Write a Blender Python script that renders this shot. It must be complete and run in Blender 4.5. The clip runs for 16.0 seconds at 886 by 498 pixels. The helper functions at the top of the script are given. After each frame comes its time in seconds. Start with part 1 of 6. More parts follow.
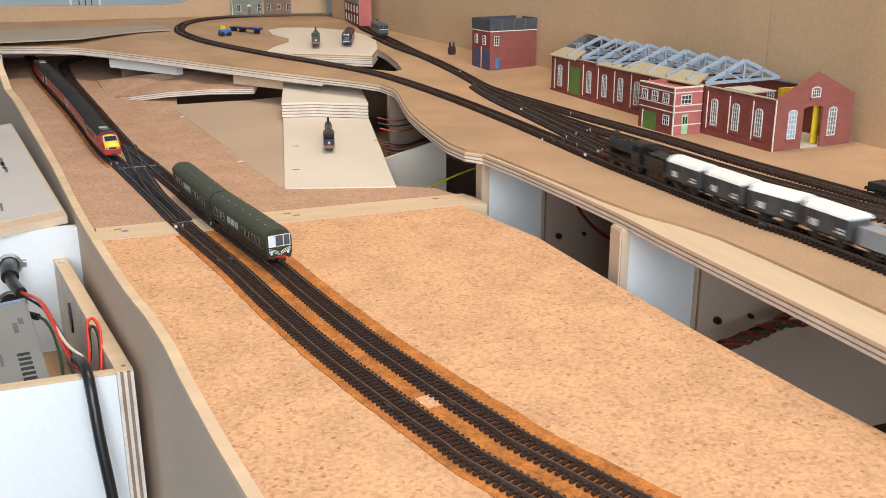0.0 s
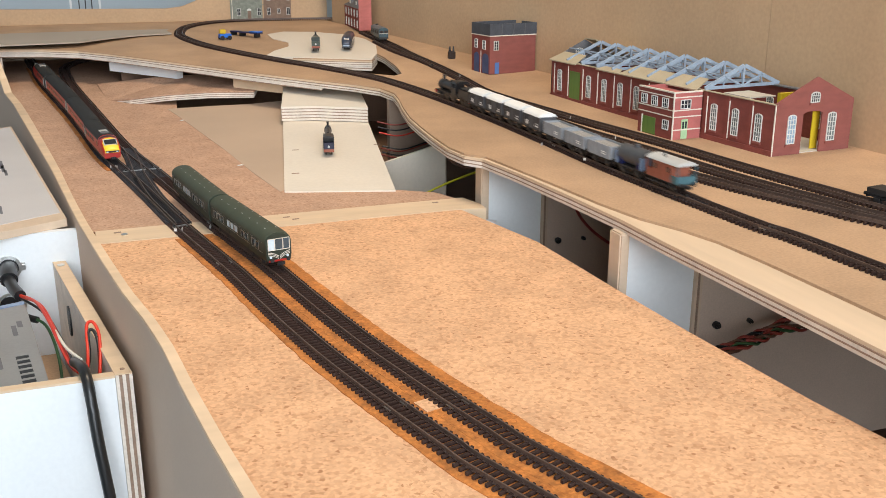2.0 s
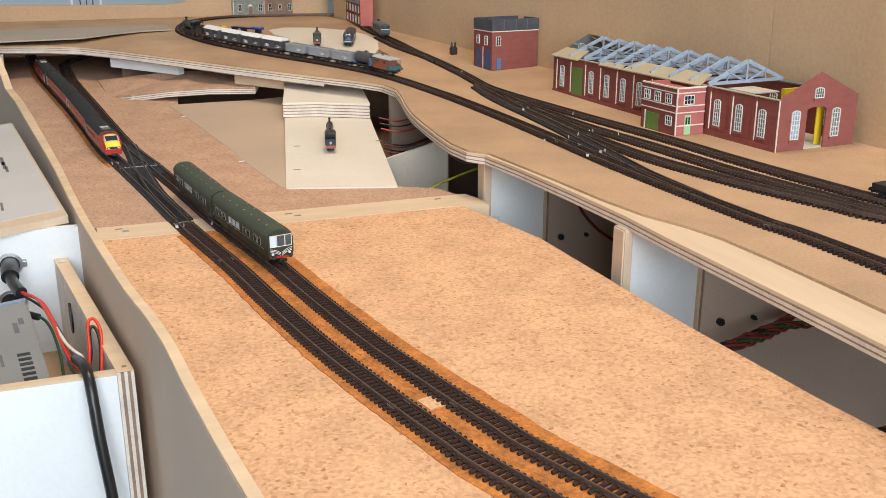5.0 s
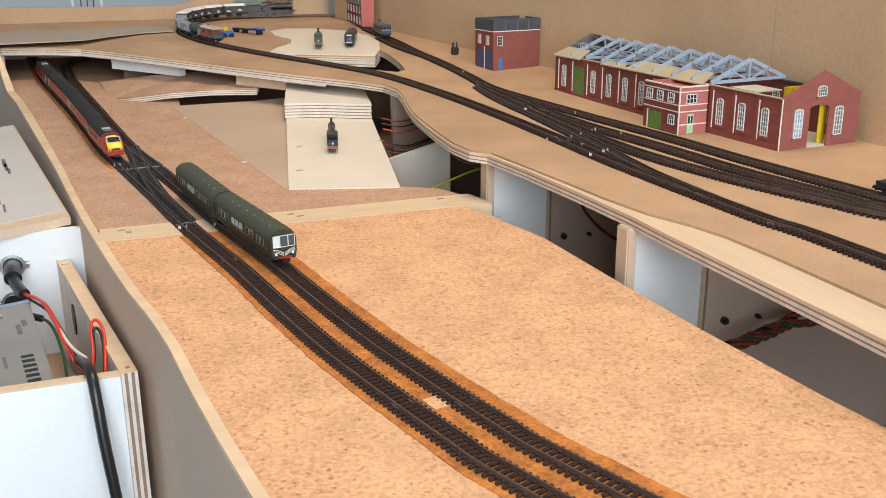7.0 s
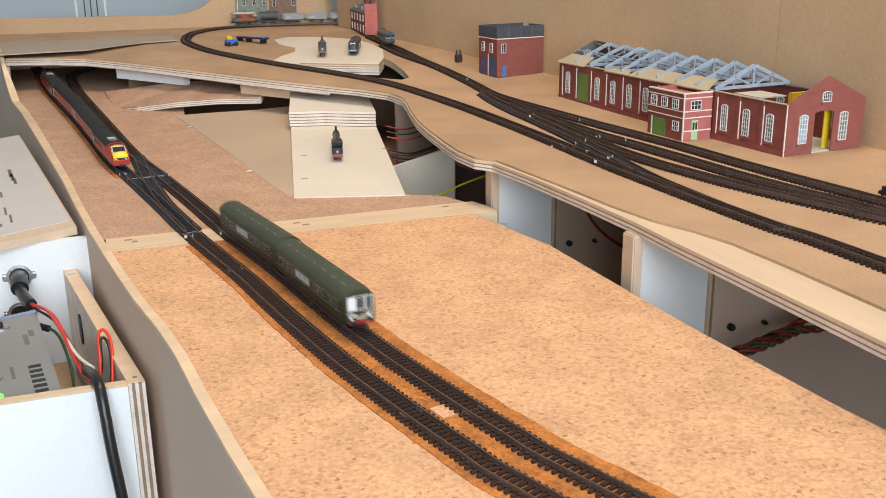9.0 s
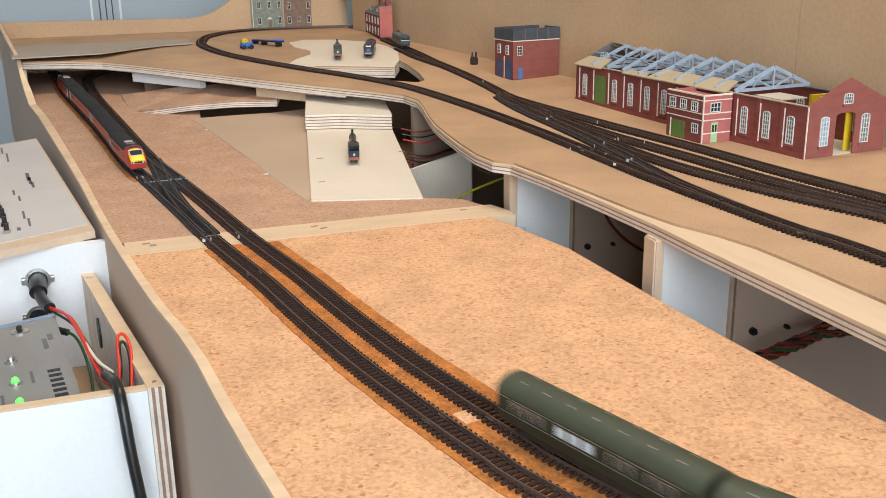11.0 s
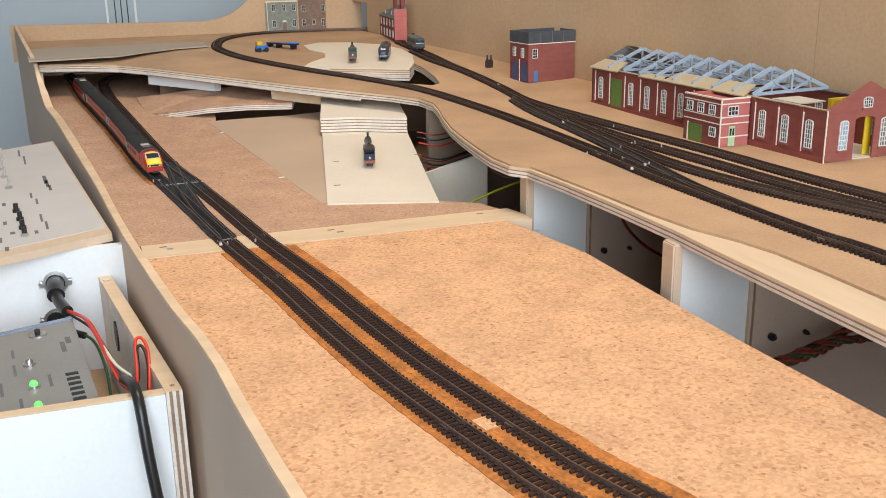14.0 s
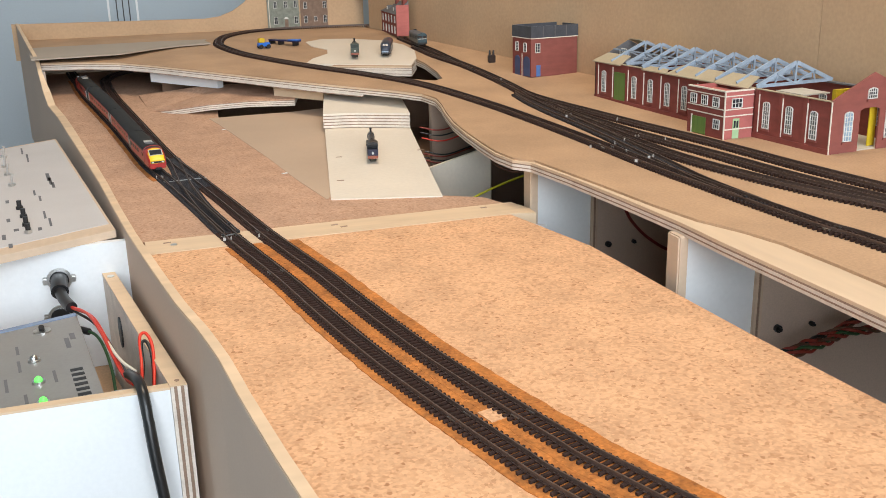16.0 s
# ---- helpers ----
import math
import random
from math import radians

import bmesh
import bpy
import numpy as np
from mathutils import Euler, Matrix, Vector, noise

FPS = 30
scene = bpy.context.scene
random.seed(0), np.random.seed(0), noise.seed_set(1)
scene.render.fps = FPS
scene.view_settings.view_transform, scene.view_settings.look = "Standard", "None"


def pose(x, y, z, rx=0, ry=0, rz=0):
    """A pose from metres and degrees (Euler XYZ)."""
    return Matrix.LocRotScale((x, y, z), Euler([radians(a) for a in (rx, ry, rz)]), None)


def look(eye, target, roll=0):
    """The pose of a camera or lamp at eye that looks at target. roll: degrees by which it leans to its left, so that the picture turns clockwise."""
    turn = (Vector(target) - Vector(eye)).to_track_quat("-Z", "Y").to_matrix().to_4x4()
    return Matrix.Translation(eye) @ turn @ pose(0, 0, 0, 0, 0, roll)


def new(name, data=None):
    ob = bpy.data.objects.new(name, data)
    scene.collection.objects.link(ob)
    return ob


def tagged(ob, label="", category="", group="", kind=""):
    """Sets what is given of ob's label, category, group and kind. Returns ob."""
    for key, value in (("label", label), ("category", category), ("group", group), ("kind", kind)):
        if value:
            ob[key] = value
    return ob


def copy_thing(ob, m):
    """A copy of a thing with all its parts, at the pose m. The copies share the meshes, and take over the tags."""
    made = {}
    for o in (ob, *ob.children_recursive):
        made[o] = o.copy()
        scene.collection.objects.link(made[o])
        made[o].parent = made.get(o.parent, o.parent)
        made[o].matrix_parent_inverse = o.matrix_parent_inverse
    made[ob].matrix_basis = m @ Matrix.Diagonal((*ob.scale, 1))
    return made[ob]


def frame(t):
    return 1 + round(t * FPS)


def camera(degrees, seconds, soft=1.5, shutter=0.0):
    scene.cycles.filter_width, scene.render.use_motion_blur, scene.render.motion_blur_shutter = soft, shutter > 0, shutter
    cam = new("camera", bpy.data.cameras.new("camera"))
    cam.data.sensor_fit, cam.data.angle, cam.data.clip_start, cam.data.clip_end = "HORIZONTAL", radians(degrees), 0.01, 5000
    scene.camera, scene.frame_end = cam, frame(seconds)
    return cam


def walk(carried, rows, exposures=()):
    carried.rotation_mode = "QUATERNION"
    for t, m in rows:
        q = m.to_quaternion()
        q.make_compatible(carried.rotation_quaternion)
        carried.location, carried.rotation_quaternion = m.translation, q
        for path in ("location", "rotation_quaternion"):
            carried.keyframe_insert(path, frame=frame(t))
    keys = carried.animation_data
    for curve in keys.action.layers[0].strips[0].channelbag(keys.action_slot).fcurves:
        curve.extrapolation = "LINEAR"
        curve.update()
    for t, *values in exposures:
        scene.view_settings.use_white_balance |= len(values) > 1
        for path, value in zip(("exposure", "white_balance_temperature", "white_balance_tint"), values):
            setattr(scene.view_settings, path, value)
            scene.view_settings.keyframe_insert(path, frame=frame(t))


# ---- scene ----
cam = camera(48.98, 16.0, soft=0.85, shutter=0.9)
PATH = [
    (0, (0.0024, -0.7446, 0.2185), (0.3284, 0.1496, -0.0884), -0.10),
    (0.5, (0.0012, -0.7458, 0.2179), (0.3269, 0.1496, -0.0856), -0.08),
    (1, (0.0009, -0.7449, 0.2175), (0.3264, 0.1509, -0.0853), -0.01),
    (1.5, (0.0002, -0.7463, 0.2191), (0.3268, 0.1486, -0.0850), 0.16),
    (2, (0.0022, -0.7448, 0.2181), (0.3294, 0.1504, -0.0843), 0.05),
    (2.5, (0.0025, -0.7412, 0.2174), (0.3302, 0.1534, -0.0864), 0.08),
    (3, (0.0033, -0.7401, 0.2160), (0.3293, 0.1544, -0.0902), 0.08),
    (3.5, (0.0023, -0.7405, 0.2161), (0.3281, 0.1535, -0.0916), 0.08),
    (4, (0.0023, -0.7420, 0.2169), (0.3276, 0.1522, -0.0905), 0.07),
    (6.5, (0.0017, -0.7406, 0.2177), (0.3273, 0.1544, -0.0875), -0.20),
    (7, (0.0010, -0.7404, 0.2165), (0.3257, 0.1548, -0.0889), -0.26),
    (7.5, (0.0007, -0.7407, 0.2159), (0.3245, 0.1548, -0.0894), -0.29),
    (8, (0.0007, -0.7413, 0.2167), (0.3231, 0.1552, -0.0874), -0.51),
    (8.5, (0.0003, -0.7413, 0.2183), (0.3228, 0.1558, -0.0838), -0.62),
    (9, (-0.0005, -0.7401, 0.2177), (0.3213, 0.1582, -0.0813), -0.65),
    (11.5, (-0.0048, -0.7345, 0.2178), (0.3016, 0.1700, -0.0789), -0.86),
    (12, (-0.0056, -0.7354, 0.2193), (0.2980, 0.1703, -0.0766), -0.80),
    (12.5, (-0.0058, -0.7348, 0.2202), (0.2978, 0.1717, -0.0732), -0.85),
    (13, (-0.0058, -0.7322, 0.2189), (0.2965, 0.1746, -0.0749), -0.93),
    (13.5, (-0.0057, -0.7302, 0.2169), (0.2946, 0.1768, -0.0783), -0.96),
    (14, (-0.0068, -0.7317, 0.2190), (0.2922, 0.1759, -0.0759), -0.99),
    (14.5, (-0.0063, -0.7311, 0.2202), (0.2909, 0.1773, -0.0739), -1.09),
    (15, (-0.0065, -0.7326, 0.2191), (0.2906, 0.1760, -0.0744), -1.17),
    (15.5, (-0.0075, -0.7322, 0.2177), (0.2886, 0.1762, -0.0773), -1.23),
    (16, (-0.0075, -0.7307, 0.2157), (0.2884, 0.1772, -0.0813), -1.41),
]
walk(cam, [(t, look(eye, target, roll)) for t, eye, target, roll in PATH])

# ---- world and light ----
world = bpy.data.worlds.new("world")
scene.world = world
world.use_nodes = True
wn = world.node_tree.nodes
sky = wn.new("ShaderNodeTexSky")
sky.sky_type, sky.sun_disc, sky.sun_elevation, sky.sun_rotation = "NISHITA", False, radians(35), radians(200)
world.node_tree.links.new(sky.outputs[0], wn["Background"].inputs[0])
wn["Background"].inputs[1].default_value = 0.1


def area(name, x, y, z, target, w, h, power, color):
    data = bpy.data.lights.new(name, "AREA")
    data.shape, data.size, data.size_y, data.energy, data.color = "RECTANGLE", w, h, power, color
    ob = new(name, data)
    ob.matrix_world = look((x, y, z), target)
    return ob


area("window_daylight", 0.05, -2.0, 0.70, (0.3, 0.2, 0.0), 1.5, 1.3, 53, (0.83, 0.91, 1.0))
area("ceiling_lamp_light", 0.30, 0.08, 1.44, (0.30, 0.08, 0), 0.45, 0.45, 13.5, (1.0, 0.81, 0.61))
scene.view_settings.exposure = 0.0

# ---- materials ----
def mat(name, color, rough=0.6, metal=0.0, var=0.12, scale=60.0, bump=0.0, fine=800.0, coords="Object", color2=None, stretch=None, spec=0.5, glow=None):
    """A procedural surface: colour varied by a coarse and a fine noise, with fine relief."""
    m = bpy.data.materials.new(name)
    m.use_nodes = True
    nt = m.node_tree
    n, link = nt.nodes, nt.links.new
    b = n["Principled BSDF"]
    tc = n.new("ShaderNodeTexCoord")
    mp = n.new("ShaderNodeMapping")
    link(tc.outputs[coords], mp.inputs[0])
    if stretch:
        mp.inputs["Scale"].default_value = stretch
    a = n.new("ShaderNodeTexNoise")
    a.inputs["Scale"].default_value, a.inputs["Detail"].default_value = scale, 3
    c = n.new("ShaderNodeTexNoise")
    c.inputs["Scale"].default_value, c.inputs["Detail"].default_value = fine, 2
    link(mp.outputs[0], a.inputs[0])
    link(mp.outputs[0], c.inputs[0])
    add = n.new("ShaderNodeMath")
    add.operation = "MULTIPLY_ADD"
    link(a.outputs[0], add.inputs[0])
    add.inputs[1].default_value = 0.6
    half = n.new("ShaderNodeMath")
    half.operation = "MULTIPLY"
    half.inputs[1].default_value = 0.4
    link(c.outputs[0], half.inputs[0])
    link(half.outputs[0], add.inputs[2])
    ramp = n.new("ShaderNodeValToRGB")
    lo = [v * (1 - var) for v in color]
    hi = [min(1, v * (1 + var)) for v in (color2 or color)]
    ramp.color_ramp.elements[0].position, ramp.color_ramp.elements[1].position = 0.32, 0.68
    ramp.color_ramp.elements[0].color, ramp.color_ramp.elements[1].color = (*lo, 1), (*hi, 1)
    link(add.outputs[0], ramp.inputs[0])
    link(ramp.outputs[0], b.inputs["Base Color"])
    b.inputs["Roughness"].default_value, b.inputs["Metallic"].default_value = rough, metal
    b.inputs["Specular IOR Level"].default_value = spec
    if bump:
        bp = n.new("ShaderNodeBump")
        bp.inputs["Strength"].default_value, bp.inputs["Distance"].default_value = bump, 0.0004
        link(c.outputs[0], bp.inputs["Height"])
        link(bp.outputs[0], b.inputs["Normal"])
    if glow:
        b.inputs["Emission Color"].default_value, b.inputs["Emission Strength"].default_value = (*glow[:3], 1), glow[3]
    return m


def cork_material(name, tint, grain=540, var=0.15, patch=26):
    """Pressed cork granules, two to four millimetres, with a few dark ones."""
    m = mat(name, tint, 0.9, var=var, scale=patch, fine=420, bump=0.5)
    nt = m.node_tree
    n, link = nt.nodes, nt.links.new
    b = n["Principled BSDF"]
    base = b.inputs["Base Color"].links[0].from_socket
    tc = n.new("ShaderNodeTexCoord")
    warp = n.new("ShaderNodeTexNoise")
    warp.inputs["Scale"].default_value = 160
    link(tc.outputs["Object"], warp.inputs[0])
    mix = n.new("ShaderNodeVectorMath")
    mix.operation = "MULTIPLY_ADD"
    link(warp.outputs["Color"], mix.inputs[0])
    mix.inputs[1].default_value = (0.003, 0.003, 0.003)
    link(tc.outputs["Object"], mix.inputs[2])
    v = n.new("ShaderNodeTexVoronoi")
    v.inputs["Scale"].default_value = grain
    link(mix.outputs[0], v.inputs["Vector"])
    r = n.new("ShaderNodeValToRGB")
    e = r.color_ramp.elements
    e[0].position, e[0].color = 0.0, (0.62, 0.50, 0.40, 1)
    e[1].position, e[1].color = 1.0, (1.10, 1.10, 1.09, 1)
    for pos, col in ((0.03, (0.80, 0.73, 0.65, 1)), (0.16, (0.90, 0.86, 0.81, 1)), (0.6, (1.0, 1.0, 0.99, 1))):
        k = e.new(pos)
        k.color = col
    sep = n.new("ShaderNodeSeparateColor")
    link(v.outputs["Color"], sep.inputs[0])
    link(sep.outputs[0], r.inputs[0])
    mul = n.new("ShaderNodeMix")
    mul.data_type, mul.blend_type = "RGBA", "MULTIPLY"
    mul.inputs[0].default_value = 1
    link(base, mul.inputs[6])
    link(r.outputs[0], mul.inputs[7])
    link(mul.outputs[2], b.inputs["Base Color"])
    return m


CORK = cork_material("cork_sheet", (0.665, 0.385, 0.212))
# darker cork tint: shade near the tunnel and loop put into the colour
CORK_SHADED = cork_material("shaded_cork_sheet", (0.50, 0.312, 0.208), 640)
BED = cork_material("orange_trackbed", (0.46, 0.165, 0.034), 620, 0.42, 70)
MDF = mat("brown_hardboard", (0.45, 0.288, 0.168), 0.75, var=0.20, scale=14, fine=520, bump=0.15)
WALLBOARD = mat("painted_backboard", (0.49, 0.333, 0.198), 0.7, var=0.12, scale=7, fine=260, bump=0.08)
STRIP = mat("planed_pine_strip", (0.66, 0.50, 0.34), 0.6, var=0.10, scale=14, fine=120, stretch=(1, 0.12, 1), bump=0.05)
PINE = mat("pale_pine", (0.70, 0.52, 0.34), 0.6, var=0.16, scale=14, fine=90, stretch=(0.15, 1, 1), bump=0.05)
PLY = mat("birch_plywood", (0.60, 0.46, 0.33), 0.65, var=0.08, scale=8, fine=220, stretch=(1, 0.25, 1), bump=0.04)
PLY_LIGHT = mat("ply_edge_light", (0.72, 0.64, 0.55), 0.8, var=0.15, scale=60, fine=500)
PLY_DARK = mat("ply_edge_dark", (0.30, 0.20, 0.14), 0.8, var=0.2, scale=60, fine=500)
PALE = mat("pale_ply_face", (0.735, 0.66, 0.55), 0.6, var=0.06, scale=10, fine=300, bump=0.03)
WHITE = mat("white_painted_board", (0.78, 0.80, 0.80), 0.5, var=0.04, scale=12, fine=300, bump=0.03)
SIDE = mat("grey_hardboard_face", (0.58, 0.44, 0.33), 0.7, var=0.05, scale=5, fine=700)
RAIL = mat("weathered_rail", (0.105, 0.070, 0.055), 0.45, metal=0.3, var=0.2, scale=200)
SLEEPER = mat("brown_plastic_sleeper", (0.040, 0.023, 0.018), 0.75, var=0.3, scale=400, spec=0.15)
POINT = mat("blackened_point_sleeper", (0.024, 0.022, 0.025), 0.6, var=0.35, scale=300, spec=0.3)
BLACK = mat("black_plastic", (0.012, 0.012, 0.013), 0.4, var=0.2, scale=200)
CLIP = mat("tinned_clip", (0.55, 0.53, 0.50), 0.4, metal=0.4, var=0.1, scale=300)
STEEL = mat("bright_steel", (0.62, 0.62, 0.60), 0.3, metal=1.0, var=0.1, scale=300)
SHADED_SHEET = mat("shaded_inner_sheet", (0.60, 0.47, 0.37), 0.8, var=0.12, scale=12)
PANEL_SHADE = mat("brown_shade", (0.20, 0.115, 0.07), 0.8, var=0.2, scale=12)
RAMP = mat("pale_hardboard", (0.49, 0.362, 0.258), 0.75, var=0.12, scale=6, fine=900)
BLUEWALL = mat("pale_blue_wall", (0.42, 0.49, 0.54), 0.8, var=0.04, scale=2, fine=200, bump=0.05)
CARPET = mat("dark_floor", (0.10, 0.075, 0.055), 0.9, var=0.3, scale=15, fine=300)
CEILING = mat("white_ceiling", (0.8, 0.8, 0.78), 0.8, var=0.03, scale=3)


# ---- mesh helpers ----
def box(bm, x0, x1, y0, y1, z0, z1, m=None):
    v = [bm.verts.new(c) for c in ((x0, y0, z0), (x1, y0, z0), (x1, y1, z0), (x0, y1, z0), (x0, y0, z1), (x1, y0, z1), (x1, y1, z1), (x0, y1, z1))]
    for f in ((3, 2, 1, 0), (4, 5, 6, 7), (0, 1, 5, 4), (1, 2, 6, 5), (2, 3, 7, 6), (3, 0, 4, 7)):
        bm.faces.new([v[i] for i in f])
    if m is not None:
        bmesh.ops.transform(bm, matrix=m, verts=v)
    return v


def rod(bm, a, b, r0, r1=None, seg=12, cap=True):
    """A round bar from a to b."""
    a, b = Vector(a), Vector(b)
    d = b - a
    m = Matrix.Translation((a + b) / 2) @ d.to_track_quat("Z", "Y").to_matrix().to_4x4()
    return bmesh.ops.create_cone(bm, cap_ends=cap, segments=seg, radius1=r0, radius2=r0 if r1 is None else r1, depth=d.length, matrix=m)["verts"]


def prism(bm, ring, z0, z1, hole=None, drop=None):
    """A sheet cut to the plan outline ring, with an optional hole; drop(x, y) lowers it."""
    tops = []
    for outline in (ring, hole) if hole else (ring,):
        tops.append([bm.verts.new((x, y, z1 + (drop(x, y) if drop else 0))) for x, y in outline])
    edges = [bm.edges.new((t[i], t[(i + 1) % len(t)])) for t in tops for i in range(len(t))]
    got = bmesh.ops.triangle_fill(bm, use_beauty=True, use_dissolve=False, edges=edges, normal=(0, 0, 1))
    faces = [f for f in got["geom"] if isinstance(f, bmesh.types.BMFace)]
    low_v = {v: bm.verts.new((v.co.x, v.co.y, v.co.z - (z1 - z0))) for t in tops for v in t}
    for f in faces:
        bm.faces.new([low_v[v] for v in reversed(f.verts)])
    for t in tops:
        for i in range(len(t)):
            a, b = t[i], t[(i + 1) % len(t)]
            bm.faces.new((a, low_v[a], low_v[b], b))
    bmesh.ops.recalc_face_normals(bm, faces=bm.faces)


def loft(bm, sections):
    """A skin over closed sections with equal counts of points, closed at both ends."""
    rows = [[bm.verts.new(c) for c in s] for s in sections]
    n = len(rows[0])
    for a, b in zip(rows, rows[1:]):
        for i in range(n):
            bm.faces.new((a[i], a[(i + 1) % n], b[(i + 1) % n], b[i]))
    bm.faces.new(rows[0][::-1])
    bm.faces.new(rows[-1])
    bmesh.ops.recalc_face_normals(bm, faces=bm.faces)


def tube(bm, points, r, seg=8, n=10):
    """A round cable through points."""
    p = [Vector(q) for q in points]
    p = [2 * p[0] - p[1], *p, 2 * p[-1] - p[-2]]
    c = []
    for i in range(1, len(p) - 2):
        for k in range(n):
            u = k / n
            c.append(0.5 * (2 * p[i] + (p[i + 1] - p[i - 1]) * u + (2 * p[i - 1] - 5 * p[i] + 4 * p[i + 1] - p[i + 2]) * u * u
                            + (3 * p[i] - p[i - 1] - 3 * p[i + 1] + p[i + 2]) * u ** 3))
    c.append(p[-2])
    rings = []
    for i, q in enumerate(c):
        d = (c[min(i + 1, len(c) - 1)] - c[max(i - 1, 0)]).normalized()
        side = d.cross(Vector((0.31, 0.2, 1)) if abs(d.z) < 0.95 else Vector((1, 0, 0))).normalized()
        up = side.cross(d)
        rings.append([q + r * (math.cos(a) * side + math.sin(a) * up) for a in (2 * math.pi * k / seg for k in range(seg))])
    loft(bm, rings)


def mesh(name, bm, material, smooth_angle=None):
    me = bpy.data.meshes.new(name)
    if smooth_angle:
        for f in bm.faces:
            f.smooth = True
        for e in bm.edges:
            if len(e.link_faces) == 2 and e.calc_face_angle(0) > radians(smooth_angle):
                e.smooth = False
    bm.to_mesh(me)
    bm.free()
    me.materials.append(material)
    return me


def part(name, bm, material, parent, label="", smooth_angle=None):
    ob = new(name, mesh(name, bm, material, smooth_angle))
    ob.parent = parent
    return tagged(ob, label)


def thing(name, label, category, m=None, group="", kind=""):
    ob = new(name)
    ob.empty_display_size = 0.02
    if m is not None:
        ob.matrix_basis = m
    return tagged(ob, label, category, group, kind)


def solid(name, bm, material, label, category, kind="", smooth_angle=None, group=""):
    return tagged(new(name, mesh(name, bm, material, smooth_angle)), label, category, group, kind)


def B():
    return bmesh.new()


# ---- paths ----
def smooth(points, step=0.002):
    """Evenly spaced points along a Catmull-Rom curve through the given plan points."""
    p = np.array(points, float)
    p = np.vstack([2 * p[0] - p[1], p, 2 * p[-1] - p[-2]])
    out = []
    for i in range(1, len(p) - 2):
        a, b, c, d = p[i - 1:i + 3]
        for u in np.linspace(0, 1, 60, endpoint=False):
            out.append(0.5 * (2 * b + (c - a) * u + (2 * a - 5 * b + 4 * c - d) * u ** 2 + (3 * b - a - 3 * c + d) * u ** 3))
    out.append(p[-2])
    out = np.array(out)
    s = np.r_[0, np.cumsum(np.hypot(*np.diff(out[:, :2], axis=0).T))]
    n = int(s[-1] / step) + 1
    return np.stack([np.interp(np.linspace(0, s[-1], n), s, out[:, k]) for k in range(2)], 1), s[-1]


def at(path, s):
    """Place, heading and climb (degrees) at the arc length s of a climbed path."""
    pts, length = path
    u = s / length * (len(pts) - 1)
    a, b, c = ([np.interp(v, np.arange(len(pts)), pts[:, k]) for k in range(3)] for v in (u - 3, u, u + 3))
    run = math.hypot(c[0] - a[0], c[1] - a[1])
    return b[0], b[1], b[2], math.degrees(math.atan2(c[1] - a[1], c[0] - a[0])), math.degrees(math.atan2(c[2] - a[2], run))


def shift(path, d, gap=None):
    """The path moved sideways, to its left where d is positive."""
    pts = path[0]
    g = np.gradient(pts, axis=0)
    g /= np.linalg.norm(g, axis=1)[:, None]
    if gap:
        d = np.array([[-gap(y)] for y in pts[:, 1]])
    moved = pts + d * np.stack([-g[:, 1], g[:, 0]], 1)
    return moved, np.hypot(*np.diff(moved, axis=0).T).sum()


def low(y):
    """Height of the lower board, which falls gently towards the tunnel."""
    return -0.0195 * max(0.0, y - 0.30)


TOP = 0.0425
# the camera's eye; far things are pulled towards it along its sight lines
VIEW_EYE = np.array([0.0, -0.738, 0.2175])


def nearer(d):
    """Distance from the camera's eye, with far things pulled in to fit its view."""
    if d < 0.95:
        return d
    if d < 1.5:
        return d - 0.45 * (d - 0.95) ** 2 / 1.10
    return 1.37625 + 0.55 * (d - 1.5)


def ratio(x, y):
    d = max(1e-6, math.hypot(x - VIEW_EYE[0], y - VIEW_EYE[1]))
    return nearer(d) / d


def pulled_in(x, y, z):
    k = ratio(x, y)
    return [float(o + k * (v - o)) for o, v in zip(VIEW_EYE, (x, y, z))]


def climb(path, height):
    """A plan path placed to fit the camera's view and pulled in: evenly spaced places."""
    p = np.array([pulled_in(x, y, height(y)) for x, y in path[0]])
    s = np.r_[0, np.cumsum(np.linalg.norm(np.diff(p, axis=0), axis=1))]
    n = int(s[-1] / 0.002) + 1
    return np.stack([np.interp(np.linspace(0, s[-1], n), s, p[:, k]) for k in range(3)], 1), s[-1]


MAIN_R = smooth([(-0.062, 1.55), (-0.046, 1.36), (-0.0345, 1.2378), (-0.0295, 1.1347), (-0.0190, 0.9708), (0.0085, 0.66), (0.0363, 0.3554), (0.0541, 0.2411), (0.0722, 0.127), (0.0865, 0.0300), (0.0958, -0.0232), (0.1100, -0.099), (0.1196, -0.1619),
                 (0.1285, -0.2157), (0.1372, -0.2619), (0.1468, -0.3037), (0.1556, -0.3401), (0.1642, -0.3723), (0.1728, -0.4017), (0.215, -0.505), (0.268, -0.585), (0.345, -0.65), (0.45, -0.71), (0.60, -0.76), (0.80, -0.79)])
LEFT_GAP = lambda y: 0.0262 + 0.020 * max(0.0, min(1.0, (y - 0.45) / 0.75)) ** 1.5
MAIN_L = shift(MAIN_R, -0.0262, LEFT_GAP)
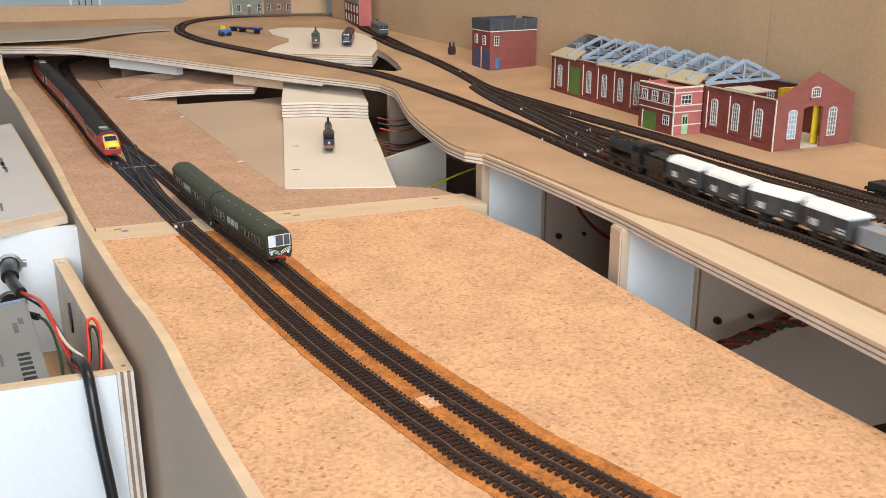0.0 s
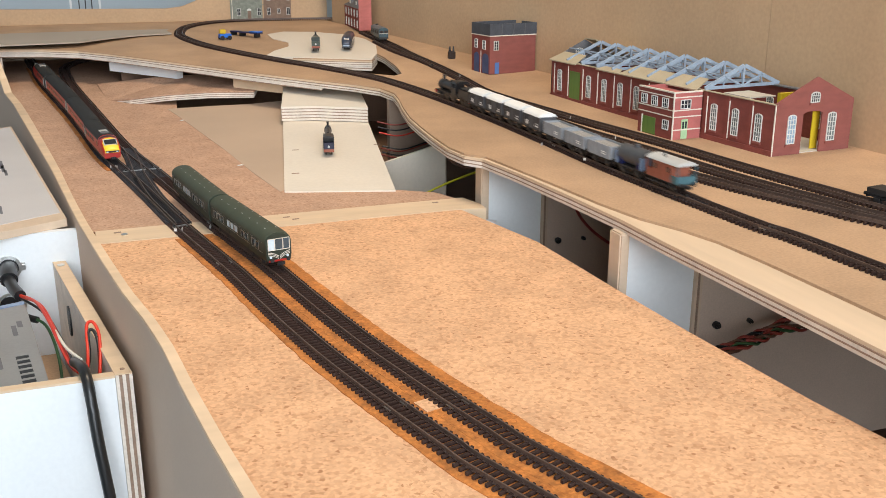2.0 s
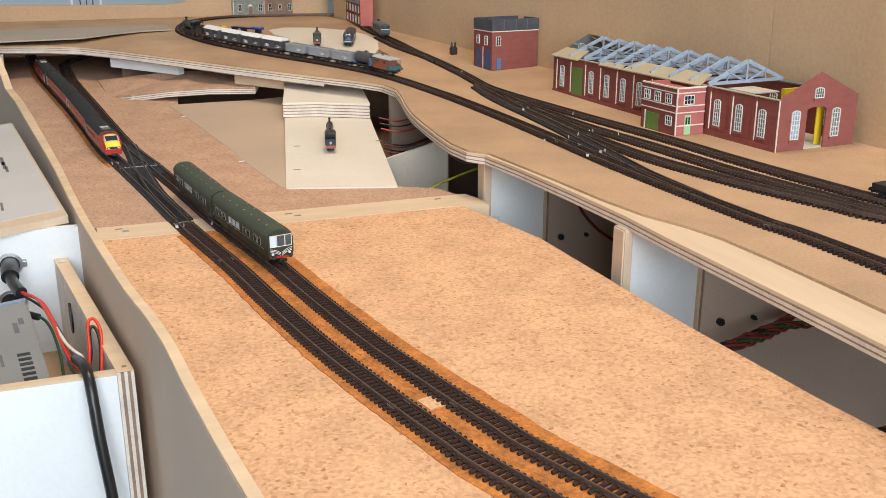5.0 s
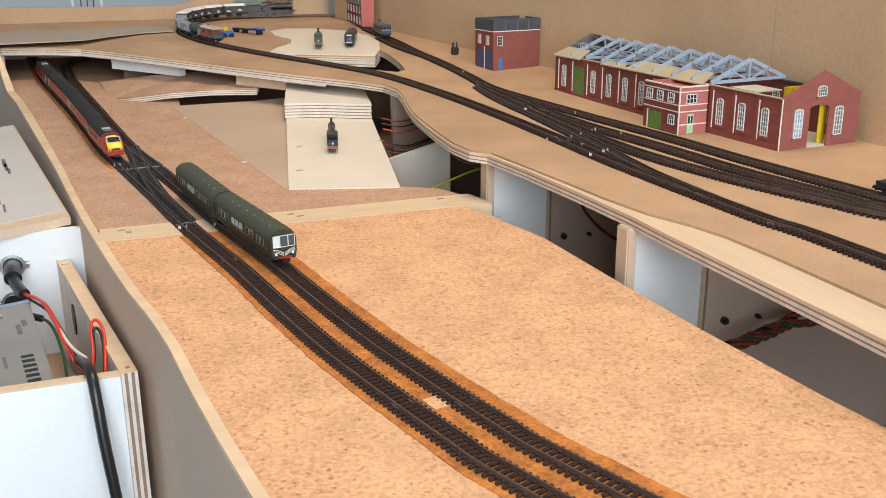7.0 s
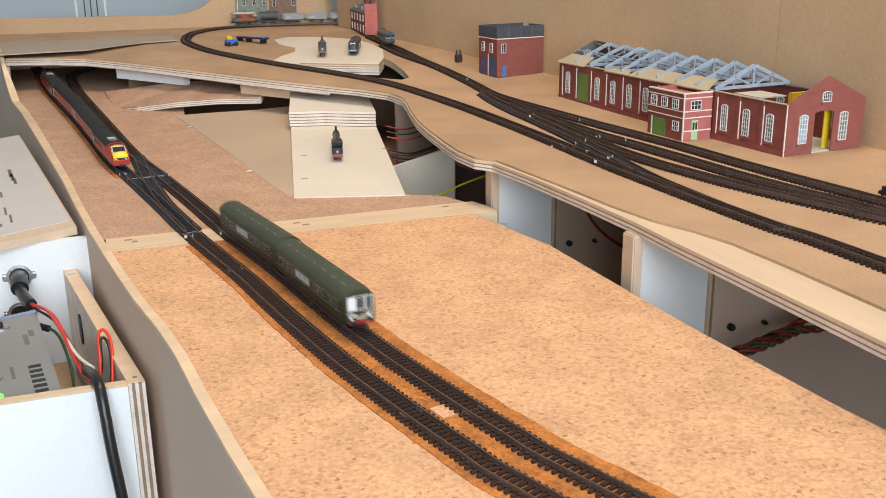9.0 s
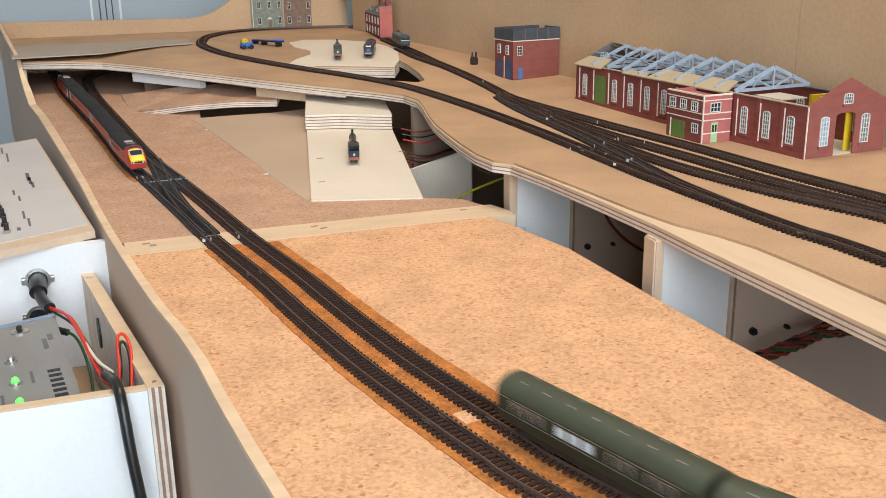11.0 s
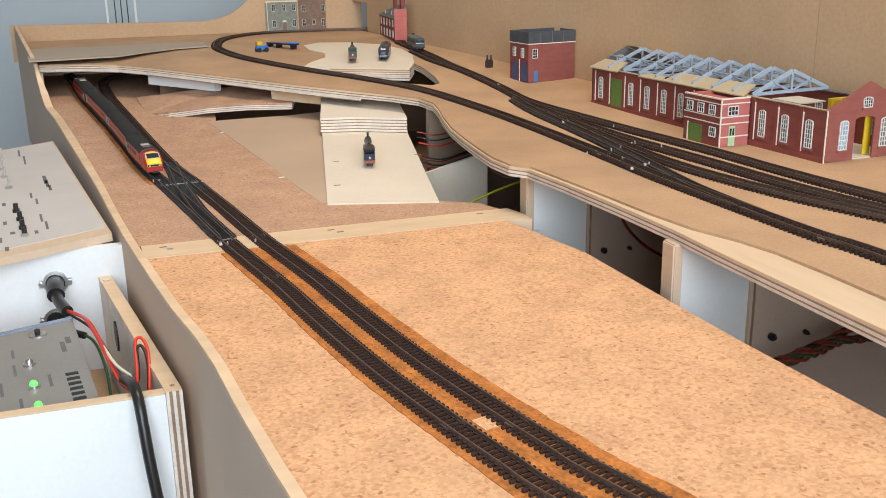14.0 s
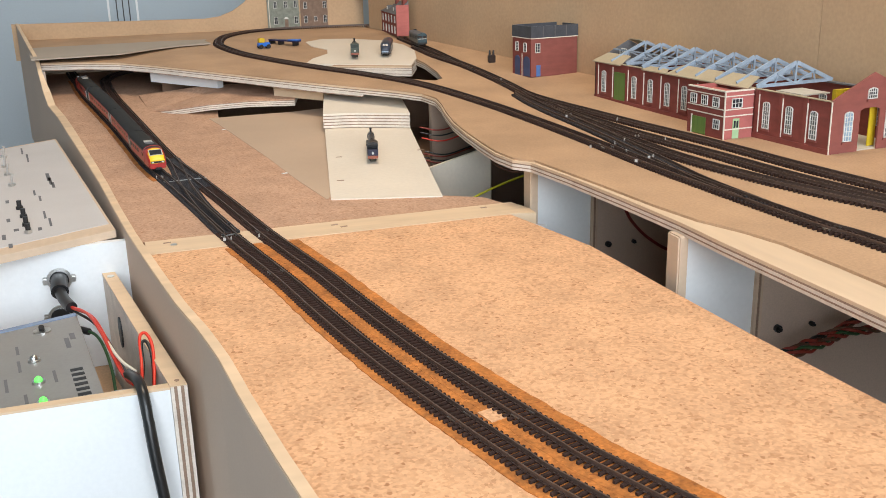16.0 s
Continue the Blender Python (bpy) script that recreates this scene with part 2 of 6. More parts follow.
FRONT = smooth([(0.412, -0.75), (0.410, -0.5), (0.4033, -0.303), (0.3975, -0.2546), (0.3945, -0.1974), (0.392, -0.1353), (0.390, -0.06), (0.3915, 0.049), (0.3909, 0.1693), (0.3855, 0.3156), (0.368, 0.4911),
                (0.329, 0.6258), (0.281, 0.7525), (0.2342, 0.8948), (0.200, 1.0313), (0.1826, 1.1834), (0.1875, 1.2815), (0.2109, 1.3941), (0.2641, 1.4876), (0.3332, 1.5311), (0.43, 1.535), (0.53, 1.52), (0.75, 1.46), (1.1, 1.33), (1.5, 1.15), (1.9, 0.95)])
LINE_R, LINE_L, LINE_FRONT = climb(MAIN_R, low), climb(MAIN_L, low), climb(FRONT, lambda y: TOP)
# ---- end paths ----

# ---- the room ----
def room():
    bm = B()
    box(bm, -1.8, 2.2, -2.2, 2.4, -0.96, -0.90)
    solid("floor", bm, CARPET, "dark carpeted room floor far below the baseboards", "floor", "structure")
    bm = B()
    box(bm, -1.8, 2.2, -2.2, 2.4, 1.5, 1.54)
    solid("ceiling", bm, CEILING, "plain white room ceiling", "ceiling", "structure")
    for name, (x0, x1, y0, y1) in dict(wall_north=(-1.8, 2.2, 2.30, 2.4), wall_west=(-1.8, -1.7, -2.1, 2.3), wall_east=(2.1, 2.2, -2.1, 2.3)).items():
        bm = B()
        box(bm, x0, x1, y0, y1, -0.9, 1.5)
        solid(name, bm, BLUEWALL, "plain pale blue painted room wall", "wall", "structure")
    # south wall, behind the camera, with the window opening that lets the daylight in
    bm = B()
    box(bm, -1.8, -0.80, -2.2, -2.1, -0.9, 1.5)
    box(bm, 0.90, 2.2, -2.2, -2.1, -0.9, 1.5)
    box(bm, -0.80, 0.90, -2.2, -2.1, -0.9, 0.03)
    box(bm, -0.80, 0.90, -2.2, -2.1, 1.38, 1.5)
    solid("wall_south", bm, BLUEWALL, "pale blue room wall with a window opening", "wall", "structure")


# ---- baseboards ----
def layered(parent, ring, z_top, count, pitch, hole=None, drop=None, face=None):
    """A plywood sheet as separate veneer layers, thick pale ones and thin dark ones, each a hair in or out."""
    z = z_top
    cx, cy = sum(p[0] for p in ring) / len(ring), sum(p[1] for p in ring) / len(ring)
    for i in range(count):
        bm = B()
        t = pitch * (0.6 if i % 2 else 1.4)
        k = 0.0006 if i % 2 else 0.0002 * (i % 4)
        pts = [(x + (k if x < cx else -k), y + (k if y < cy else -k)) for x, y in ring]
        prism(bm, pts, z - t + 0.00005, z, hole, drop)
        z -= t
        part("ply_layer", bm, (face or PLY_LIGHT) if i == 0 else (PLY_DARK if i % 2 else PLY_LIGHT), parent)


def wall_x(y):
    """Plan line of the long backboard."""
    return 0.637 - 0.062 * y


def left_x(y):
    """Plan line of the outer face of the long side board."""
    bow = np.interp(y, [-0.60, -0.34, -0.275, -0.225, -0.175, -0.125, -0.07, 0.0, 0.08, 0.26, 0.47, 0.78, 0.95, 1.04],
                    [-0.002, -0.002, -0.0008, 0.0014, 0.0009, -0.0022, -0.0034, -0.0040, -0.0044, -0.0010, 0.0010, 0.0040, 0.002, 0.0])
    return -0.003 - 0.128 * y + float(bow)


FRONT_EDGE = [(0.331, -0.78), (0.330, -0.60), (0.3295, -0.395), (0.3285, -0.32), (0.3275, -0.25), (0.3282, -0.20), (0.3250, -0.13), (0.3192, -0.05), (0.3125, 0.006), (0.302, 0.022), (0.299, 0.055), (0.302, 0.10), (0.308, 0.16), (0.315, 0.215),
              (0.328, 0.28), (0.341, 0.335), (0.349, 0.38), (0.346, 0.425), (0.325, 0.47), (0.294, 0.517), (0.254, 0.58), (0.212, 0.65), (0.155, 0.75), (0.095, 0.855), (0.045, 0.94), (-0.004, 1.01), (-0.06, 1.05), (-0.132, 1.072)]
HOLE = [(0.278, 0.806), (0.30, 0.795), (0.36, 0.755), (0.420, 0.715), (0.452, 0.80), (0.448, 0.74), (0.430, 0.62), (0.414, 0.548), (0.398, 0.532), (0.372, 0.565), (0.345, 0.645), (0.305, 0.735)]


def boards():
    # lower level, near board
    bm = B()
    ring = [(0.345, -1.25), (0.332, -0.45), (0.3254, -0.3965), (0.3185, -0.3), (0.3155, -0.2293), (0.3118, -0.1062), (0.2905, -0.0005)]
    ring += [(left_x(y) + 0.0062, y) for y in (-0.0005, -0.04, -0.08, -0.12, -0.15, -0.18, -0.21, -0.24, -0.28, -0.34, -0.6, -1.25)]
    prism(bm, ring, -0.010, 0.0)
    solid("cork_board", bm, CORK, "near baseboard surfaced with granular tan cork sheet", "baseboard", "structure")
    # lower level, far board
    bm = B()
    # cut into strips so that the sheet follows the falling gradient
    right = lambda y: float(np.interp(y, [0.036, 0.063, 0.082, 0.122, 0.20, 0.32, 0.47, 0.62, 0.80, 1.0, 1.55], [0.300, 0.290, 0.262, 0.160, 0.148, 0.138, 0.125, 0.112, 0.13, 0.14, 0.14]))
    yy = [0.036, 0.063, 0.082, 0.122, 0.2, 0.3, 0.45, 0.6, 0.8, 1.0, 1.3, 1.55]
    rows = []
    for y in yy:
        rows.append([bm.verts.new((x, y, low(y) - d)) for x, d in ((left_x(y) + 0.0065, 0.01), (right(y), 0.01), (right(y), 0), (left_x(y) + 0.0065, 0))])
    for a, b in zip(rows, rows[1:]):
        for i in range(4):
            bm.faces.new((a[i], a[(i + 1) % 4], b[(i + 1) % 4], b[i]))
    bm.faces.new(rows[0][::-1])
    bm.faces.new(rows[-1])
    bmesh.ops.recalc_face_normals(bm, faces=bm.faces)
    solid("cork_ramp_board", bm, CORK_SHADED, "far cork baseboard falling gently into the tunnel", "baseboard", "structure")
    # smooth hardboard incline beside it
    bm = B()
    prism(bm, [(0.105, 0.66), (0.112, 0.60), (0.137, 0.32), (0.147, 0.20), (0.158, 0.112), (0.180, 0.140), (0.262, 0.55), (0.275, 0.68), (0.22, 0.665), (0.16, 0.665)], -0.008, 0.0004, drop=lambda x, y: low(y))
    solid("hardboard_ramp", bm, RAMP, "smooth brown hardboard incline beside the cork", "ramp", "structure")
    # batten across the joint
    bm = B()
    prism(bm, [(left_x(0) + 0.004, 0.0), (0.2905, 0.0), (0.3120, -0.005), (0.3125, 0.012), (0.306, 0.036), (-0.003, 0.0355)], -0.012, 0.0004)
    batten = solid("batten", bm, PINE, "pale pine batten across the joint of the two boards", "batten", "structure")
    for x, y in ((0.0133, 0.0255), (0.146, 0.0245), (0.152, 0.0165), (0.277, 0.027)):
        bm = B()
        box(bm, -0.0028, 0.0028, -0.0009, 0.0009, 0, 0.0005, pose(x, y, 0.0004, 0, 0, 8))
        part("screw_hole", bm, PLY_DARK, batten)
    bm = B()
    rod(bm, (0.018, 0.0185, 0.0003), (0.018, 0.0185, 0.0009), 0.0026)
    part("screw_head", bm, STEEL, batten)
    # blue-white bracket under the batten's end
    bm = B()
    prism(bm, [(0.294, -0.003), (0.3175, -0.011), (0.324, 0.0), (0.316, 0.005), (0.30, 0.008)], -0.0135, -0.0125)
    box(bm, 0.297, 0.314, -0.006, 0.004, -0.030, -0.0135)
    solid("batten_bracket", bm, WHITE, "white painted block under the batten's end", "bracket", "structure")
    # upper level
    upper = thing("upper_board", "raised baseboard of layered plywood topped with brown hardboard", "baseboard", kind="structure")
    ring = FRONT_EDGE + [(left_x(1.58) + 0.012, 1.585), (0.53, 1.585), (wall_x(1.2), 1.2), (wall_x(0.5), 0.5), (wall_x(-0.1), -0.1), (wall_x(-0.78), -0.78)]
    layered(upper, ring, TOP - 0.0018, 5, 0.0015, HOLE, face=STRIP)
    far = [p for p in FRONT_EDGE if p[1] > 0.5] + [(left_x(1.58) + 0.012, 1.585), (0.53, 1.585), (wall_x(1.2), 1.2), (0.47, 1.1), (0.26, 0.83), (0.30, 0.70), (0.33, 0.60)]
    layered(upper, far, TOP - 0.0100, 2, 0.0017)
    inner = [(0.360, -0.78), (0.3585, -0.3685), (0.3580, -0.3115), (0.3560, -0.268), (0.3500, -0.238), (0.3385, -0.204), (0.3320, -0.160), (0.3270, -0.10), (0.3220, -0.05), (0.3160, 0.006)] + [(x + 0.0015, y + 0.0008) for x, y in FRONT_EDGE[9:]]
    bm = B()
    prism(bm, inner + ring[len(FRONT_EDGE):], TOP - 0.0018, TOP, HOLE)
    part("hardboard_top", bm, MDF, upper)
    # pale ply sheets stepping down under the bridge
    eng = thing("ply_plateau", "pale plywood sheet let into the raised baseboard", "plywood sheet", kind="structure")
    plateau = [(0.272, 0.812), (0.36, 0.757), (0.420, 0.716), (0.453, 0.80), (0.486, 0.92), (0.498, 1.03), (0.490, 1.13), (0.44, 1.21), (0.385, 1.235), (0.345, 1.19), (0.338, 1.10), (0.352, 1.02), (0.338, 0.95), (0.300, 0.885)]
    layered(eng, plateau, TOP + 0.0012, 9, 0.0019, face=PALE)
    mid = thing("ply_step", "pale plywood sheet one step below the bridge", "plywood sheet", kind="structure")
    layered(mid, [(0.228, 0.462), (0.27, 0.452), (0.29, 0.440), (0.328, 0.418), (0.362, 0.585), (0.39, 0.72), (0.30, 0.78), (0.262, 0.62)], 0.020, 9, 0.0019, face=PALE)
    low_sheet = thing("ply_ramp", "pale plywood ramp in front of the step", "plywood sheet", kind="structure")
    layered(low_sheet, [(0.161, 0.108), (0.257, 0.078), (0.332, 0.436), (0.2325, 0.4775)], 0.0012, 4, 0.002, face=PALE)
    for x, y in ((0.185, 0.175), (0.208, 0.285), (0.300, 0.285)):
        bm = B()
        box(bm, -0.0035, 0.0035, -0.0009, 0.0009, 0, 0.0004, pose(x, y, 0.0012, 0, 0, -6))
        part("screw_hole", bm, PLY_DARK, low_sheet)
    # small pale sheet sticking out under the loop
    little = thing("ply_offcut", "cork-topped plywood wedge rising under the loop", "plywood sheet", kind="structure")
    slope = lambda x, y: -0.0228 * max(0.0, min(1.0, (0.17 - x) / 0.140)) ** 2.0
    layered(little, [(0.030, 0.790), (0.060, 0.738), (0.1095, 0.698), (0.165, 0.676), (0.227, 0.6575), (0.262, 0.80), (0.17, 0.87), (0.10, 0.90), (0.02, 0.98)], 0.0125, 7, 0.0013, drop=slope, face=CORK_SHADED)
    # grey block hanging under the upper board, and cross battens
    bm = B()
    prism(bm, [(0.042, 0.985), (0.138, 0.845), (0.148, 0.855), (0.052, 0.995)], 0.010, TOP - 0.0135)
    solid("grey_block", bm, WHITE, "pale grey block under the raised board's edge", "block", "structure")
    bm = B()
    prism(bm, [(0.205, 0.705), (0.262, 0.625), (0.272, 0.64), (0.215, 0.72)], 0.012, TOP - 0.0135)
    solid("pine_block", bm, PINE, "pine block under the bridge", "block", "structure")


def frame_walls():
    # long side board with its pale top edge; it rises beside the tunnel
    side = thing("side_board", "long grey hardboard side board with a pale top edge", "side board", kind="structure")
    prof = [(y, 0.0015 + low(y)) for y in (-1.25, -0.6, -0.34, -0.30, -0.27, -0.245, -0.22, -0.195, -0.17, -0.145, -0.12, -0.09, -0.05, 0.0, 0.06, 0.15, 0.26, 0.36, 0.47, 0.62, 0.78)] + [(0.93, 0.0015 + low(0.93)), (0.985, 0.004), (1.03, 0.030), (1.06, 0.046), (1.12, 0.052), (1.3, 0.061), (1.6, 0.078)]
    for name, m, off, top in (("face", SIDE, (0.0, 0.0062), -0.0016), ("top_edge", PINE, (0.0003, 0.0065), 0.0)):
        bm = B()
        rows = []
        for y, z in prof:
            x = left_x(y)
            bottom = -0.17 if name == "face" else z - 0.0016
            wide = 0.0045 * max(0.0, min(1.0, (y - 0.15) / 0.5)) if name == "top_edge" and y < 1.0 else 0.0
            rows.append([bm.verts.new(c) for c in ((x + off[0], y, bottom), (x + off[1] + wide, y, bottom), (x + off[1] + wide, y, z + top), (x + off[0], y, z + top))])
        for a, b in zip(rows, rows[1:]):
            for i in range(4):
                bm.faces.new((a[i], a[(i + 1) % 4], b[(i + 1) % 4], b[i]))
        bm.faces.new(rows[0][::-1])
        bm.faces.new(rows[-1])
        bmesh.ops.recalc_face_normals(bm, faces=bm.faces)
        part(name, bm, m, side)
    # tunnel mouth upright
    bm = B()
    box(bm, -0.1345, -0.126, 1.060, 1.075, -0.024, TOP - 0.0136)
    solid("tunnel_upright", bm, PLY_LIGHT, "pale upright at the tunnel mouth", "upright", "structure")
    bm = B()
    box(bm, -0.19, 0.16, 1.50, 1.51, -0.09, TOP - 0.0135)
    solid("tunnel_end", bm, SIDE, "dark hardboard closing the tunnel's far end", "panel", "structure")
    # long backboard, with the slot by which the loop leaves behind the terrace
    bm = B()
    for y0, y1, z0, z1 in ((-1.25, 0.0560, 0.0, 0.60), (0.0568, 1.475, 0.0, 0.60), (1.475, 1.585, 0.105, 0.60)):
        v = box(bm, 0, 0.012, y0, y1, z0, z1)
        for q in v:
            q.co.x += wall_x(q.co.y)
    solid("backboard_long", bm, WALLBOARD, "tall tan backboard behind the buildings with a joint", "backboard", "structure")
    # end backboard with a curved top
    bm = B()
    top = [(-0.215, 0.077), (0.19, 0.071), (0.225, 0.075), (0.255, 0.086), (0.28, 0.102), (0.305, 0.124), (0.33, 0.155), (0.36, 0.20), (0.40, 0.27), (0.46, 0.36), (0.56, 0.42)]
    for (xa, za), (xb, zb) in zip(top, top[1:]):
        v = [bm.verts.new(c) for c in ((xa, 1.586, 0.0), (xb, 1.586, 0.0), (xb, 1.586, zb), (xa, 1.586, za), (xa, 1.598, 0.0), (xb, 1.598, 0.0), (xb, 1.598, zb), (xa, 1.598, za))]
        for f in ((0, 1, 2, 3), (7, 6, 5, 4), (3, 2, 6, 7)):
            bm.faces.new([v[i] for i in f])
    bmesh.ops.remove_doubles(bm, verts=bm.verts, dist=1e-5)
    bmesh.ops.recalc_face_normals(bm, faces=bm.faces)
    solid("backboard_end", bm, WALLBOARD, "tan end backboard with a sweeping curved top", "backboard", "structure")
    # grey paper sheet on the far corner of the upper board
    bm = B()
    prism(bm, [(-0.150, 1.12), (0.0, 1.14), (0.055, 1.20), (0.11, 1.245), (0.17, 1.262), (0.165, 1.33), (0.185, 1.40), (0.15, 1.5), (-0.185, 1.5)], TOP, TOP + 0.0022)
    solid("grey_sheet", bm, mat("grey_card", (0.40, 0.34, 0.275), 0.8, var=0.05, scale=6), "large grey-brown card sheet on the raised board", "card sheet")
    # dark window or door on the room wall
    door = thing("door_1", "dark maroon boarded door with a white frame", "door", kind="structure")
    bm = B()
    box(bm, -0.012, 0.060, 2.283, 2.292, -0.88, 0.60)
    part("door_leaf", bm, mat("maroon_paint", (0.05, 0.012, 0.016), 0.5), door)
    for x in (0.006, 0.023, 0.040):
        bm = B()
        box(bm, x, x + 0.003, 2.279, 2.283, -0.88, 0.60)
        part("door_groove", bm, BLACK, door)
    for x in (-0.018, 0.060):
        bm = B()
        box(bm, x, x + 0.006, 2.275, 2.295, -0.88, 0.60)
        part("door_frame", bm, WHITE, door)


def underframe():
    """Cross panels, uprights and dark panels added for the shade under the raised board."""
    for y, x0, strip in ((0.020, 0.3195, 0.3755), (-0.205, 0.3265, 0.3850)):
        f = thing("cross_panel", "white painted cross panel under the raised board", "panel", kind="structure", group="cross panels")
        bm = B()
        box(bm, x0, strip, y, y + 0.009, -0.16, TOP - 0.0101)
        part("panel_sheet", bm, WHITE, f)
        # the raised board's shade is put into this sheet's brown tint
        bm = B()
        box(bm, strip, 0.62, y + 0.004, y + 0.012, -0.16, TOP - 0.0101)
        part("inner_sheet", bm, SHADED_SHEET, f, "inner sheet tinted brown for the raised board's shade")
        bm = B()
        box(bm, x0 - 0.0032, x0 + 0.0042, y - 0.003, y + 0.012, -0.16, TOP - 0.0092)
        bmesh.ops.bevel(bm, geom=bm.edges[:], offset=0.001, segments=2, affect="EDGES")
        part("upright", bm, PLY, f, "bare plywood upright")
        for i in range(3):
            bm = B()
            box(bm, strip + i * 0.002, strip + 0.0018 + i * 0.002, y - 0.003 + 0.0004 * (i % 2), y + 0.004, -0.16, TOP - 0.0101)
            part("joint_strip", bm, PLY_DARK if i % 2 else PLY, f, "bare plywood joint strip")
        for x, z, r in ((strip + (0.0200 if y > 0 else 0.0246), -0.045, 0.0028), (strip + (0.0460 if y > 0 else 0.0531), -0.0455, 0.0018)):
            bm = B()
            rod(bm, (x, y + 0.001, z), (x, y + 0.005, z), r, seg=10)
            rod(bm, (x, y - 0.001, z), (x, y + 0.001, z), r * 0.55, seg=8)
            part("bolt", bm, BLACK, f)
    # added panel, its dark brown stands in for shade under the board
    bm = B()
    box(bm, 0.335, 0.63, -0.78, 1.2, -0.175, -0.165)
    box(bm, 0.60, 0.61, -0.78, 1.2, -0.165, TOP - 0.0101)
    solid("under_panel", bm, PANEL_SHADE, "added brown panel standing for the shade under the raised board", "panel", "structure")
    # brown tray added to darken the gap below the middle of the layout
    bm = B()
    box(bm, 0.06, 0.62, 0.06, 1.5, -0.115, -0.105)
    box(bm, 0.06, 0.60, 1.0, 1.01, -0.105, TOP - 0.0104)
    solid("under_tray", bm, PANEL_SHADE, "added brown panels standing for the shade below the bridge", "panel", "structure")
    bm = B()
    box(bm, 0.35, 0.60, 0.40, 0.41, -0.105, TOP - 0.0101)
    solid("bare_panel", bm, mat("bare_brown_board", (0.34, 0.25, 0.19), 0.8, var=0.15, scale=14), "bare brown panel behind the wires under the bridge", "panel", "structure")
    # plain shelf beyond the backboard on which the loop runs out
    bm = B()
    prism(bm, [(0.56, 1.44), (1.1, 1.26), (1.5, 1.08), (1.95, 0.86), (1.98, 0.98), (1.5, 1.22), (1.1, 1.40), (0.56, 1.58)], TOP - 0.010, TOP)
    solid("run_out_shelf", bm, MDF, "plain hardboard shelf beyond the backboard", "shelf", "structure")
    # long sloping pale panel under the bridge
    bm = B()
    v = [bm.verts.new(c) for c in ((0.299, 0.26, -0.0153), (0.3504, 0.2, 0.0163), (0.3504, 0.2000, -0.104), (0.2990, 0.2600, -0.104))]
    w = [bm.verts.new(q.co + Vector((0.004, 0.008, 0))) for q in v]
    for f in ((0, 1, 2, 3),):
        bm.faces.new([v[i] for i in f])
        bm.faces.new([w[i] for i in reversed(f)])
    for i in range(4):
        bm.faces.new((v[i], w[i], w[(i + 1) % 4], v[(i + 1) % 4]))
    bmesh.ops.recalc_face_normals(bm, faces=bm.faces)
    solid("brace_panel", bm, PALE, "pale brace panel under the raised board", "panel", "structure")


# ---- railway track ----
def strip(bm, pts, d0, d1, zt, zb, rag=0.0):
    """A bar of rectangular section along a path, between the offsets d0 and d1."""
    g = np.gradient(pts[:, :2], axis=0)
    g /= np.linalg.norm(g, axis=1)[:, None]
    rows = []
    for (x, y, h), (u, v) in zip(pts, g):
        a0, a1 = d0 + random.uniform(-rag, rag), d1 + random.uniform(-rag, rag)
        rows.append([bm.verts.new((x - v * d, y + u * d, h + q)) for d, q in ((a0, zb), (a1, zb), (a1, zt), (a0, zt))])
    for a, b in zip(rows, rows[1:]):
        for i in range(4):
            bm.faces.new((a[i], a[(i + 1) % 4], b[(i + 1) % 4], b[i]))
    bm.faces.new(rows[0][::-1])
    bm.faces.new(rows[-1])
    bmesh.ops.recalc_face_normals(bm, faces=bm.faces)


def sleeper_mesh(material, half):
    bm = B()
    box(bm, -half, half, -0.0083, 0.0083, -0.0006, 0.0018)
    for s in (-1, 1):
        box(bm, -0.0010, 0.0010, s * 0.0046 - 0.0013, s * 0.0046 + 0.0013, 0.0018, 0.0022)
    return mesh("sleeper", bm, material)


SLEEPER_MESH, POINT_MESH = sleeper_mesh(SLEEPER, 0.00072), sleeper_mesh(POINT, 0.00130)


def track(path, label, s1=None, pieces=None, bed=None, dark=None, turnout=None):
    """Flexible track: two rails, sleepers (those within pieces singly, the others joined) and an orange-brown bed."""
    ob = thing("railway_track", label, "railway track")
    pts, length = path
    s1 = length if s1 is None else s1
    n = len(pts)
    run = pts[0:int(s1 / length * (n - 1)) + 1:3]
    for s in (-1, 1):
        bm = B()
        strip(bm, run, s * 0.0046 - 0.0004, s * 0.0046 + 0.0004, 0.0042, 0.0020)
        strip(bm, run, s * 0.0046 - 0.0009, s * 0.0046 + 0.0009, 0.0023, 0.0019)
        part("rail", bm, RAIL, ob)
    if bed:
        bm = B()
        strip(bm, run[run[:, 1] < -0.004], bed[0], bed[1], bed[2], -0.0015, 0.0005)
        part("trackbed", bm, BED, ob, "orange-brown cork bed")
        if len(bed) > 3:
            bm = B()
            strip(bm, run[(run[:, 1] > 0.255) & (run[:, 1] < 0.95)], bed[3], bed[4], bed[2], -0.0015, 0.0004)
            part("trackbed", bm, BED, ob, "orange-brown cork bed")
    rest = B()
    s = 0.002
    count = 0
    while s < s1 - 0.002:
        x, y, z, a, up = at(path, s)
        m = pose(x, y, z + 0.0004, 0, -up, a + random.uniform(-0.7, 0.7))
        if pieces and pieces[0] < y < pieces[1] and count < 290:
            o = new("sleeper", POINT_MESH if turnout and turnout[0] < y < turnout[1] else SLEEPER_MESH)
            o.parent = ob
            o.matrix_basis = m
            count += 1
        else:
            k = 0.00125 if dark else 0.00072
            box(rest, -k, k, -0.0083, 0.0083, -0.0006, 0.0018, m)
        s += 0.0041
    tagged(part("far_sleeper_run", rest, dark or SLEEPER, ob), kind="stuff")
    return ob


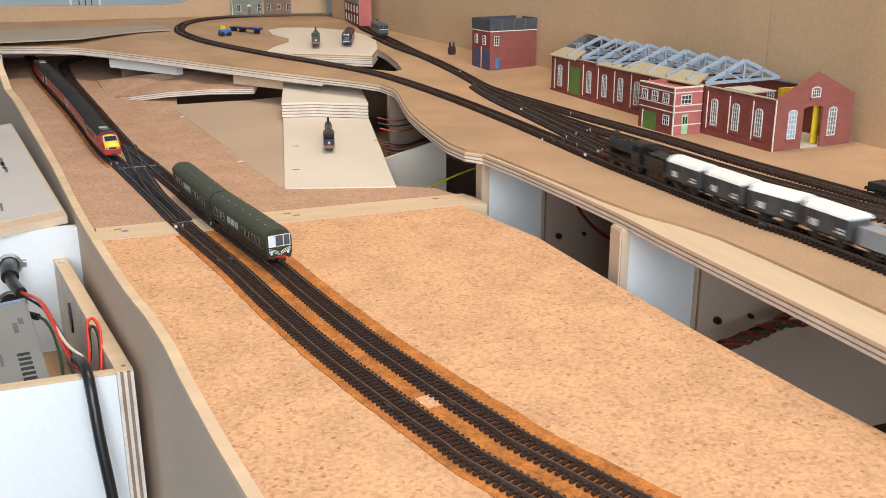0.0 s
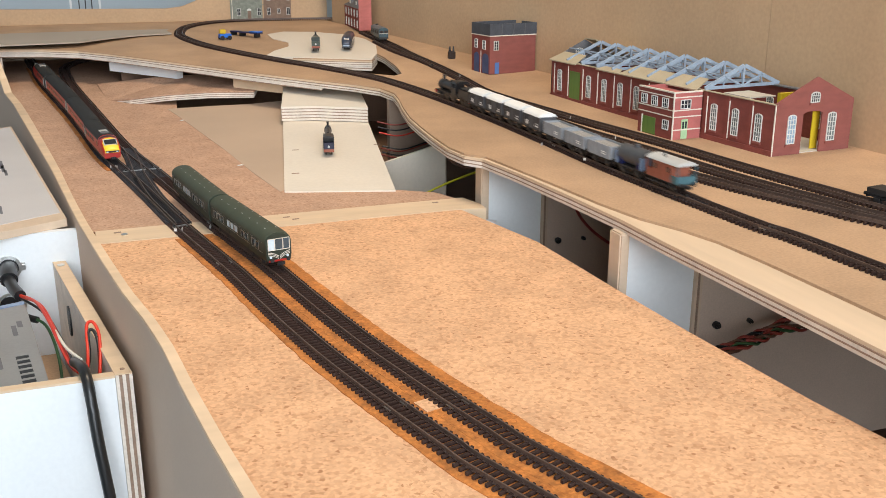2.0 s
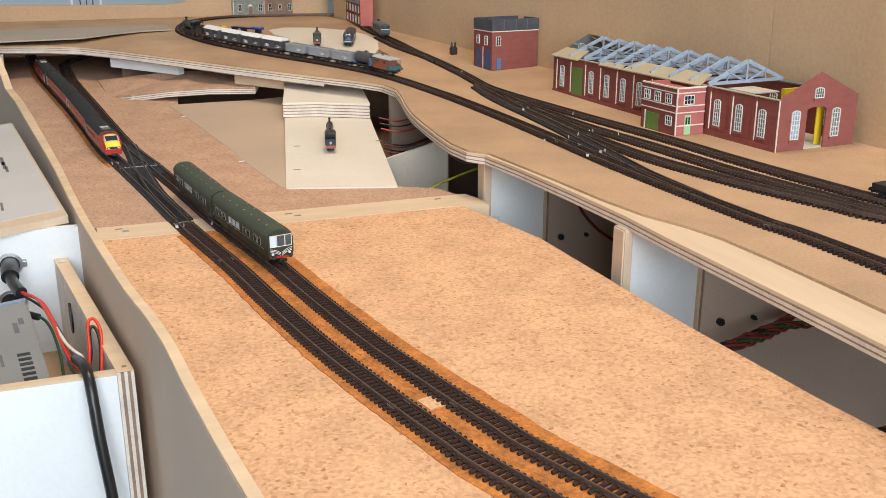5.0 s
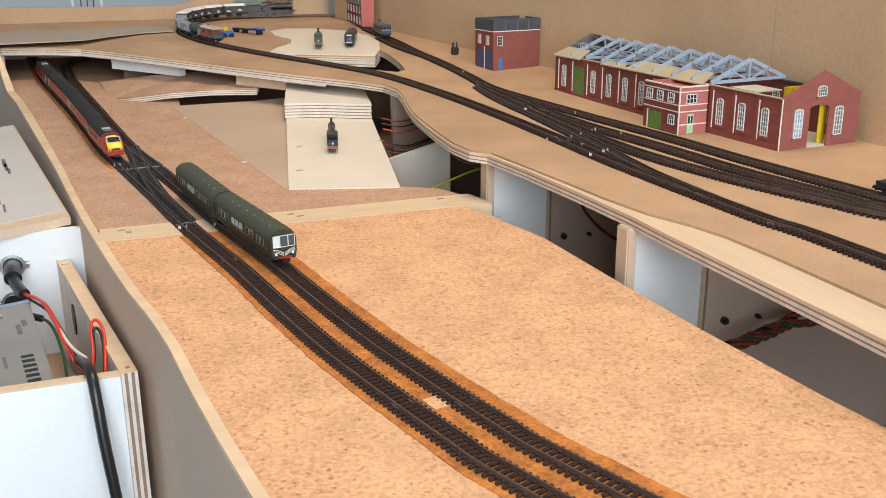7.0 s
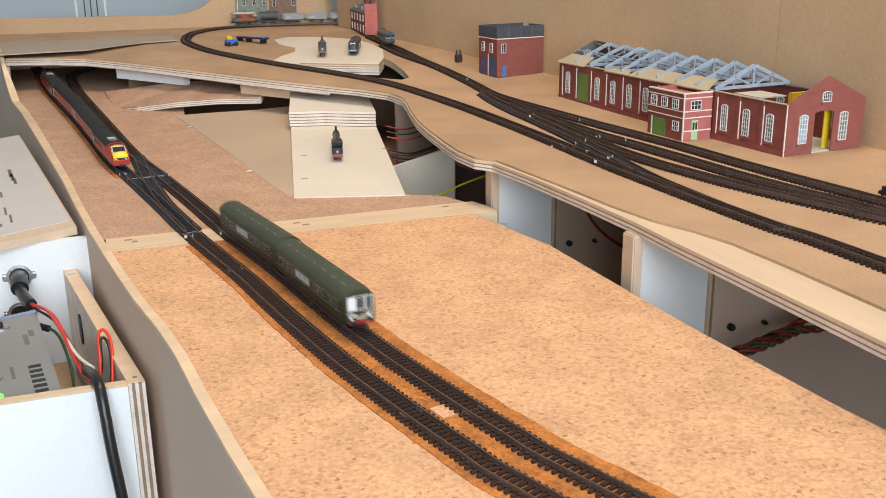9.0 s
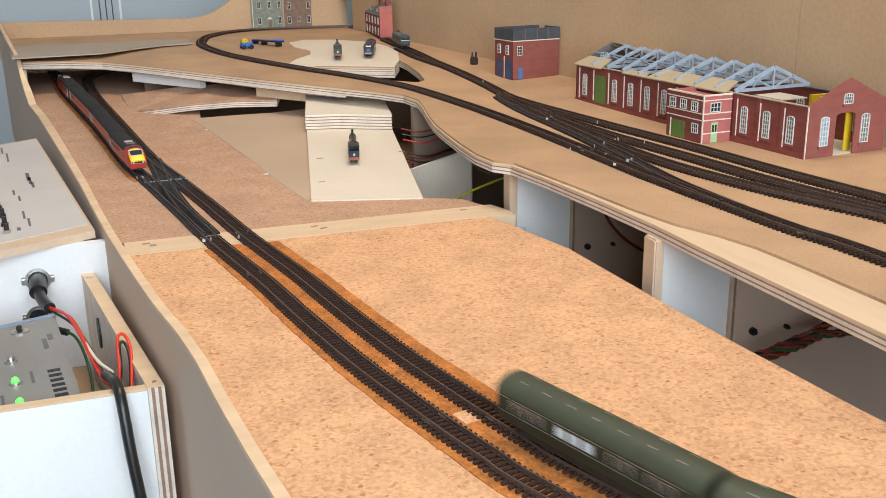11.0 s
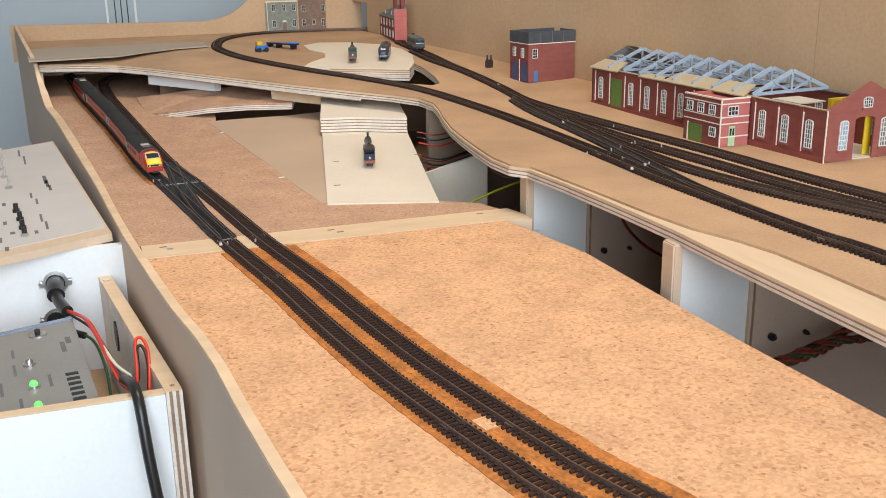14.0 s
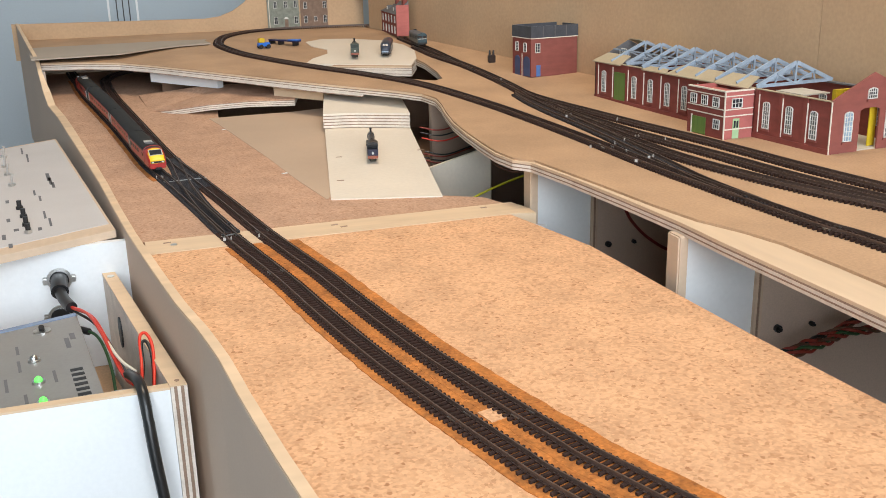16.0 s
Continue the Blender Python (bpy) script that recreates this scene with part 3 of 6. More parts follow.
top_z = lambda y: TOP


def tracks():
    # the main line bends away under the raised board
    bend = smooth([(0.075, 1.52), (0.035, 1.475), (0.004, 1.425), (-0.0215, 1.36), (-0.0335, 1.28), (-0.0325, 1.19)])
    keep = MAIN_R[0][MAIN_R[0][:, 1] < 1.15]
    joined = np.vstack([bend[0], keep])
    track(climb((joined, 0), low), "brown sleepered main line track on the cork board", pieces=(-0.44, 0.35), bed=(-0.0128, 0.0178, 0.0007), turnout=(0.20, 0.36))
    track(LINE_L, "brown sleepered track beside the main line on the cork board", pieces=(-0.44, 0.35), bed=(-0.0125, 0.0165, 0.0006, -0.0125, 0.004), turnout=(0.035, 0.36))
    track(LINE_FRONT, "brown sleepered track along the edge and over the bridge", pieces=(-0.5, 0.3), s1=3.1)
    # crossover between the two lower tracks
    track(climb(smooth([(0.0625, 0.030), (0.0548, 0.081), (0.0490, 0.124), (0.0445, 0.181), (0.0415, 0.232), (0.0400, 0.30), (0.0375, 0.36)]), low), "dark point crossover between the two lower tracks", dark=POINT)
    # yard on the raised board
    track(climb(smooth([(0.60, -0.75), (0.53, -0.40), (0.4756, -0.2704), (0.4683, -0.2439), (0.4561, -0.2022), (0.4436, -0.1544), (0.4330, -0.0959), (0.4285, -0.0607), (0.4262, -0.0205), (0.4265, 0.0302), (0.4299, 0.0947), (0.4361, 0.1716), (0.4412, 0.2407)]), top_z), "dark yard track on the raised board")
    track(climb(smooth([(0.60, -0.75), (0.545, -0.45), (0.5074, -0.2368), (0.5031, -0.2047), (0.4968, -0.1516), (0.4910, -0.0902), (0.4861, -0.0140), (0.4770, 0.0671), (0.4715, 0.1135), (0.4665, 0.1672), (0.4611, 0.2245), (0.4560, 0.2877), (0.4555, 0.35), (0.4680, 0.45), (0.4815, 0.5828), (0.4925, 0.7335), (0.5052, 0.856), (0.513, 0.95), (0.521, 1.05), (0.53, 1.16)]), top_z), "dark yard track running to the far siding")
    track(climb(smooth([(0.60, -0.75), (0.535, -0.43), (0.4858, -0.2596), (0.4808, -0.2298), (0.4723, -0.1821), (0.4644, -0.1259), (0.4590, -0.0558), (0.4510, 0.0221), (0.4464, 0.0667), (0.4439, 0.1223), (0.4421, 0.1843), (0.4430, 0.2574), (0.4453, 0.3148), (0.4520, 0.3665)]), top_z), "dark yard track between the other two")
    track(climb(smooth([(0.4880, 0.66), (0.488, 0.74), (0.490, 0.82), (0.497, 0.90), (0.505, 0.98)]), top_z), "dark siding track next to the plywood plateau")
    track(climb(smooth([(0.3949, -0.1969), (0.3952, -0.1615), (0.3968, -0.1131), (0.4029, -0.0598), (0.4099, 0.001), (0.4174, 0.07), (0.4232, 0.1443), (0.4285, 0.2271), (0.4353, 0.291), (0.4454, 0.3539)]), top_z), "dark crossover track between the running line and the yard", dark=POINT)


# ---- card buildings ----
# light is put into the brick tones: side walls darker, gable ends lighter
BRICK = mat("shaded_red_brick_card", (0.215, 0.050, 0.038), 0.75, var=0.22, scale=60, fine=900, stretch=(1, 1, 3))
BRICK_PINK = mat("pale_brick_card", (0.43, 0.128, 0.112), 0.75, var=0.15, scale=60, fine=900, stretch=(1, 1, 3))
BRICK_LIT = mat("lit_brick_card", (0.235, 0.070, 0.056), 0.75, var=0.15, scale=60, fine=900, stretch=(1, 1, 3))
CREAM = mat("cream_stone_trim", (0.72, 0.66, 0.56), 0.7, var=0.08, scale=200)
WINDOW_WHITE = mat("white_glazing_bar", (0.66, 0.66, 0.62), 0.6, var=0.05, scale=300)
PANE = mat("grey_window_pane", (0.16, 0.175, 0.17), 0.15, var=0.35, scale=120, spec=0.6)
# pale blue paints the light that shows in one gable window
PANE_LIT = mat("lit_blue_window_pane", (0.28, 0.38, 0.46), 0.12, var=0.35, scale=90, spec=0.6)
PANE_DARK = mat("dark_window_pane", (0.035, 0.04, 0.045), 0.15, var=0.3, scale=120, spec=0.6)
GREEN_DOOR = mat("green_door_paint", (0.115, 0.20, 0.04), 0.6, var=0.12, scale=90, stretch=(4, 4, 0.4))
PALE_GREEN = mat("pale_green_door_paint", (0.36, 0.55, 0.31), 0.6, var=0.08, scale=90)
TRUSS = mat("blue_grey_card_truss", (0.29, 0.355, 0.43), 0.7, var=0.15, scale=120)
ROOFCARD = mat("tan_roof_card", (0.41, 0.345, 0.235), 0.75, var=0.1, scale=60)
SLATE = mat("slate_roof", (0.13, 0.13, 0.135), 0.7, var=0.2, scale=150)
YELLOW = mat("yellow_paint", (0.62, 0.44, 0.02), 0.5, var=0.1, scale=100)
DULL_BLUE = mat("dull_blue_door_paint", (0.055, 0.075, 0.16), 0.6, var=0.2, scale=90)
BLUE_DOOR = mat("blue_door_paint", (0.07, 0.16, 0.40), 0.6, var=0.15, scale=90)
STONE = mat("grey_green_stone", (0.215, 0.235, 0.20), 0.8, var=0.35, scale=130, fine=600)
BROWN_BRICK = mat("brown_brick_card", (0.20, 0.135, 0.10), 0.8, var=0.25, scale=150, fine=700)
FLOORCARD = mat("pale_floor_card", (0.50, 0.47, 0.40), 0.8, var=0.1, scale=60)


def window(parent, m, w, h, cols, rows, arch=0.0, pane=None, sill=None):
    """A glazed window on a wall: m has x along the wall, -y outwards, z up, at the sill's middle."""
    bm = B()
    t = 0.00036
    edge = [(-w / 2, 0), (w / 2, 0), (w / 2, h - arch)]
    if arch:
        edge += [(w / 2 * math.cos(a), h - arch + arch * math.sin(a)) for a in (math.pi / 6, math.pi / 3, math.pi / 2, 2 * math.pi / 3, 5 * math.pi / 6)]
    edge.append((-w / 2, h - arch))
    for (xa, za), (xb, zb) in zip(edge, edge[1:] + edge[:1]):
        d = math.hypot(xb - xa, zb - za)
        box(bm, -t, d + t, -0.0009, 0, -t, t, pose(xa, 0, za, 0, -math.degrees(math.atan2(zb - za, xb - xa)), 0))
    for i in range(1, cols):
        x = -w / 2 + w * i / cols
        box(bm, x - 0.00022, x + 0.00022, -0.0007, 0, 0, h - arch * 0.35)
    for i in range(1, rows):
        z = h * i / rows
        box(bm, -w / 2, w / 2, -0.0007, 0, z - 0.00022, z + 0.00022)
    ob = part("window", bm, WINDOW_WHITE, parent)
    ob.matrix_basis = m
    bm = B()
    bm.faces.new([bm.verts.new((x, -0.0003, z)) for x, z in edge])
    g = bmesh.ops.extrude_face_region(bm, geom=bm.faces[:])
    bmesh.ops.translate(bm, vec=(0, 0.0002, 0), verts=[v for v in g["geom"] if isinstance(v, bmesh.types.BMVert)])
    bmesh.ops.recalc_face_normals(bm, faces=bm.faces)
    part("pane", bm, pane or PANE, ob)
    if sill:
        bm = B()
        box(bm, -w / 2 - 0.0012, w / 2 + 0.0012, -0.0015, 0, -0.0022, -0.0006)
        part("sill", bm, sill, ob)
    return ob


def bar(parent, name, material, x0, x1, y0, y1, z0, z1, label="", m=None):
    bm = B()
    box(bm, x0, x1, y0, y1, z0, z1, m)
    return part(name, bm, material, parent, label)


def engine_shed():
    """Brick shed; local x runs along the gable front, y along the long wall."""
    shed = thing("engine_shed", "red brick card engine shed with bare roof trusses", "model building", pose(0.5444, -0.076, TOP, 0, 0, 4.33))
    w, l, h, t = 0.0876, 0.3695, 0.0437, 0.0016
    # side walls, their shade put into the darker brick tone
    bm = B()
    box(bm, 0, t, t, l, 0, h)
    wall = part("wall", bm, BRICK, shed)
    bm = B()
    box(bm, w - t, w, t, l, 0, h)
    part("wall", bm, BRICK, shed)
    # gables: front one with a doorway, in the lit brick tone
    bm = B()
    prof = [(0, 0), (0.0312, 0), (0.0312, 0.0345), (0.036, 0.0362), (0.048, 0.0362), (0.0528, 0.0345), (0.0528, 0), (w, 0), (w, h + 0.001), (w / 2, 0.0655), (0, h + 0.001)]
    vs = [bm.verts.new((x, 0, z)) for x, z in prof]
    edges = [bm.edges.new((vs[i], vs[(i + 1) % len(vs)])) for i in range(len(vs))]
    bmesh.ops.triangle_fill(bm, use_beauty=True, edges=edges, normal=(0, -1, 0))
    g = bmesh.ops.extrude_face_region(bm, geom=bm.faces[:])
    bmesh.ops.translate(bm, vec=(0, t, 0), verts=[v for v in g["geom"] if isinstance(v, bmesh.types.BMVert)])
    bmesh.ops.recalc_face_normals(bm, faces=bm.faces)
    part("gable_wall", bm, BRICK_LIT, shed)
    bm = B()
    vs = [bm.verts.new((x, l - t, z)) for x, z in ((0, 0), (w, 0), (w, h), (w / 2, 0.0645), (0, h))]
    bm.faces.new(vs)
    g = bmesh.ops.extrude_face_region(bm, geom=bm.faces[:])
    bmesh.ops.translate(bm, vec=(0, t, 0), verts=[v for v in g["geom"] if isinstance(v, bmesh.types.BMVert)])
    bmesh.ops.recalc_face_normals(bm, faces=bm.faces)
    part("gable_wall", bm, SLATE, shed)
    bar(shed, "floor_slab", FLOORCARD, t, w - t, t, l - t, 0.0, 0.0008)
    left = lambda y, z: pose(0, y, z, 0, 0, -90)
    for y in (0.0485, 0.0775, 0.019, 0.3495, 0.2885, 0.2578, 0.2276, 0.1985, 0.1675):
        window(shed, left(y, 0.0102), 0.0080, 0.0235, 3, 6, 0.002, sill=BRICK_LIT)
    for y in (0.0898, 0.0595, 0.0293, 0.3637, 0.3334, 0.3026, 0.2726, 0.2413, 0.2110, 0.1800):
        bar(shed, "pilaster", BRICK, -0.0009, 0, y - 0.0022, y + 0.0022, 0.0, h)
        bar(shed, "pilaster_edge", CREAM, -0.0011, 0, y - 0.0029, y - 0.0024, 0.006, h - 0.004, "white highlight strip on the pilaster")
    bar(shed, "plinth", BRICK, -0.0012, 0, 0, l, 0, 0.0045)
    bar(shed, "door", GREEN_DOOR, -0.0006, 0, 0.3065, 0.3280, 0.0006, 0.0350, "green plank door")
    bar(shed, "corner_strip", CREAM, -0.0005, 0.0004, -0.0005, 0.0004, 0.0, h, "white corner edge")
    front = lambda x, z: pose(x, 0, z)
    window(shed, front(0.0188, 0.0098), 0.0086, 0.0245, 3, 6, 0.002, PANE_LIT, sill=BRICK_LIT)
    window(shed, front(0.0640, 0.0094), 0.0086, 0.0245, 3, 6, 0.002, sill=BRICK_LIT)
    window(shed, front(0.0424, 0.0440), 0.0095, 0.0085, 4, 3, 0.002, PANE_DARK, sill=BRICK_LIT)
    # windows seen inside on the far long wall
    for y in (0.035, 0.065, 0.10):
        window(shed, pose(w - t, y, 0.012, 0, 0, -90), 0.009, 0.02, 3, 5, 0.002)
    bar(shed, "door_leaf", YELLOW, 0.0508, 0.0585, 0.0085, 0.0095, 0.0012, 0.0355, "open yellow door leaf")
    # yellow gantry crane inside, and a bench
    gan = bar(shed, "gantry", YELLOW, 0.036, w - 0.004, 0.020, 0.026, 0.0400, 0.0470, "yellow gantry girder")
    bar(gan, "gantry_rail", YELLOW, 0.036, w - 0.004, 0.034, 0.038, 0.0400, 0.0470)
    bar(gan, "gantry_leg", YELLOW, 0.036, 0.040, 0.020, 0.038, 0.0008, 0.0400)
    bar(shed, "inner_gallery", FLOORCARD, 0.02, 0.05, 0.055, 0.090, 0.0405, 0.0415)
    bar(shed, "wall_plate", SLATE, w - 0.006, w + 0.001, 0.002, l, h, h + 0.0012, "dark eaves card")
    bar(shed, "wall_plate", ROOFCARD, -0.0012, 0.0025, 0.0, l, h, h + 0.0008)
    # trusses
    a = math.atan2(0.0188, w / 2)
    n = math.hypot(0.0188, w / 2)
    for y in (0.092, 0.1195, 0.150, 0.181, 0.213, 0.2434, 0.2735, 0.304, 0.3344):
        bm = B()
        z0 = h + 0.0008
        box(bm, 0, w, -0.0007, 0.0007, z0, z0 + 0.0030)
        for s in (0, 1):
            m = pose(0, 0, z0 - 0.0002, 0, -math.degrees(a), 0) if s == 0 else pose(w, 0, z0 - 0.0002, 0, 180 + math.degrees(a), 0)
            box(bm, 0, n, -0.0008, 0.0008, -0.0002 if s == 0 else -0.0034, 0.0034 if s == 0 else 0.0002, m)
        box(bm, w / 2 - 0.0011, w / 2 + 0.0011, -0.0006, 0.0006, z0, z0 + 0.0183)
        for sx in (-1, 1):
            rod(bm, (w / 2, 0, z0 + 0.001), (w / 2 + sx * 0.021, 0, z0 + 0.0105), 0.0011, seg=6)
            rod(bm, (w / 2 + sx * 0.021, 0, z0 + 0.0105), (w / 2 + sx * 0.024, 0, z0 + 0.001), 0.0008, seg=6)
        o = part("truss", bm, TRUSS, shed)
        o.matrix_basis = pose(0, y, 0, 0, 0, random.uniform(-1.5, 1.5))
    for x, z in ((0.022, h + 0.0115), (w - 0.022, h + 0.0115)):
        bar(shed, "purlin", TRUSS, x - 0.0008, x + 0.0008, 0.09, 0.366, z, z + 0.0013)
    # what is laid of the roof so far
    for y0, y1, up in ((0.100, 0.150, 0.014), (0.150, 0.226, 0.013), (0.226, 0.270, 0.004), (0.312, 0.3695, 0.014)):
        bm = B()
        v = [bm.verts.new(c) for c in ((-0.004, y0, h - 0.001), (-0.004, y1, h - 0.001), (up, y1 - 0.006, h + 0.0075 * up / 0.014), (up, y0 + 0.006, h + 0.0075 * up / 0.014))]
        bm.faces.new(v)
        g = bmesh.ops.extrude_face_region(bm, geom=bm.faces[:])
        bmesh.ops.translate(bm, vec=(0, 0, 0.0012), verts=[q for q in g["geom"] if isinstance(q, bmesh.types.BMVert)])
        bmesh.ops.recalc_face_normals(bm, faces=bm.faces)
        part("roof_card", bm, ROOFCARD, shed)
    bm = B()
    v = [bm.verts.new(c) for c in ((w + 0.003, 0.30, h), (w + 0.003, l, h), (w / 2, l, 0.0655), (w / 2, 0.345, 0.0655))]
    bm.faces.new(v)
    g = bmesh.ops.extrude_face_region(bm, geom=bm.faces[:])
    bmesh.ops.translate(bm, vec=(0, 0, 0.0012), verts=[q for q in g["geom"] if isinstance(q, bmesh.types.BMVert)])
    bmesh.ops.recalc_face_normals(bm, faces=bm.faces)
    part("roof_card", bm, ROOFCARD, shed)
    window(shed, pose(0.036, l - t - 0.0002, 0.047), 0.009, 0.008, 3, 2, 0.002)


def office():
    """Two-storey block against the shed's long wall; same local axes as the shed."""
    ob = thing("shed_office", "two-storey pale brick card office with a flat roof", "model building", pose(0.5444, -0.076, TOP, 0, 0, 4.33))
    x0, x1, y0, y1, h = -0.0330, -0.0014, 0.0938, 0.1475, 0.0433
    # the wall turned from the daylight takes darker brick as its shade
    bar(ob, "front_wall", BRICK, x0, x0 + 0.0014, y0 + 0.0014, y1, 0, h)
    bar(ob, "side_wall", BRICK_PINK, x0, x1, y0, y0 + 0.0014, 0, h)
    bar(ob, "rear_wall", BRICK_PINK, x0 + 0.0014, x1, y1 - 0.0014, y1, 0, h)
    bar(ob, "roof", BRICK_PINK, x0 + 0.0014, x1, y0 + 0.0014, y1 - 0.0014, h - 0.005, h - 0.0035, "sunken flat roof")
    for z in (h - 0.0004,):
        bar(ob, "coping", CREAM, x0 - 0.0008, x0 + 0.0018, y0 - 0.0008, y1, z, z + 0.0012, "pale coping")
        bar(ob, "coping", CREAM, x0 + 0.0018, x1, y0 - 0.0008, y0 + 0.0018, z, z + 0.0012, "pale coping")
    for z in (0.0085, 0.0205, 0.0265, 0.0385):
        bar(ob, "string_course", CREAM, x0 + 0.0004, x1, y0 - 0.0006, y0, z, z + 0.0010, "pale stone band")
        if z > 0.012:
            bar(ob, "string_course", CREAM, x0 - 0.0006, x0, y0, y1, z, z + 0.0009, "pale stone band")
    bar(ob, "corner_strip", CREAM, x0 - 0.0007, x0 + 0.0004, y0 - 0.0007, y0 + 0.0004, 0, h - 0.0006, "white corner edge")
    left = lambda y, z: pose(x0, y, z, 0, 0, -90)
    for y in (0.139, 0.1228, 0.1062):
        window(ob, left(y, 0.0285), 0.0085, 0.0085, 3, 2, 0, PANE_DARK)
    window(ob, left(0.1043, 0.0085), 0.0085, 0.0085, 3, 2, 0, PANE_DARK)
    bar(ob, "garage_door", GREEN_DOOR, x0 - 0.0004, x0, 0.1200, 0.1400, 0.0005, 0.0165, "green garage door")
    bar(ob, "garage_post", CREAM, x0 - 0.0008, x0, 0.1400, 0.1414, 0.0, 0.0175)
    window(ob, pose(-0.0200, y0, 0.0285), 0.0110, 0.0080, 3, 2, 0, PANE_DARK)
    d = bar(ob, "door", PALE_GREEN, -0.0235, -0.0165, y0 - 0.0005, y0, 0.0004, 0.0185, "pale green half-glazed door")
    bar(d, "door_glass", PANE_DARK, -0.0225, -0.0205, y0 - 0.0007, y0 - 0.0005, 0.010, 0.0165)
    bar(d, "door_glass", PANE_DARK, -0.0195, -0.0175, y0 - 0.0007, y0 - 0.0005, 0.010, 0.0165)


def tower():
    ob = thing("water_tower", "square red brick card building under a dark water tank", "model building", pose(0.5249, 0.4985, TOP, 0, 0, 7.83))
    w, d, h = 0.0737, 0.0492, 0.0509
    bar(ob, "masonry", BRICK_LIT, 0, w, 0, d, 0, h)
    # thin skin of darker brick paints the shade on this side
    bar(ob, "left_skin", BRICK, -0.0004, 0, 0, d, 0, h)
    bar(ob, "ledge", CREAM, -0.001, w + 0.001, -0.001, d + 0.001, h, h + 0.0012, "pale stone ledge")
    bm = B()
    box(bm, -0.0008, w + 0.0008, -0.0008, 0.0012, h + 0.0012, h + 0.0165)
    box(bm, -0.0008, w + 0.0008, d - 0.0012, d + 0.0008, h + 0.0012, h + 0.0165)
    box(bm, -0.0008, 0.0012, 0.0012, d - 0.0012, h + 0.0012, h + 0.0165)
    box(bm, w - 0.0012, w + 0.0008, 0.0012, d - 0.0012, h + 0.0012, h + 0.0165)
    box(bm, 0.0012, w - 0.0012, 0.0012, d - 0.0012, h + 0.0012, h + 0.011)
    part("tank", bm, mat("dark_tank_iron", (0.055, 0.062, 0.075), 0.55, var=0.25, scale=80), ob, "dark grey iron water tank")
    for x in (0.018, 0.037, 0.055):
        bar(ob, "tank_rib", SLATE, x - 0.0004, x + 0.0004, -0.0013, -0.0008, h + 0.0012, h + 0.0165)
    window(ob, pose(0.0098, 0, 0.0325), 0.0072, 0.0120, 2, 3, 0, PANE_DARK)
    left = lambda y, z: pose(-0.0004, y, z, 0, 0, -90)
    window(ob, left(0.0368, 0.0335), 0.0070, 0.0120, 2, 3, 0.001, PANE_DARK)
    window(ob, left(0.0150, 0.0330), 0.0070, 0.0120, 2, 3, 0.001, PANE_DARK)
    for y0, y1 in ((0.0285, 0.0425), (0.0025, 0.0190)):
        bm = B()
        k = (y1 - y0) / 2
        vs = [bm.verts.new((-0.0006, y, z)) for y, z in [(y1, 0.0006), (y0, 0.0006)] + [(y0 + k - k * math.cos(a), 0.0215 + 0.006 * math.sin(a)) for a in np.linspace(0, math.pi, 7)]]
        bm.faces.new(vs)
        g = bmesh.ops.extrude_face_region(bm, geom=bm.faces[:])
        bmesh.ops.translate(bm, vec=(-0.0003, 0, 0), verts=[q for q in g["geom"] if isinstance(q, bmesh.types.BMVert)])
        bmesh.ops.recalc_face_normals(bm, faces=bm.faces)
        part("arched_door", bm, DULL_BLUE, ob, "dark blue arched door")
    bar(ob, "pier_strip", CREAM, -0.0009, -0.0004, 0.0228, 0.0240, 0.0, 0.030)
    bar(ob, "door", BLUE_DOOR, 0.0080, 0.0145, -0.0005, 0, 0.0004, 0.0155, "bright blue door")


def terrace():
    """Low-relief terrace row against the long backboard; local x along its front."""
    m = pose(0.5556, 1.4862, TOP, 0, 0, -93.7)
    ob = thing("terrace_row", "red brick card terrace with a slate roof and chimneys", "model building", m)
    l, d, h = 0.267, 0.0262, 0.0430
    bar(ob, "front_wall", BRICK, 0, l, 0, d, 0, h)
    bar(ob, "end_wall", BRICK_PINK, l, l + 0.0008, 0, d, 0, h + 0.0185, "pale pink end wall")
    bm = B()
    v = [bm.verts.new(c) for c in ((0, -0.0015, h), (l, -0.0015, h), (l, d, h + 0.026), (0, d, h + 0.026), (0, d, h), (l, d, h))]
    for f in ((0, 1, 2, 3), (1, 5, 2), (0, 3, 4), (3, 2, 5, 4), (0, 4, 5, 1)):
        bm.faces.new([v[i] for i in f])
    bmesh.ops.recalc_face_normals(bm, faces=bm.faces)
    part("roof", bm, SLATE, ob, "grey slate roof")
    for i in range(9):
        x = 0.016 + i * 0.0294
        window(ob, pose(x, 0, 0.0255), 0.0075, 0.0135, 1, 1, 0.001, PANE_DARK)
        window(ob, pose(x, 0, 0.0040), 0.0068, 0.0145, 1, 1, 0.001, PANE_DARK)
    for i in range(4):
        x = 0.035 + i * 0.0640
        bm = B()
        box(bm, x - 0.007, x + 0.007, 0.0035, 0.0135, h + 0.004, h + 0.0135)
        dormer = part("dormer", bm, SLATE, ob)
        bm = B()
        box(bm, x - 0.0045, x + 0.0045, 0.0029, 0.0035, h + 0.0055, h + 0.0125)
        part("dormer_window", bm, WINDOW_WHITE, dormer)
        bm = B()
        box(bm, x + 0.020, x + 0.034, d - 0.010, d - 0.001, h + 0.012, h + 0.036)
        stack = part("chimney_stack", bm, BRICK, ob)
        for k in range(3):
            bm = B()
            rod(bm, (x + 0.0225 + k * 0.0045, d - 0.0055, h + 0.036), (x + 0.0225 + k * 0.0045, d - 0.0055, h + 0.041), 0.0014, 0.0011, 8)
            part("chimney_pot", bm, BRICK_LIT, stack)


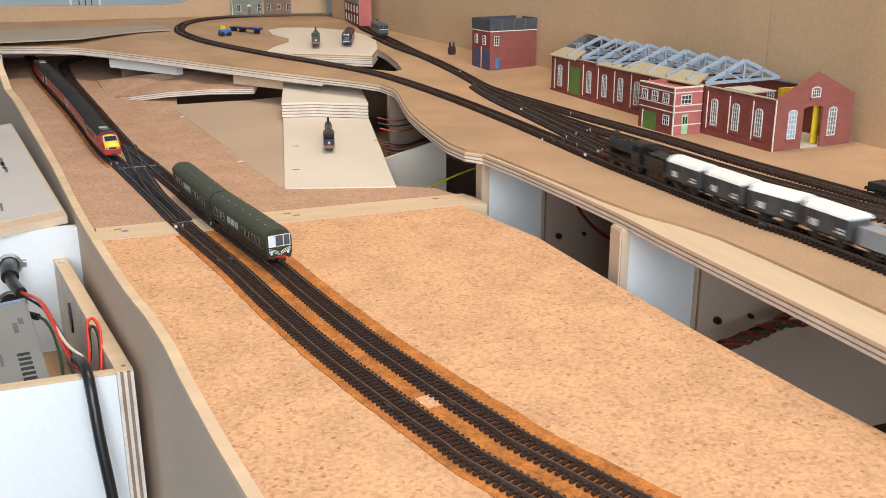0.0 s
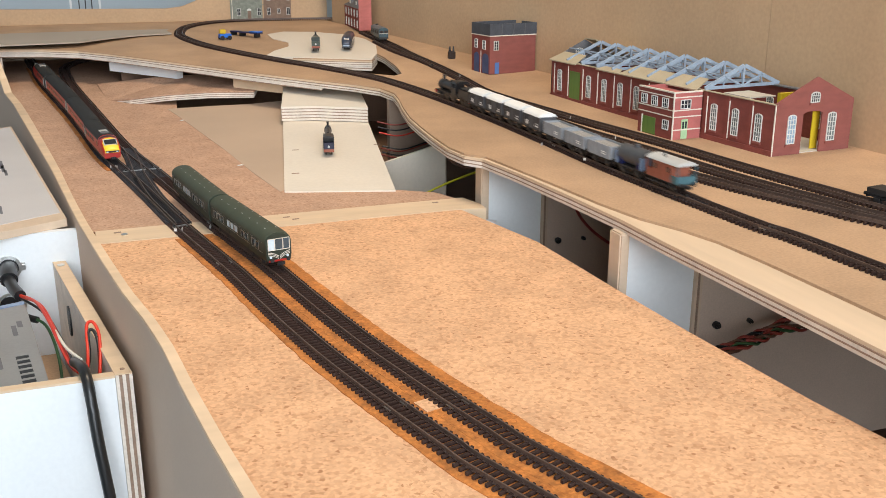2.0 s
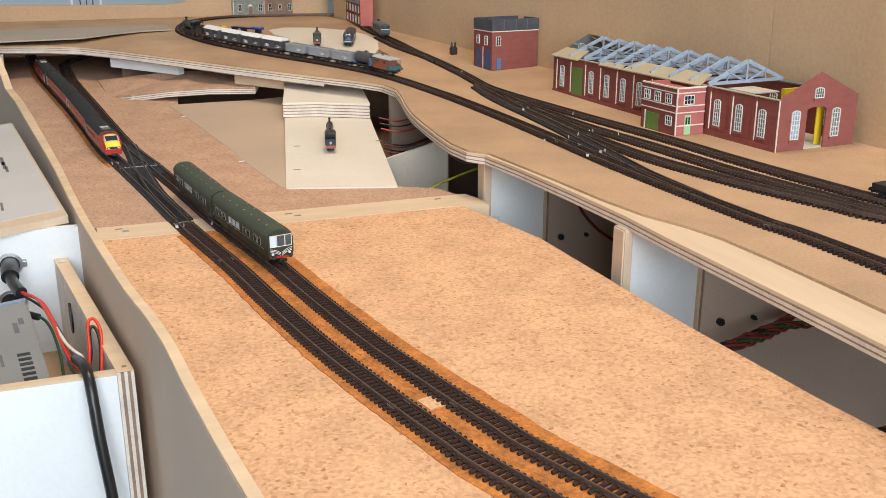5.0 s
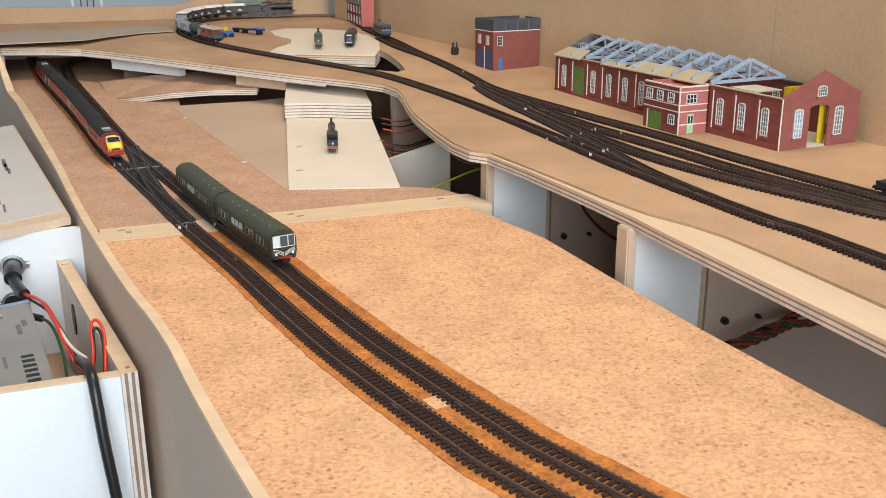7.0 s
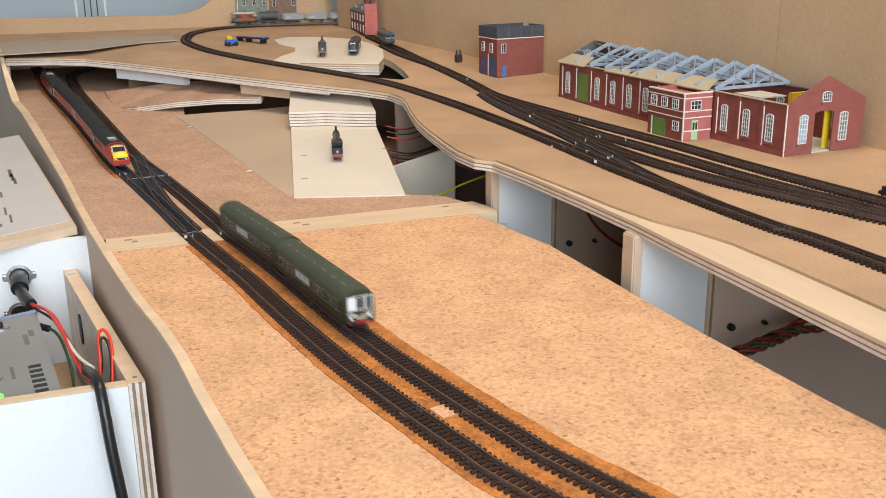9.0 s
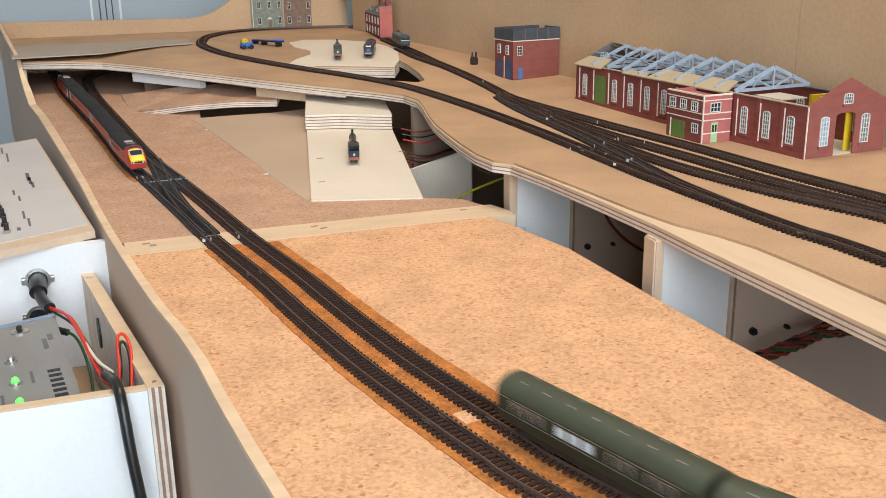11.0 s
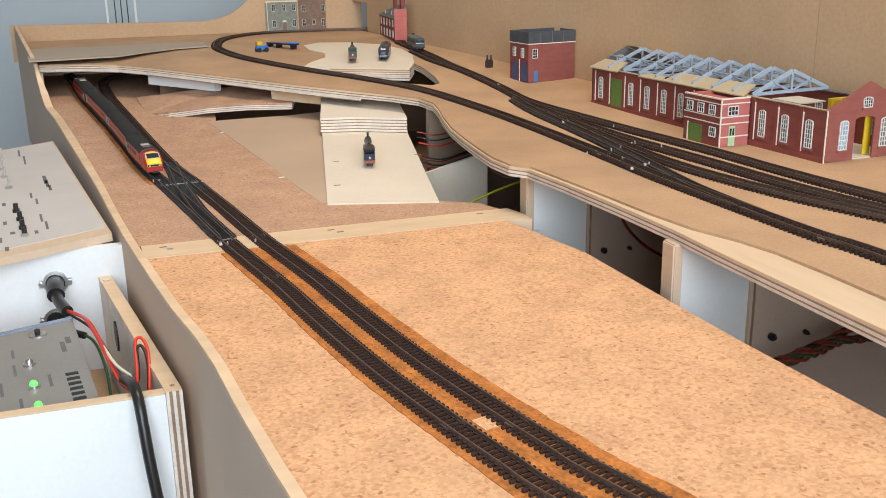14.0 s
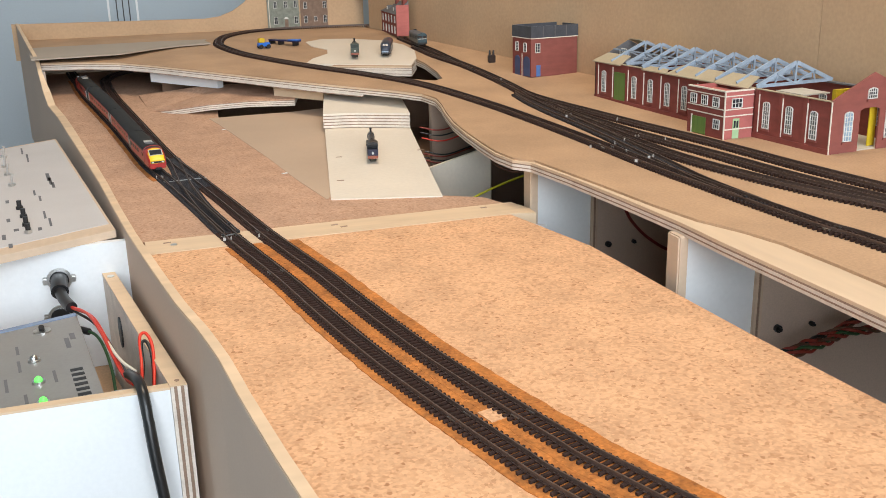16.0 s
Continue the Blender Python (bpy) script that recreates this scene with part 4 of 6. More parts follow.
def town_houses():
    for name, label, x0, x1, material, h, cols, top_h in (("stone_house", "grey-green stone card house front", 0.3325, 0.4094, STONE, 0.0690, (0.3515, 0.3754, 0.3985), None),
                                                  ("brick_house", "brown brick card house front", 0.4098, 0.4790, BROWN_BRICK, 0.088, (0.4211, 0.4668), None)):
        ob = thing(name, label, "model building")
        bar(ob, "front_wall", material, x0, x1, 1.5835, 1.5855, TOP, TOP + h)
        upper = 0.0455 if name == "stone_house" else 0.0420
        for i, x in enumerate(cols):
            window(ob, pose(x, 1.5835, TOP + upper), 0.0075, 0.0150, 2, 2, 0.001, PANE_DARK)
            if not (name == "stone_house" and i == 1):
                window(ob, pose(x, 1.5835, TOP + 0.0095), 0.0080, 0.0160, 2, 2, 0.001, PANE_DARK)
        if name == "stone_house":
            bar(ob, "cornice", CREAM, x0, x1 - 0.003, 1.5822, 1.5835, TOP + 0.0655, TOP + 0.0685, "pale cornice")
            bar(ob, "string_course", STONE, x0, x1, 1.5826, 1.5835, TOP + 0.0325, TOP + 0.0340)
            bar(ob, "quoin_strip", CREAM, x0 + 0.0035, x0 + 0.0048, 1.5828, 1.5835, TOP, TOP + 0.0655)
            bar(ob, "door", BROWN_BRICK, 0.3715, 0.3795, 1.5828, 1.5835, TOP + 0.0008, TOP + 0.0195, "brown front door")
            bm = B()
            vs = [bm.verts.new((0.3755 + 0.005 * math.cos(a), 1.5826, TOP + 0.0205 + 0.0045 * math.sin(a))) for a in np.linspace(0, math.pi, 9)]
            bm.faces.new(vs)
            g = bmesh.ops.extrude_face_region(bm, geom=bm.faces[:])
            bmesh.ops.translate(bm, vec=(0, 0.0009, 0), verts=[q for q in g["geom"] if isinstance(q, bmesh.types.BMVert)])
            bmesh.ops.recalc_face_normals(bm, faces=bm.faces)
            part("fanlight", bm, WINDOW_WHITE, ob)
        else:
            bar(ob, "door", BROWN_BRICK, 0.4410, 0.4475, 1.5828, 1.5835, TOP + 0.0008, TOP + 0.015)
            window(ob, pose(0.4442, 1.5835, TOP + 0.0125), 0.0070, 0.0110, 2, 1, 0.002, PANE_DARK)
            bm = B()
            for i in range(1):
                box(bm, x0, x1, 1.5822, 1.5835, TOP + 0.086, TOP + 0.088)
            part("gutter", bm, SLATE, ob)


# ---- rolling stock; each model runs along +x, z = 0 on the rail top ----
TYRE = mat("dark_wheel_steel", (0.06, 0.055, 0.05), 0.4, metal=0.6, var=0.2, scale=300)
FRAME_BLACK = mat("sooty_underframe", (0.018, 0.016, 0.015), 0.6, var=0.3, scale=300)
BOTTLE = mat("dark_green_coach_paint", (0.017, 0.026, 0.015), 0.5, var=0.15, scale=80)
GREEN_ROOF = mat("grey_green_roof", (0.044, 0.053, 0.031), 0.6, var=0.15, scale=90)
GLASS = mat("model_glazing", (0.06, 0.075, 0.075), 0.08, var=0.2, scale=90, spec=0.8)
# pale glazing: bright reflections put into the colour of some panes
GLASS_LIT = mat("lit_model_glazing", (0.62, 0.72, 0.78), 0.08, var=0.1, scale=90, spec=0.9)
GLASS_BLUE = mat("blue_dark_glazing", (0.035, 0.065, 0.085), 0.08, var=0.2, scale=90, spec=0.9)
GLASS_DARK = mat("dark_model_glazing", (0.02, 0.022, 0.026), 0.08, var=0.2, scale=90, spec=0.8)
RED = mat("train_red", (0.40, 0.022, 0.016), 0.35, var=0.1, scale=90)
TRAIN_DARK = mat("train_charcoal", (0.020, 0.019, 0.020), 0.45, var=0.15, scale=90)
TRAIN_ROOF = mat("train_roof_grey", (0.022, 0.022, 0.021), 0.7, var=0.25, scale=90, spec=0.25)
WARNING = mat("warning_yellow", (0.85, 0.58, 0.03), 0.35, var=0.05, scale=90)
LOCO_BLACK = mat("loco_black", (0.014, 0.014, 0.015), 0.35, var=0.25, scale=120)
VAN_GREY = mat("van_dark_grey", (0.065, 0.068, 0.074), 0.55, var=0.2, scale=150)
VAN_ROOF = mat("van_white_roof", (0.80, 0.80, 0.77), 0.6, var=0.06, scale=120)
MINERAL = mat("mineral_grey", (0.27, 0.29, 0.31), 0.55, var=0.15, scale=150)
BAUXITE = mat("bauxite_brown", (0.26, 0.075, 0.042), 0.55, var=0.15, scale=150)
ROOF_GREY = mat("brake_roof_grey", (0.45, 0.45, 0.43), 0.6, var=0.12, scale=120)
VAN_TEAL = mat("van_teal", (0.045, 0.12, 0.145), 0.5, var=0.15, scale=120)
TEAL = mat("diesel_teal", (0.014, 0.042, 0.052), 0.4, var=0.15, scale=120)
NAVY = mat("navy_paint", (0.010, 0.016, 0.075), 0.4, var=0.15, scale=120)
BRIGHT_BLUE = mat("bright_blue_paint", (0.02, 0.16, 0.62), 0.4, var=0.1, scale=120)
COAL = mat("coal_load", (0.02, 0.02, 0.02), 0.8, var=0.4, scale=500, bump=0.6)


def hull(hw, h, roof, z0, tuck=0.0, n=7):
    """Closed cross-section (y, z): straight sides and a rounded roof."""
    pts = [(-hw + tuck, z0), (hw - tuck, z0), (hw, z0 + 0.004), (hw, h)]
    pts += [(hw * math.cos(a), h + roof * math.sin(a)) for a in np.linspace(0, math.pi, n + 2)[1:-1]]
    return pts + [(-hw, h), (-hw, z0 + 0.004)]


def wheelset(parent, x, r=0.0034):
    bm = B()
    for s in (-1, 1):
        rod(bm, (x, s * 0.0040, r), (x, s * 0.0052, r), r, seg=14)
        rod(bm, (x, s * 0.0036, r), (x, s * 0.0040, r), r * 1.12, seg=14)
    rod(bm, (x, -0.0052, r), (x, 0.0052, r), 0.0006, seg=6)
    return part("wheelset", bm, TYRE, parent)


def bogie(parent, x, half=0.0085):
    bm = B()
    for s in (-1, 1):
        box(bm, x - half - 0.003, x + half + 0.003, s * 0.0066 - 0.0007, s * 0.0066 + 0.0007, 0.0022, 0.0050)
        for q in (-1, 1):
            box(bm, x + q * half - 0.0016, x + q * half + 0.0016, s * 0.0072 - 0.0006, s * 0.0072 + 0.0006, 0.0018, 0.0046)
    box(bm, x - 0.003, x + 0.003, -0.006, 0.006, 0.003, 0.0062)
    ob = part("bogie", bm, FRAME_BLACK, parent)
    for q in (-1, 1):
        wheelset(ob, x + q * half, 0.0031)
    return ob


def buffers(parent, x, s, material=None):
    for y in (-0.0058, 0.0058):
        bm = B()
        rod(bm, (x, y, 0.0070), (x + s * 0.0022, y, 0.0070), 0.0006, seg=8)
        rod(bm, (x + s * 0.0022, y, 0.0070), (x + s * 0.0028, y, 0.0070), 0.0014, seg=10)
        part("buffer", bm, material or FRAME_BLACK, parent)


def coupling(parent, x, s):
    bm = B()
    box(bm, min(x, x + s * 0.0048), max(x, x + s * 0.0048), -0.0011, 0.0011, 0.0040, 0.0056)
    box(bm, x + s * 0.0034 - 0.0007, x + s * 0.0034 + 0.0007, -0.0026, 0.0026, 0.0038, 0.0060)
    part("coupling", bm, BLACK, parent)


def rail_car(name, label, cab, length=0.1155):
    """Two-car railcar vehicle in dark green with a rounded cab; the cab faces +x."""
    ob = thing(name, label, "model train")
    hw, h, rf = 0.0096, 0.0195, 0.0062
    half = length / 2
    bm = B()
    secs = [[(-half, y, z) for y, z in hull(hw, h, rf, 0.006, 0.0008)], [(half - (0.006 if cab else 0), y, z) for y, z in hull(hw, h, rf, 0.006, 0.0008)]]
    if cab:
        secs += [[(half - 0.002, y * 0.97, 0.006 + (z - 0.006) * 0.975) for y, z in hull(hw, h, rf, 0.006, 0.0008)],
                 [(half, y * 0.95, 0.0062 + (z - 0.006) * 0.945) for y, z in hull(hw, h, rf, 0.006, 0.0008)]]
    loft(bm, secs)
    body = part("body", bm, BOTTLE, ob, smooth_angle=35)
    # roof skin, a little proud
    bm = B()
    arc = [(hw * 1.015 * math.cos(a), h + 0.0004 + rf * 1.03 * math.sin(a)) for a in np.linspace(-0.05, math.pi + 0.05, 13)]
    arc += [(y * 0.94, z - 0.0006) for y, z in reversed(arc)]
    rs = [[(-half - 0.0003, y, z) for y, z in arc], [(half - 0.007 if cab else half + 0.0003, y, z) for y, z in arc]]
    if cab:
        rs.append([(half - 0.0015, y * 0.965, 0.006 + (z - 0.006) * 0.965) for y, z in arc])
    loft(bm, rs)
    part("roof", bm, GREEN_ROOF, ob, smooth_angle=40)
    for i in range(7):
        x = -half + 0.012 + i * (length - 0.026) / 6
        for s in (-1, 1):
            bm = B()
            box(bm, x - 0.0007, x + 0.0007, s * 0.0035 - 0.0007, s * 0.0035 + 0.0007, h + rf - 0.0012, h + rf + 0.0001)
            part("roof_vent", bm, ROOF_GREY, ob)
    for s in (-1, 1):
        groups = [0.10, 0.17, 0.24, 0.36, 0.43, 0.50, 0.62, 0.69, 0.80, 0.87]
        for i, g in enumerate(groups):
            x = -half + g * length
            bm = B()
            box(bm, x - 0.0026, x + 0.0026, s * hw - 0.0002, s * hw + 0.0002, 0.0128, 0.0172)
            w = part("side_window", bm, GLASS_LIT if i in (3, 4, 5) else GLASS, ob)
            bm = B()
            box(bm, x - 0.0030, x - 0.0026, s * hw - 0.0003, s * hw + 0.0003, 0.0126, 0.0174)
            box(bm, x + 0.0026, x + 0.0030, s * hw - 0.0003, s * hw + 0.0003, 0.0126, 0.0174)
            box(bm, x - 0.0026, x + 0.0026, s * hw - 0.0003, s * hw + 0.0003, 0.0172, 0.0175)
            part("window_frame", bm, STEEL, w)
        for x in (-half + 0.007, -half + 0.039, half - 0.030):
            bm = B()
            box(bm, x - 0.0032, x - 0.0029, s * hw, s * hw + 0.00025, 0.0075, 0.0180)
            box(bm, x + 0.0029, x + 0.0032, s * hw, s * hw + 0.00025, 0.0075, 0.0180)
            part("door_line", bm, BLACK, ob)
        bm = B()
        box(bm, -half + 0.001, half - 0.006, s * hw, s * hw + 0.0002, 0.0112, 0.0115)
        box(bm, -half + 0.001, half - 0.006, s * hw, s * hw + 0.0002, 0.0183, 0.0186)
        part("lining", bm, CREAM, ob, "thin cream lining")
        bm = B()
        box(bm, -half + 0.028, half - 0.030, s * 0.0062 - 0.0012, s * 0.0062 + 0.0012, 0.0020, 0.0062)
        part("underframe_box", bm, FRAME_BLACK, ob)
    bogie(ob, -half + 0.022)
    bogie(ob, half - 0.022)
    if cab:
        x = half + 0.0001
        tilt = 0
        # one cab pane is pale, a reflection painted as its colour
        for y0, y1, g in ((-0.0079, -0.0034, GLASS_LIT), (-0.0028, 0.0028, GLASS_BLUE), (0.0034, 0.0079, GLASS_BLUE)):
            bm = B()
            box(bm, -0.0002, 0.0003, y0 * 0.97, y1 * 0.97, -0.0034, 0.0040, pose(x, 0, 0.0174, 0, tilt, 0))
            w = part("windscreen", bm, g, ob)
            bm = B()
            for a, b in ((y0 * 0.94 - 0.0004, y0 * 0.94), (y1 * 0.94, y1 * 0.94 + 0.0004)):
                box(bm, -0.0002, 0.0006, a, b, -0.0038, 0.0043, pose(x, 0, 0.0174, 0, tilt, 0))
            box(bm, -0.0002, 0.0006, y0 * 0.94, y1 * 0.94, 0.0040, 0.0043, pose(x, 0, 0.0174, 0, tilt, 0))
            box(bm, -0.0002, 0.0006, y0 * 0.94, y1 * 0.94, -0.0038, -0.0034, pose(x, 0, 0.0174, 0, tilt, 0))
            part("window_frame", bm, CREAM, w)
        for s in (-1, 1):
            bm = B()
            for k in range(3):
                z = 0.0112 - k * 0.0010
                tube(bm, [(x + 0.0003, s * 0.0078, z + 0.0012), (x + 0.0004, s * 0.004, z + 0.0002), (x + 0.0004, s * 0.0004, z - 0.0018)], 0.00022, 5, 4)
            part("speed_whisker", bm, CREAM, ob, "cream speed whiskers")
            bm = B()
            rod(bm, (x - 0.0008, s * 0.0060, 0.0088), (x + 0.0006, s * 0.0060, 0.0088), 0.0009, seg=10)
            part("marker_lamp", bm, GLASS_LIT, ob)
        bm = B()
        box(bm, half - 0.003, half + 0.0002, -0.0072, 0.0072, 0.0054, 0.0068)
        part("buffer_beam", bm, RED, ob, "red buffer beam")
        buffers(ob, half, 1)
        coupling(ob, half, 1)
    else:
        bm = B()
        box(bm, half, half + 0.0022, -0.0050, 0.0050, 0.0065, 0.0200)
        part("gangway", bm, BLACK, ob)
        for s in (-1, 1):
            bm = B()
            rod(bm, (half, s * 0.0068, 0.008), (half + 0.0018, s * 0.0068, 0.008), 0.0008, seg=8)
            rod(bm, (half, s * 0.0068, 0.012), (half + 0.001, s * 0.0068, 0.012), 0.0008, seg=8)
            part("end_pipe", bm, ROOF_GREY, ob)
    return ob


def power_car(label):
    """Wedge-nosed diesel power car facing +x."""
    ob = thing("power_car", label, "model train")
    hw, h, rf, half = 0.0092, 0.0195, 0.0045, 0.060
    sec = hull(hw, h, rf, 0.0045, 0.001)
    zmin, top = 0.0045, h + rf
    bm = B()
    nose = [(-half, 1, 1), (half - 0.028, 1, 1), (half - 0.020, 0.995, 0.985), (half - 0.010, 0.96, 0.80), (half - 0.004, 0.93, 0.60), (half - 0.0008, 0.88, 0.48), (half, 0.83, 0.42)]
    loft(bm, [[(x, y * wy, zmin + (z - zmin) * hz) for y, z in sec] for x, wy, hz in nose])
    part("body", bm, TRAIN_DARK, ob, smooth_angle=40)
    bm = B()
    arc = [(hw * 1.01 * math.cos(a), h + rf * 1.04 * math.sin(a)) for a in np.linspace(0.1, math.pi - 0.1, 11)]
    arc += [(y * 0.93, z - 0.0006) for y, z in reversed(arc)]
    loft(bm, [[(x, y, z) for y, z in arc] for x in (-half - 0.0002, half - 0.024)])
    part("roof", bm, TRAIN_ROOF, ob, smooth_angle=40)
    bm = B()
    rod(bm, (half - 0.036, 0, top - 0.0006), (half - 0.036, 0, top + 0.0006), 0.0045, seg=18)
    part("roof_fan", bm, SLATE, ob)
    bm = B()
    box(bm, half - 0.052, half - 0.044, -0.004, 0.004, top - 0.0004, top + 0.0005)
    part("roof_grille", bm, ROOF_GREY, ob)
    # yellow nose shell over a red skirt, windscreen and lamps
    bm = B()
    shell = [(half - 0.0150, 0.982, 0.897), (half - 0.0118, 0.972, 0.845), (half - 0.010, 0.968, 0.805), (half - 0.004, 0.94, 0.61), (half - 0.0005, 0.895, 0.49), (half + 0.0006, 0.845, 0.425)]
    z1 = zmin + 0.0052
    loft(bm, [[(x + 0.0002, y * wy * 1.012, max(z1, zmin + (z - zmin) * hz + 0.0003)) for y, z in sec] for x, wy, hz in [(half - 0.024, 1.0, 0.99)] + shell])
    part("cab_shell", bm, RED, ob, "red cab sides", smooth_angle=40)
    bm = B()
    loft(bm, [[(x + 0.0005, y * wy * 0.90, max(z1, zmin + (z - zmin) * hz + 0.0007)) for y, z in sec] for x, wy, hz in shell])
    part("yellow_nose", bm, WARNING, ob, "yellow warning panel nose", smooth_angle=40)
    bm = B()
    box(bm, -0.0010, 0.0004, -0.0060, 0.0060, -0.0036, 0.0036, pose(half - 0.0074, 0, 0.0192, 0, -58, 0))
    ws = part("windscreen", bm, GLASS_DARK, ob)
    bm = B()
    for q in (-1, 1):
        box(bm, -0.0003, 0.0005, q * 0.0062 - 0.0004, q * 0.0062 + 0.0004, -0.0040, 0.0040, pose(half - 0.0074, 0, 0.0192, 0, -58, 0))
        box(bm, -0.0003, 0.0005, -0.0062, 0.0062, q * 0.0038 - 0.0003, q * 0.0038 + 0.0003, pose(half - 0.0074, 0, 0.0192, 0, -58, 0))
    part("screen_frame", bm, ROOF_GREY, ws)
    bm = B()
    box(bm, half - 0.0006, half + 0.0013, -0.0066, 0.0066, 0.0101, 0.0120)
    part("lamp_cluster", bm, BLACK, ob)
    for q in (-1, 1):
        bm = B()
        box(bm, half + 0.0013, half + 0.0015, q * 0.0048 - 0.0010, q * 0.0048 + 0.0010, 0.0105, 0.0115)
        part("headlight", bm, GLASS_LIT, ob)
    bm = B()
    loft(bm, [[(x, y * wy * 1.02, max(0.0024, min(z1 + 0.0002, z))) for y, z in sec] for x, wy in ((half - 0.030, 1.0), (half - 0.004, 0.95), (half + 0.0011, 0.87))])
    part("skirt", bm, RED, ob, "red lower skirt")
    for s in (-1, 1):
        bm = B()
        box(bm, -half + 0.013, half - 0.022, min(s * hw, s * (hw + 0.00025)), max(s * hw, s * (hw + 0.00025)), 0.0070, 0.0185)
        part("red_band", bm, RED, ob, "red side band")
        bm = B()
        y0, y1 = (hw + 0.00025, hw + 0.0005) if s > 0 else (-hw - 0.0005, -hw - 0.00025)
        box(bm, half - 0.034, half - 0.029, y0, y1, 0.0125, 0.0165)
        part("cab_window", bm, GLASS_DARK, ob)
        bm = B()
        box(bm, -half + 0.004, -half + 0.008, min(s * hw, y1), max(s * hw, y1), 0.0080, 0.0165)
        part("end_door", bm, ROOF_GREY, ob, "pale grey end door")
        for k in range(4):
            bm = B()
            box(bm, -half + 0.015 + k * 0.014, -half + 0.024 + k * 0.014, y0, y1, 0.0125, 0.0165)
            part("side_grille", bm, TRAIN_DARK, ob)
        bm = B()
        box(bm, -0.020, 0.020, s * 0.0065 - 0.001, s * 0.0065 + 0.001, 0.0020, 0.0050)
        part("fuel_tank", bm, FRAME_BLACK, ob)
    bogie(ob, -half + 0.022)
    bogie(ob, half - 0.026)
    coupling(ob, half, 1)
    return ob


def coach(label, length=0.155):
    ob = thing("coach", label, "model train")
    hw, h, rf, half = 0.0092, 0.0190, 0.0050, length / 2
    bm = B()
    loft(bm, [[(x, y, z) for y, z in hull(hw, h, rf, 0.0055, 0.001)] for x in (-half, half)])
    part("body", bm, TRAIN_DARK, ob, smooth_angle=35)
    bm = B()
    arc = [(hw * 1.01 * math.cos(a), h + rf * 1.04 * math.sin(a)) for a in np.linspace(0.1, math.pi - 0.1, 11)]
    arc += [(y * 0.93, z - 0.0006) for y, z in reversed(arc)]
    loft(bm, [[(x, y, z) for y, z in arc] for x in (-half - 0.0002, half + 0.0002)])
    part("roof", bm, TRAIN_ROOF, ob, smooth_angle=40)
    for s in (-1, 1):
        y0, y1 = (hw, hw + 0.00025) if s > 0 else (-hw - 0.00025, -hw)
        bm = B()
        box(bm, -half + 0.010, half - 0.010, y0, y1, 0.0078, 0.0190)
        part("red_band", bm, RED, ob, "red side band")
        y0, y1 = (hw + 0.00025, hw + 0.0005) if s > 0 else (-hw - 0.0005, -hw - 0.00025)
        for k in range(9):
            x = -half + 0.022 + k * (length - 0.044) / 8
            bm = B()
            box(bm, x - 0.0042, x + 0.0042, y0, y1, 0.0130, 0.0155)
            part("window", bm, GLASS_DARK, ob)
        for x in (-half + 0.006, half - 0.006):
            bm = B()
            box(bm, x - 0.0028, x + 0.0028, s * hw - 0.0003, s * hw + 0.0003, 0.0070, 0.0180)
            part("door", bm, ROOF_GREY, ob, "pale grey door")
    bogie(ob, -half + 0.024)
    bogie(ob, half - 0.024)
    bm = B()
    box(bm, half, half + 0.002, -0.0048, 0.0048, 0.007, 0.0205)
    part("gangway", bm, BLACK, ob)
    return ob


def underframe_4w(ob, half):
    bm = B()
    box(bm, -half, half, -0.0068, 0.0068, 0.0056, 0.0070)
    for s in (-1, 1):
        for x in (-half * 0.52, half * 0.52):
            box(bm, x - 0.0024, x + 0.0024, s * 0.0066 - 0.0006, s * 0.0066 + 0.0006, 0.0026, 0.0056)
        box(bm, -half * 0.4, half * 0.4, s * 0.0064 - 0.0003, s * 0.0064 + 0.0003, 0.0022, 0.0028)
    part("underframe", bm, FRAME_BLACK, ob)
    for x in (-half * 0.52, half * 0.52):
        wheelset(ob, x, 0.0032)
    for s in (-1, 1):
        buffers(ob, s * half, s)
        coupling(ob, s * half, s)


def goods_van():
    ob = thing("goods_van", "dark grey goods van with a bright white arched roof", "model wagon", group="goods train vans")
    half, hw = 0.0184, 0.0082
    bm = B()
    box(bm, -half, half, -hw, hw, 0.0070, 0.0190)
    part("body", bm, VAN_GREY, ob)
    bm = B()
    arc = [(hw * 1.06 * math.cos(a), 0.0186 + 0.0042 * math.sin(a)) for a in np.linspace(0, math.pi, 11)]
    loft(bm, [[(x, y, z) for y, z in arc] for x in (-half + 0.0002, half - 0.0002)])
    part("roof", bm, VAN_ROOF, ob, "white arched roof", smooth_angle=40)
    for s in (-1, 1):
        y0, y1 = (hw, hw + 0.0003) if s > 0 else (-hw - 0.0003, -hw)
        for x in (-0.0150, -0.0105, -0.0060, 0.0060, 0.0105, 0.0150):
            bm = B()
            box(bm, x - 0.0004, x + 0.0004, y0, y1, 0.0072, 0.0186)
            part("side_strap", bm, FRAME_BLACK, ob)
        for x0, x1, z0, z1 in ((-0.0145, -0.0085, 0.0092, 0.0104), (-0.0145, -0.0100, 0.0113, 0.0124), (0.0065, 0.0115, 0.0092, 0.0132)):
            bm = B()
            box(bm, x0, x1, y0, y1, z0, z1)
            part("lettering_bar", bm, VAN_ROOF, ob, "pale bar in place of lettering")
    underframe_4w(ob, half)
    return ob


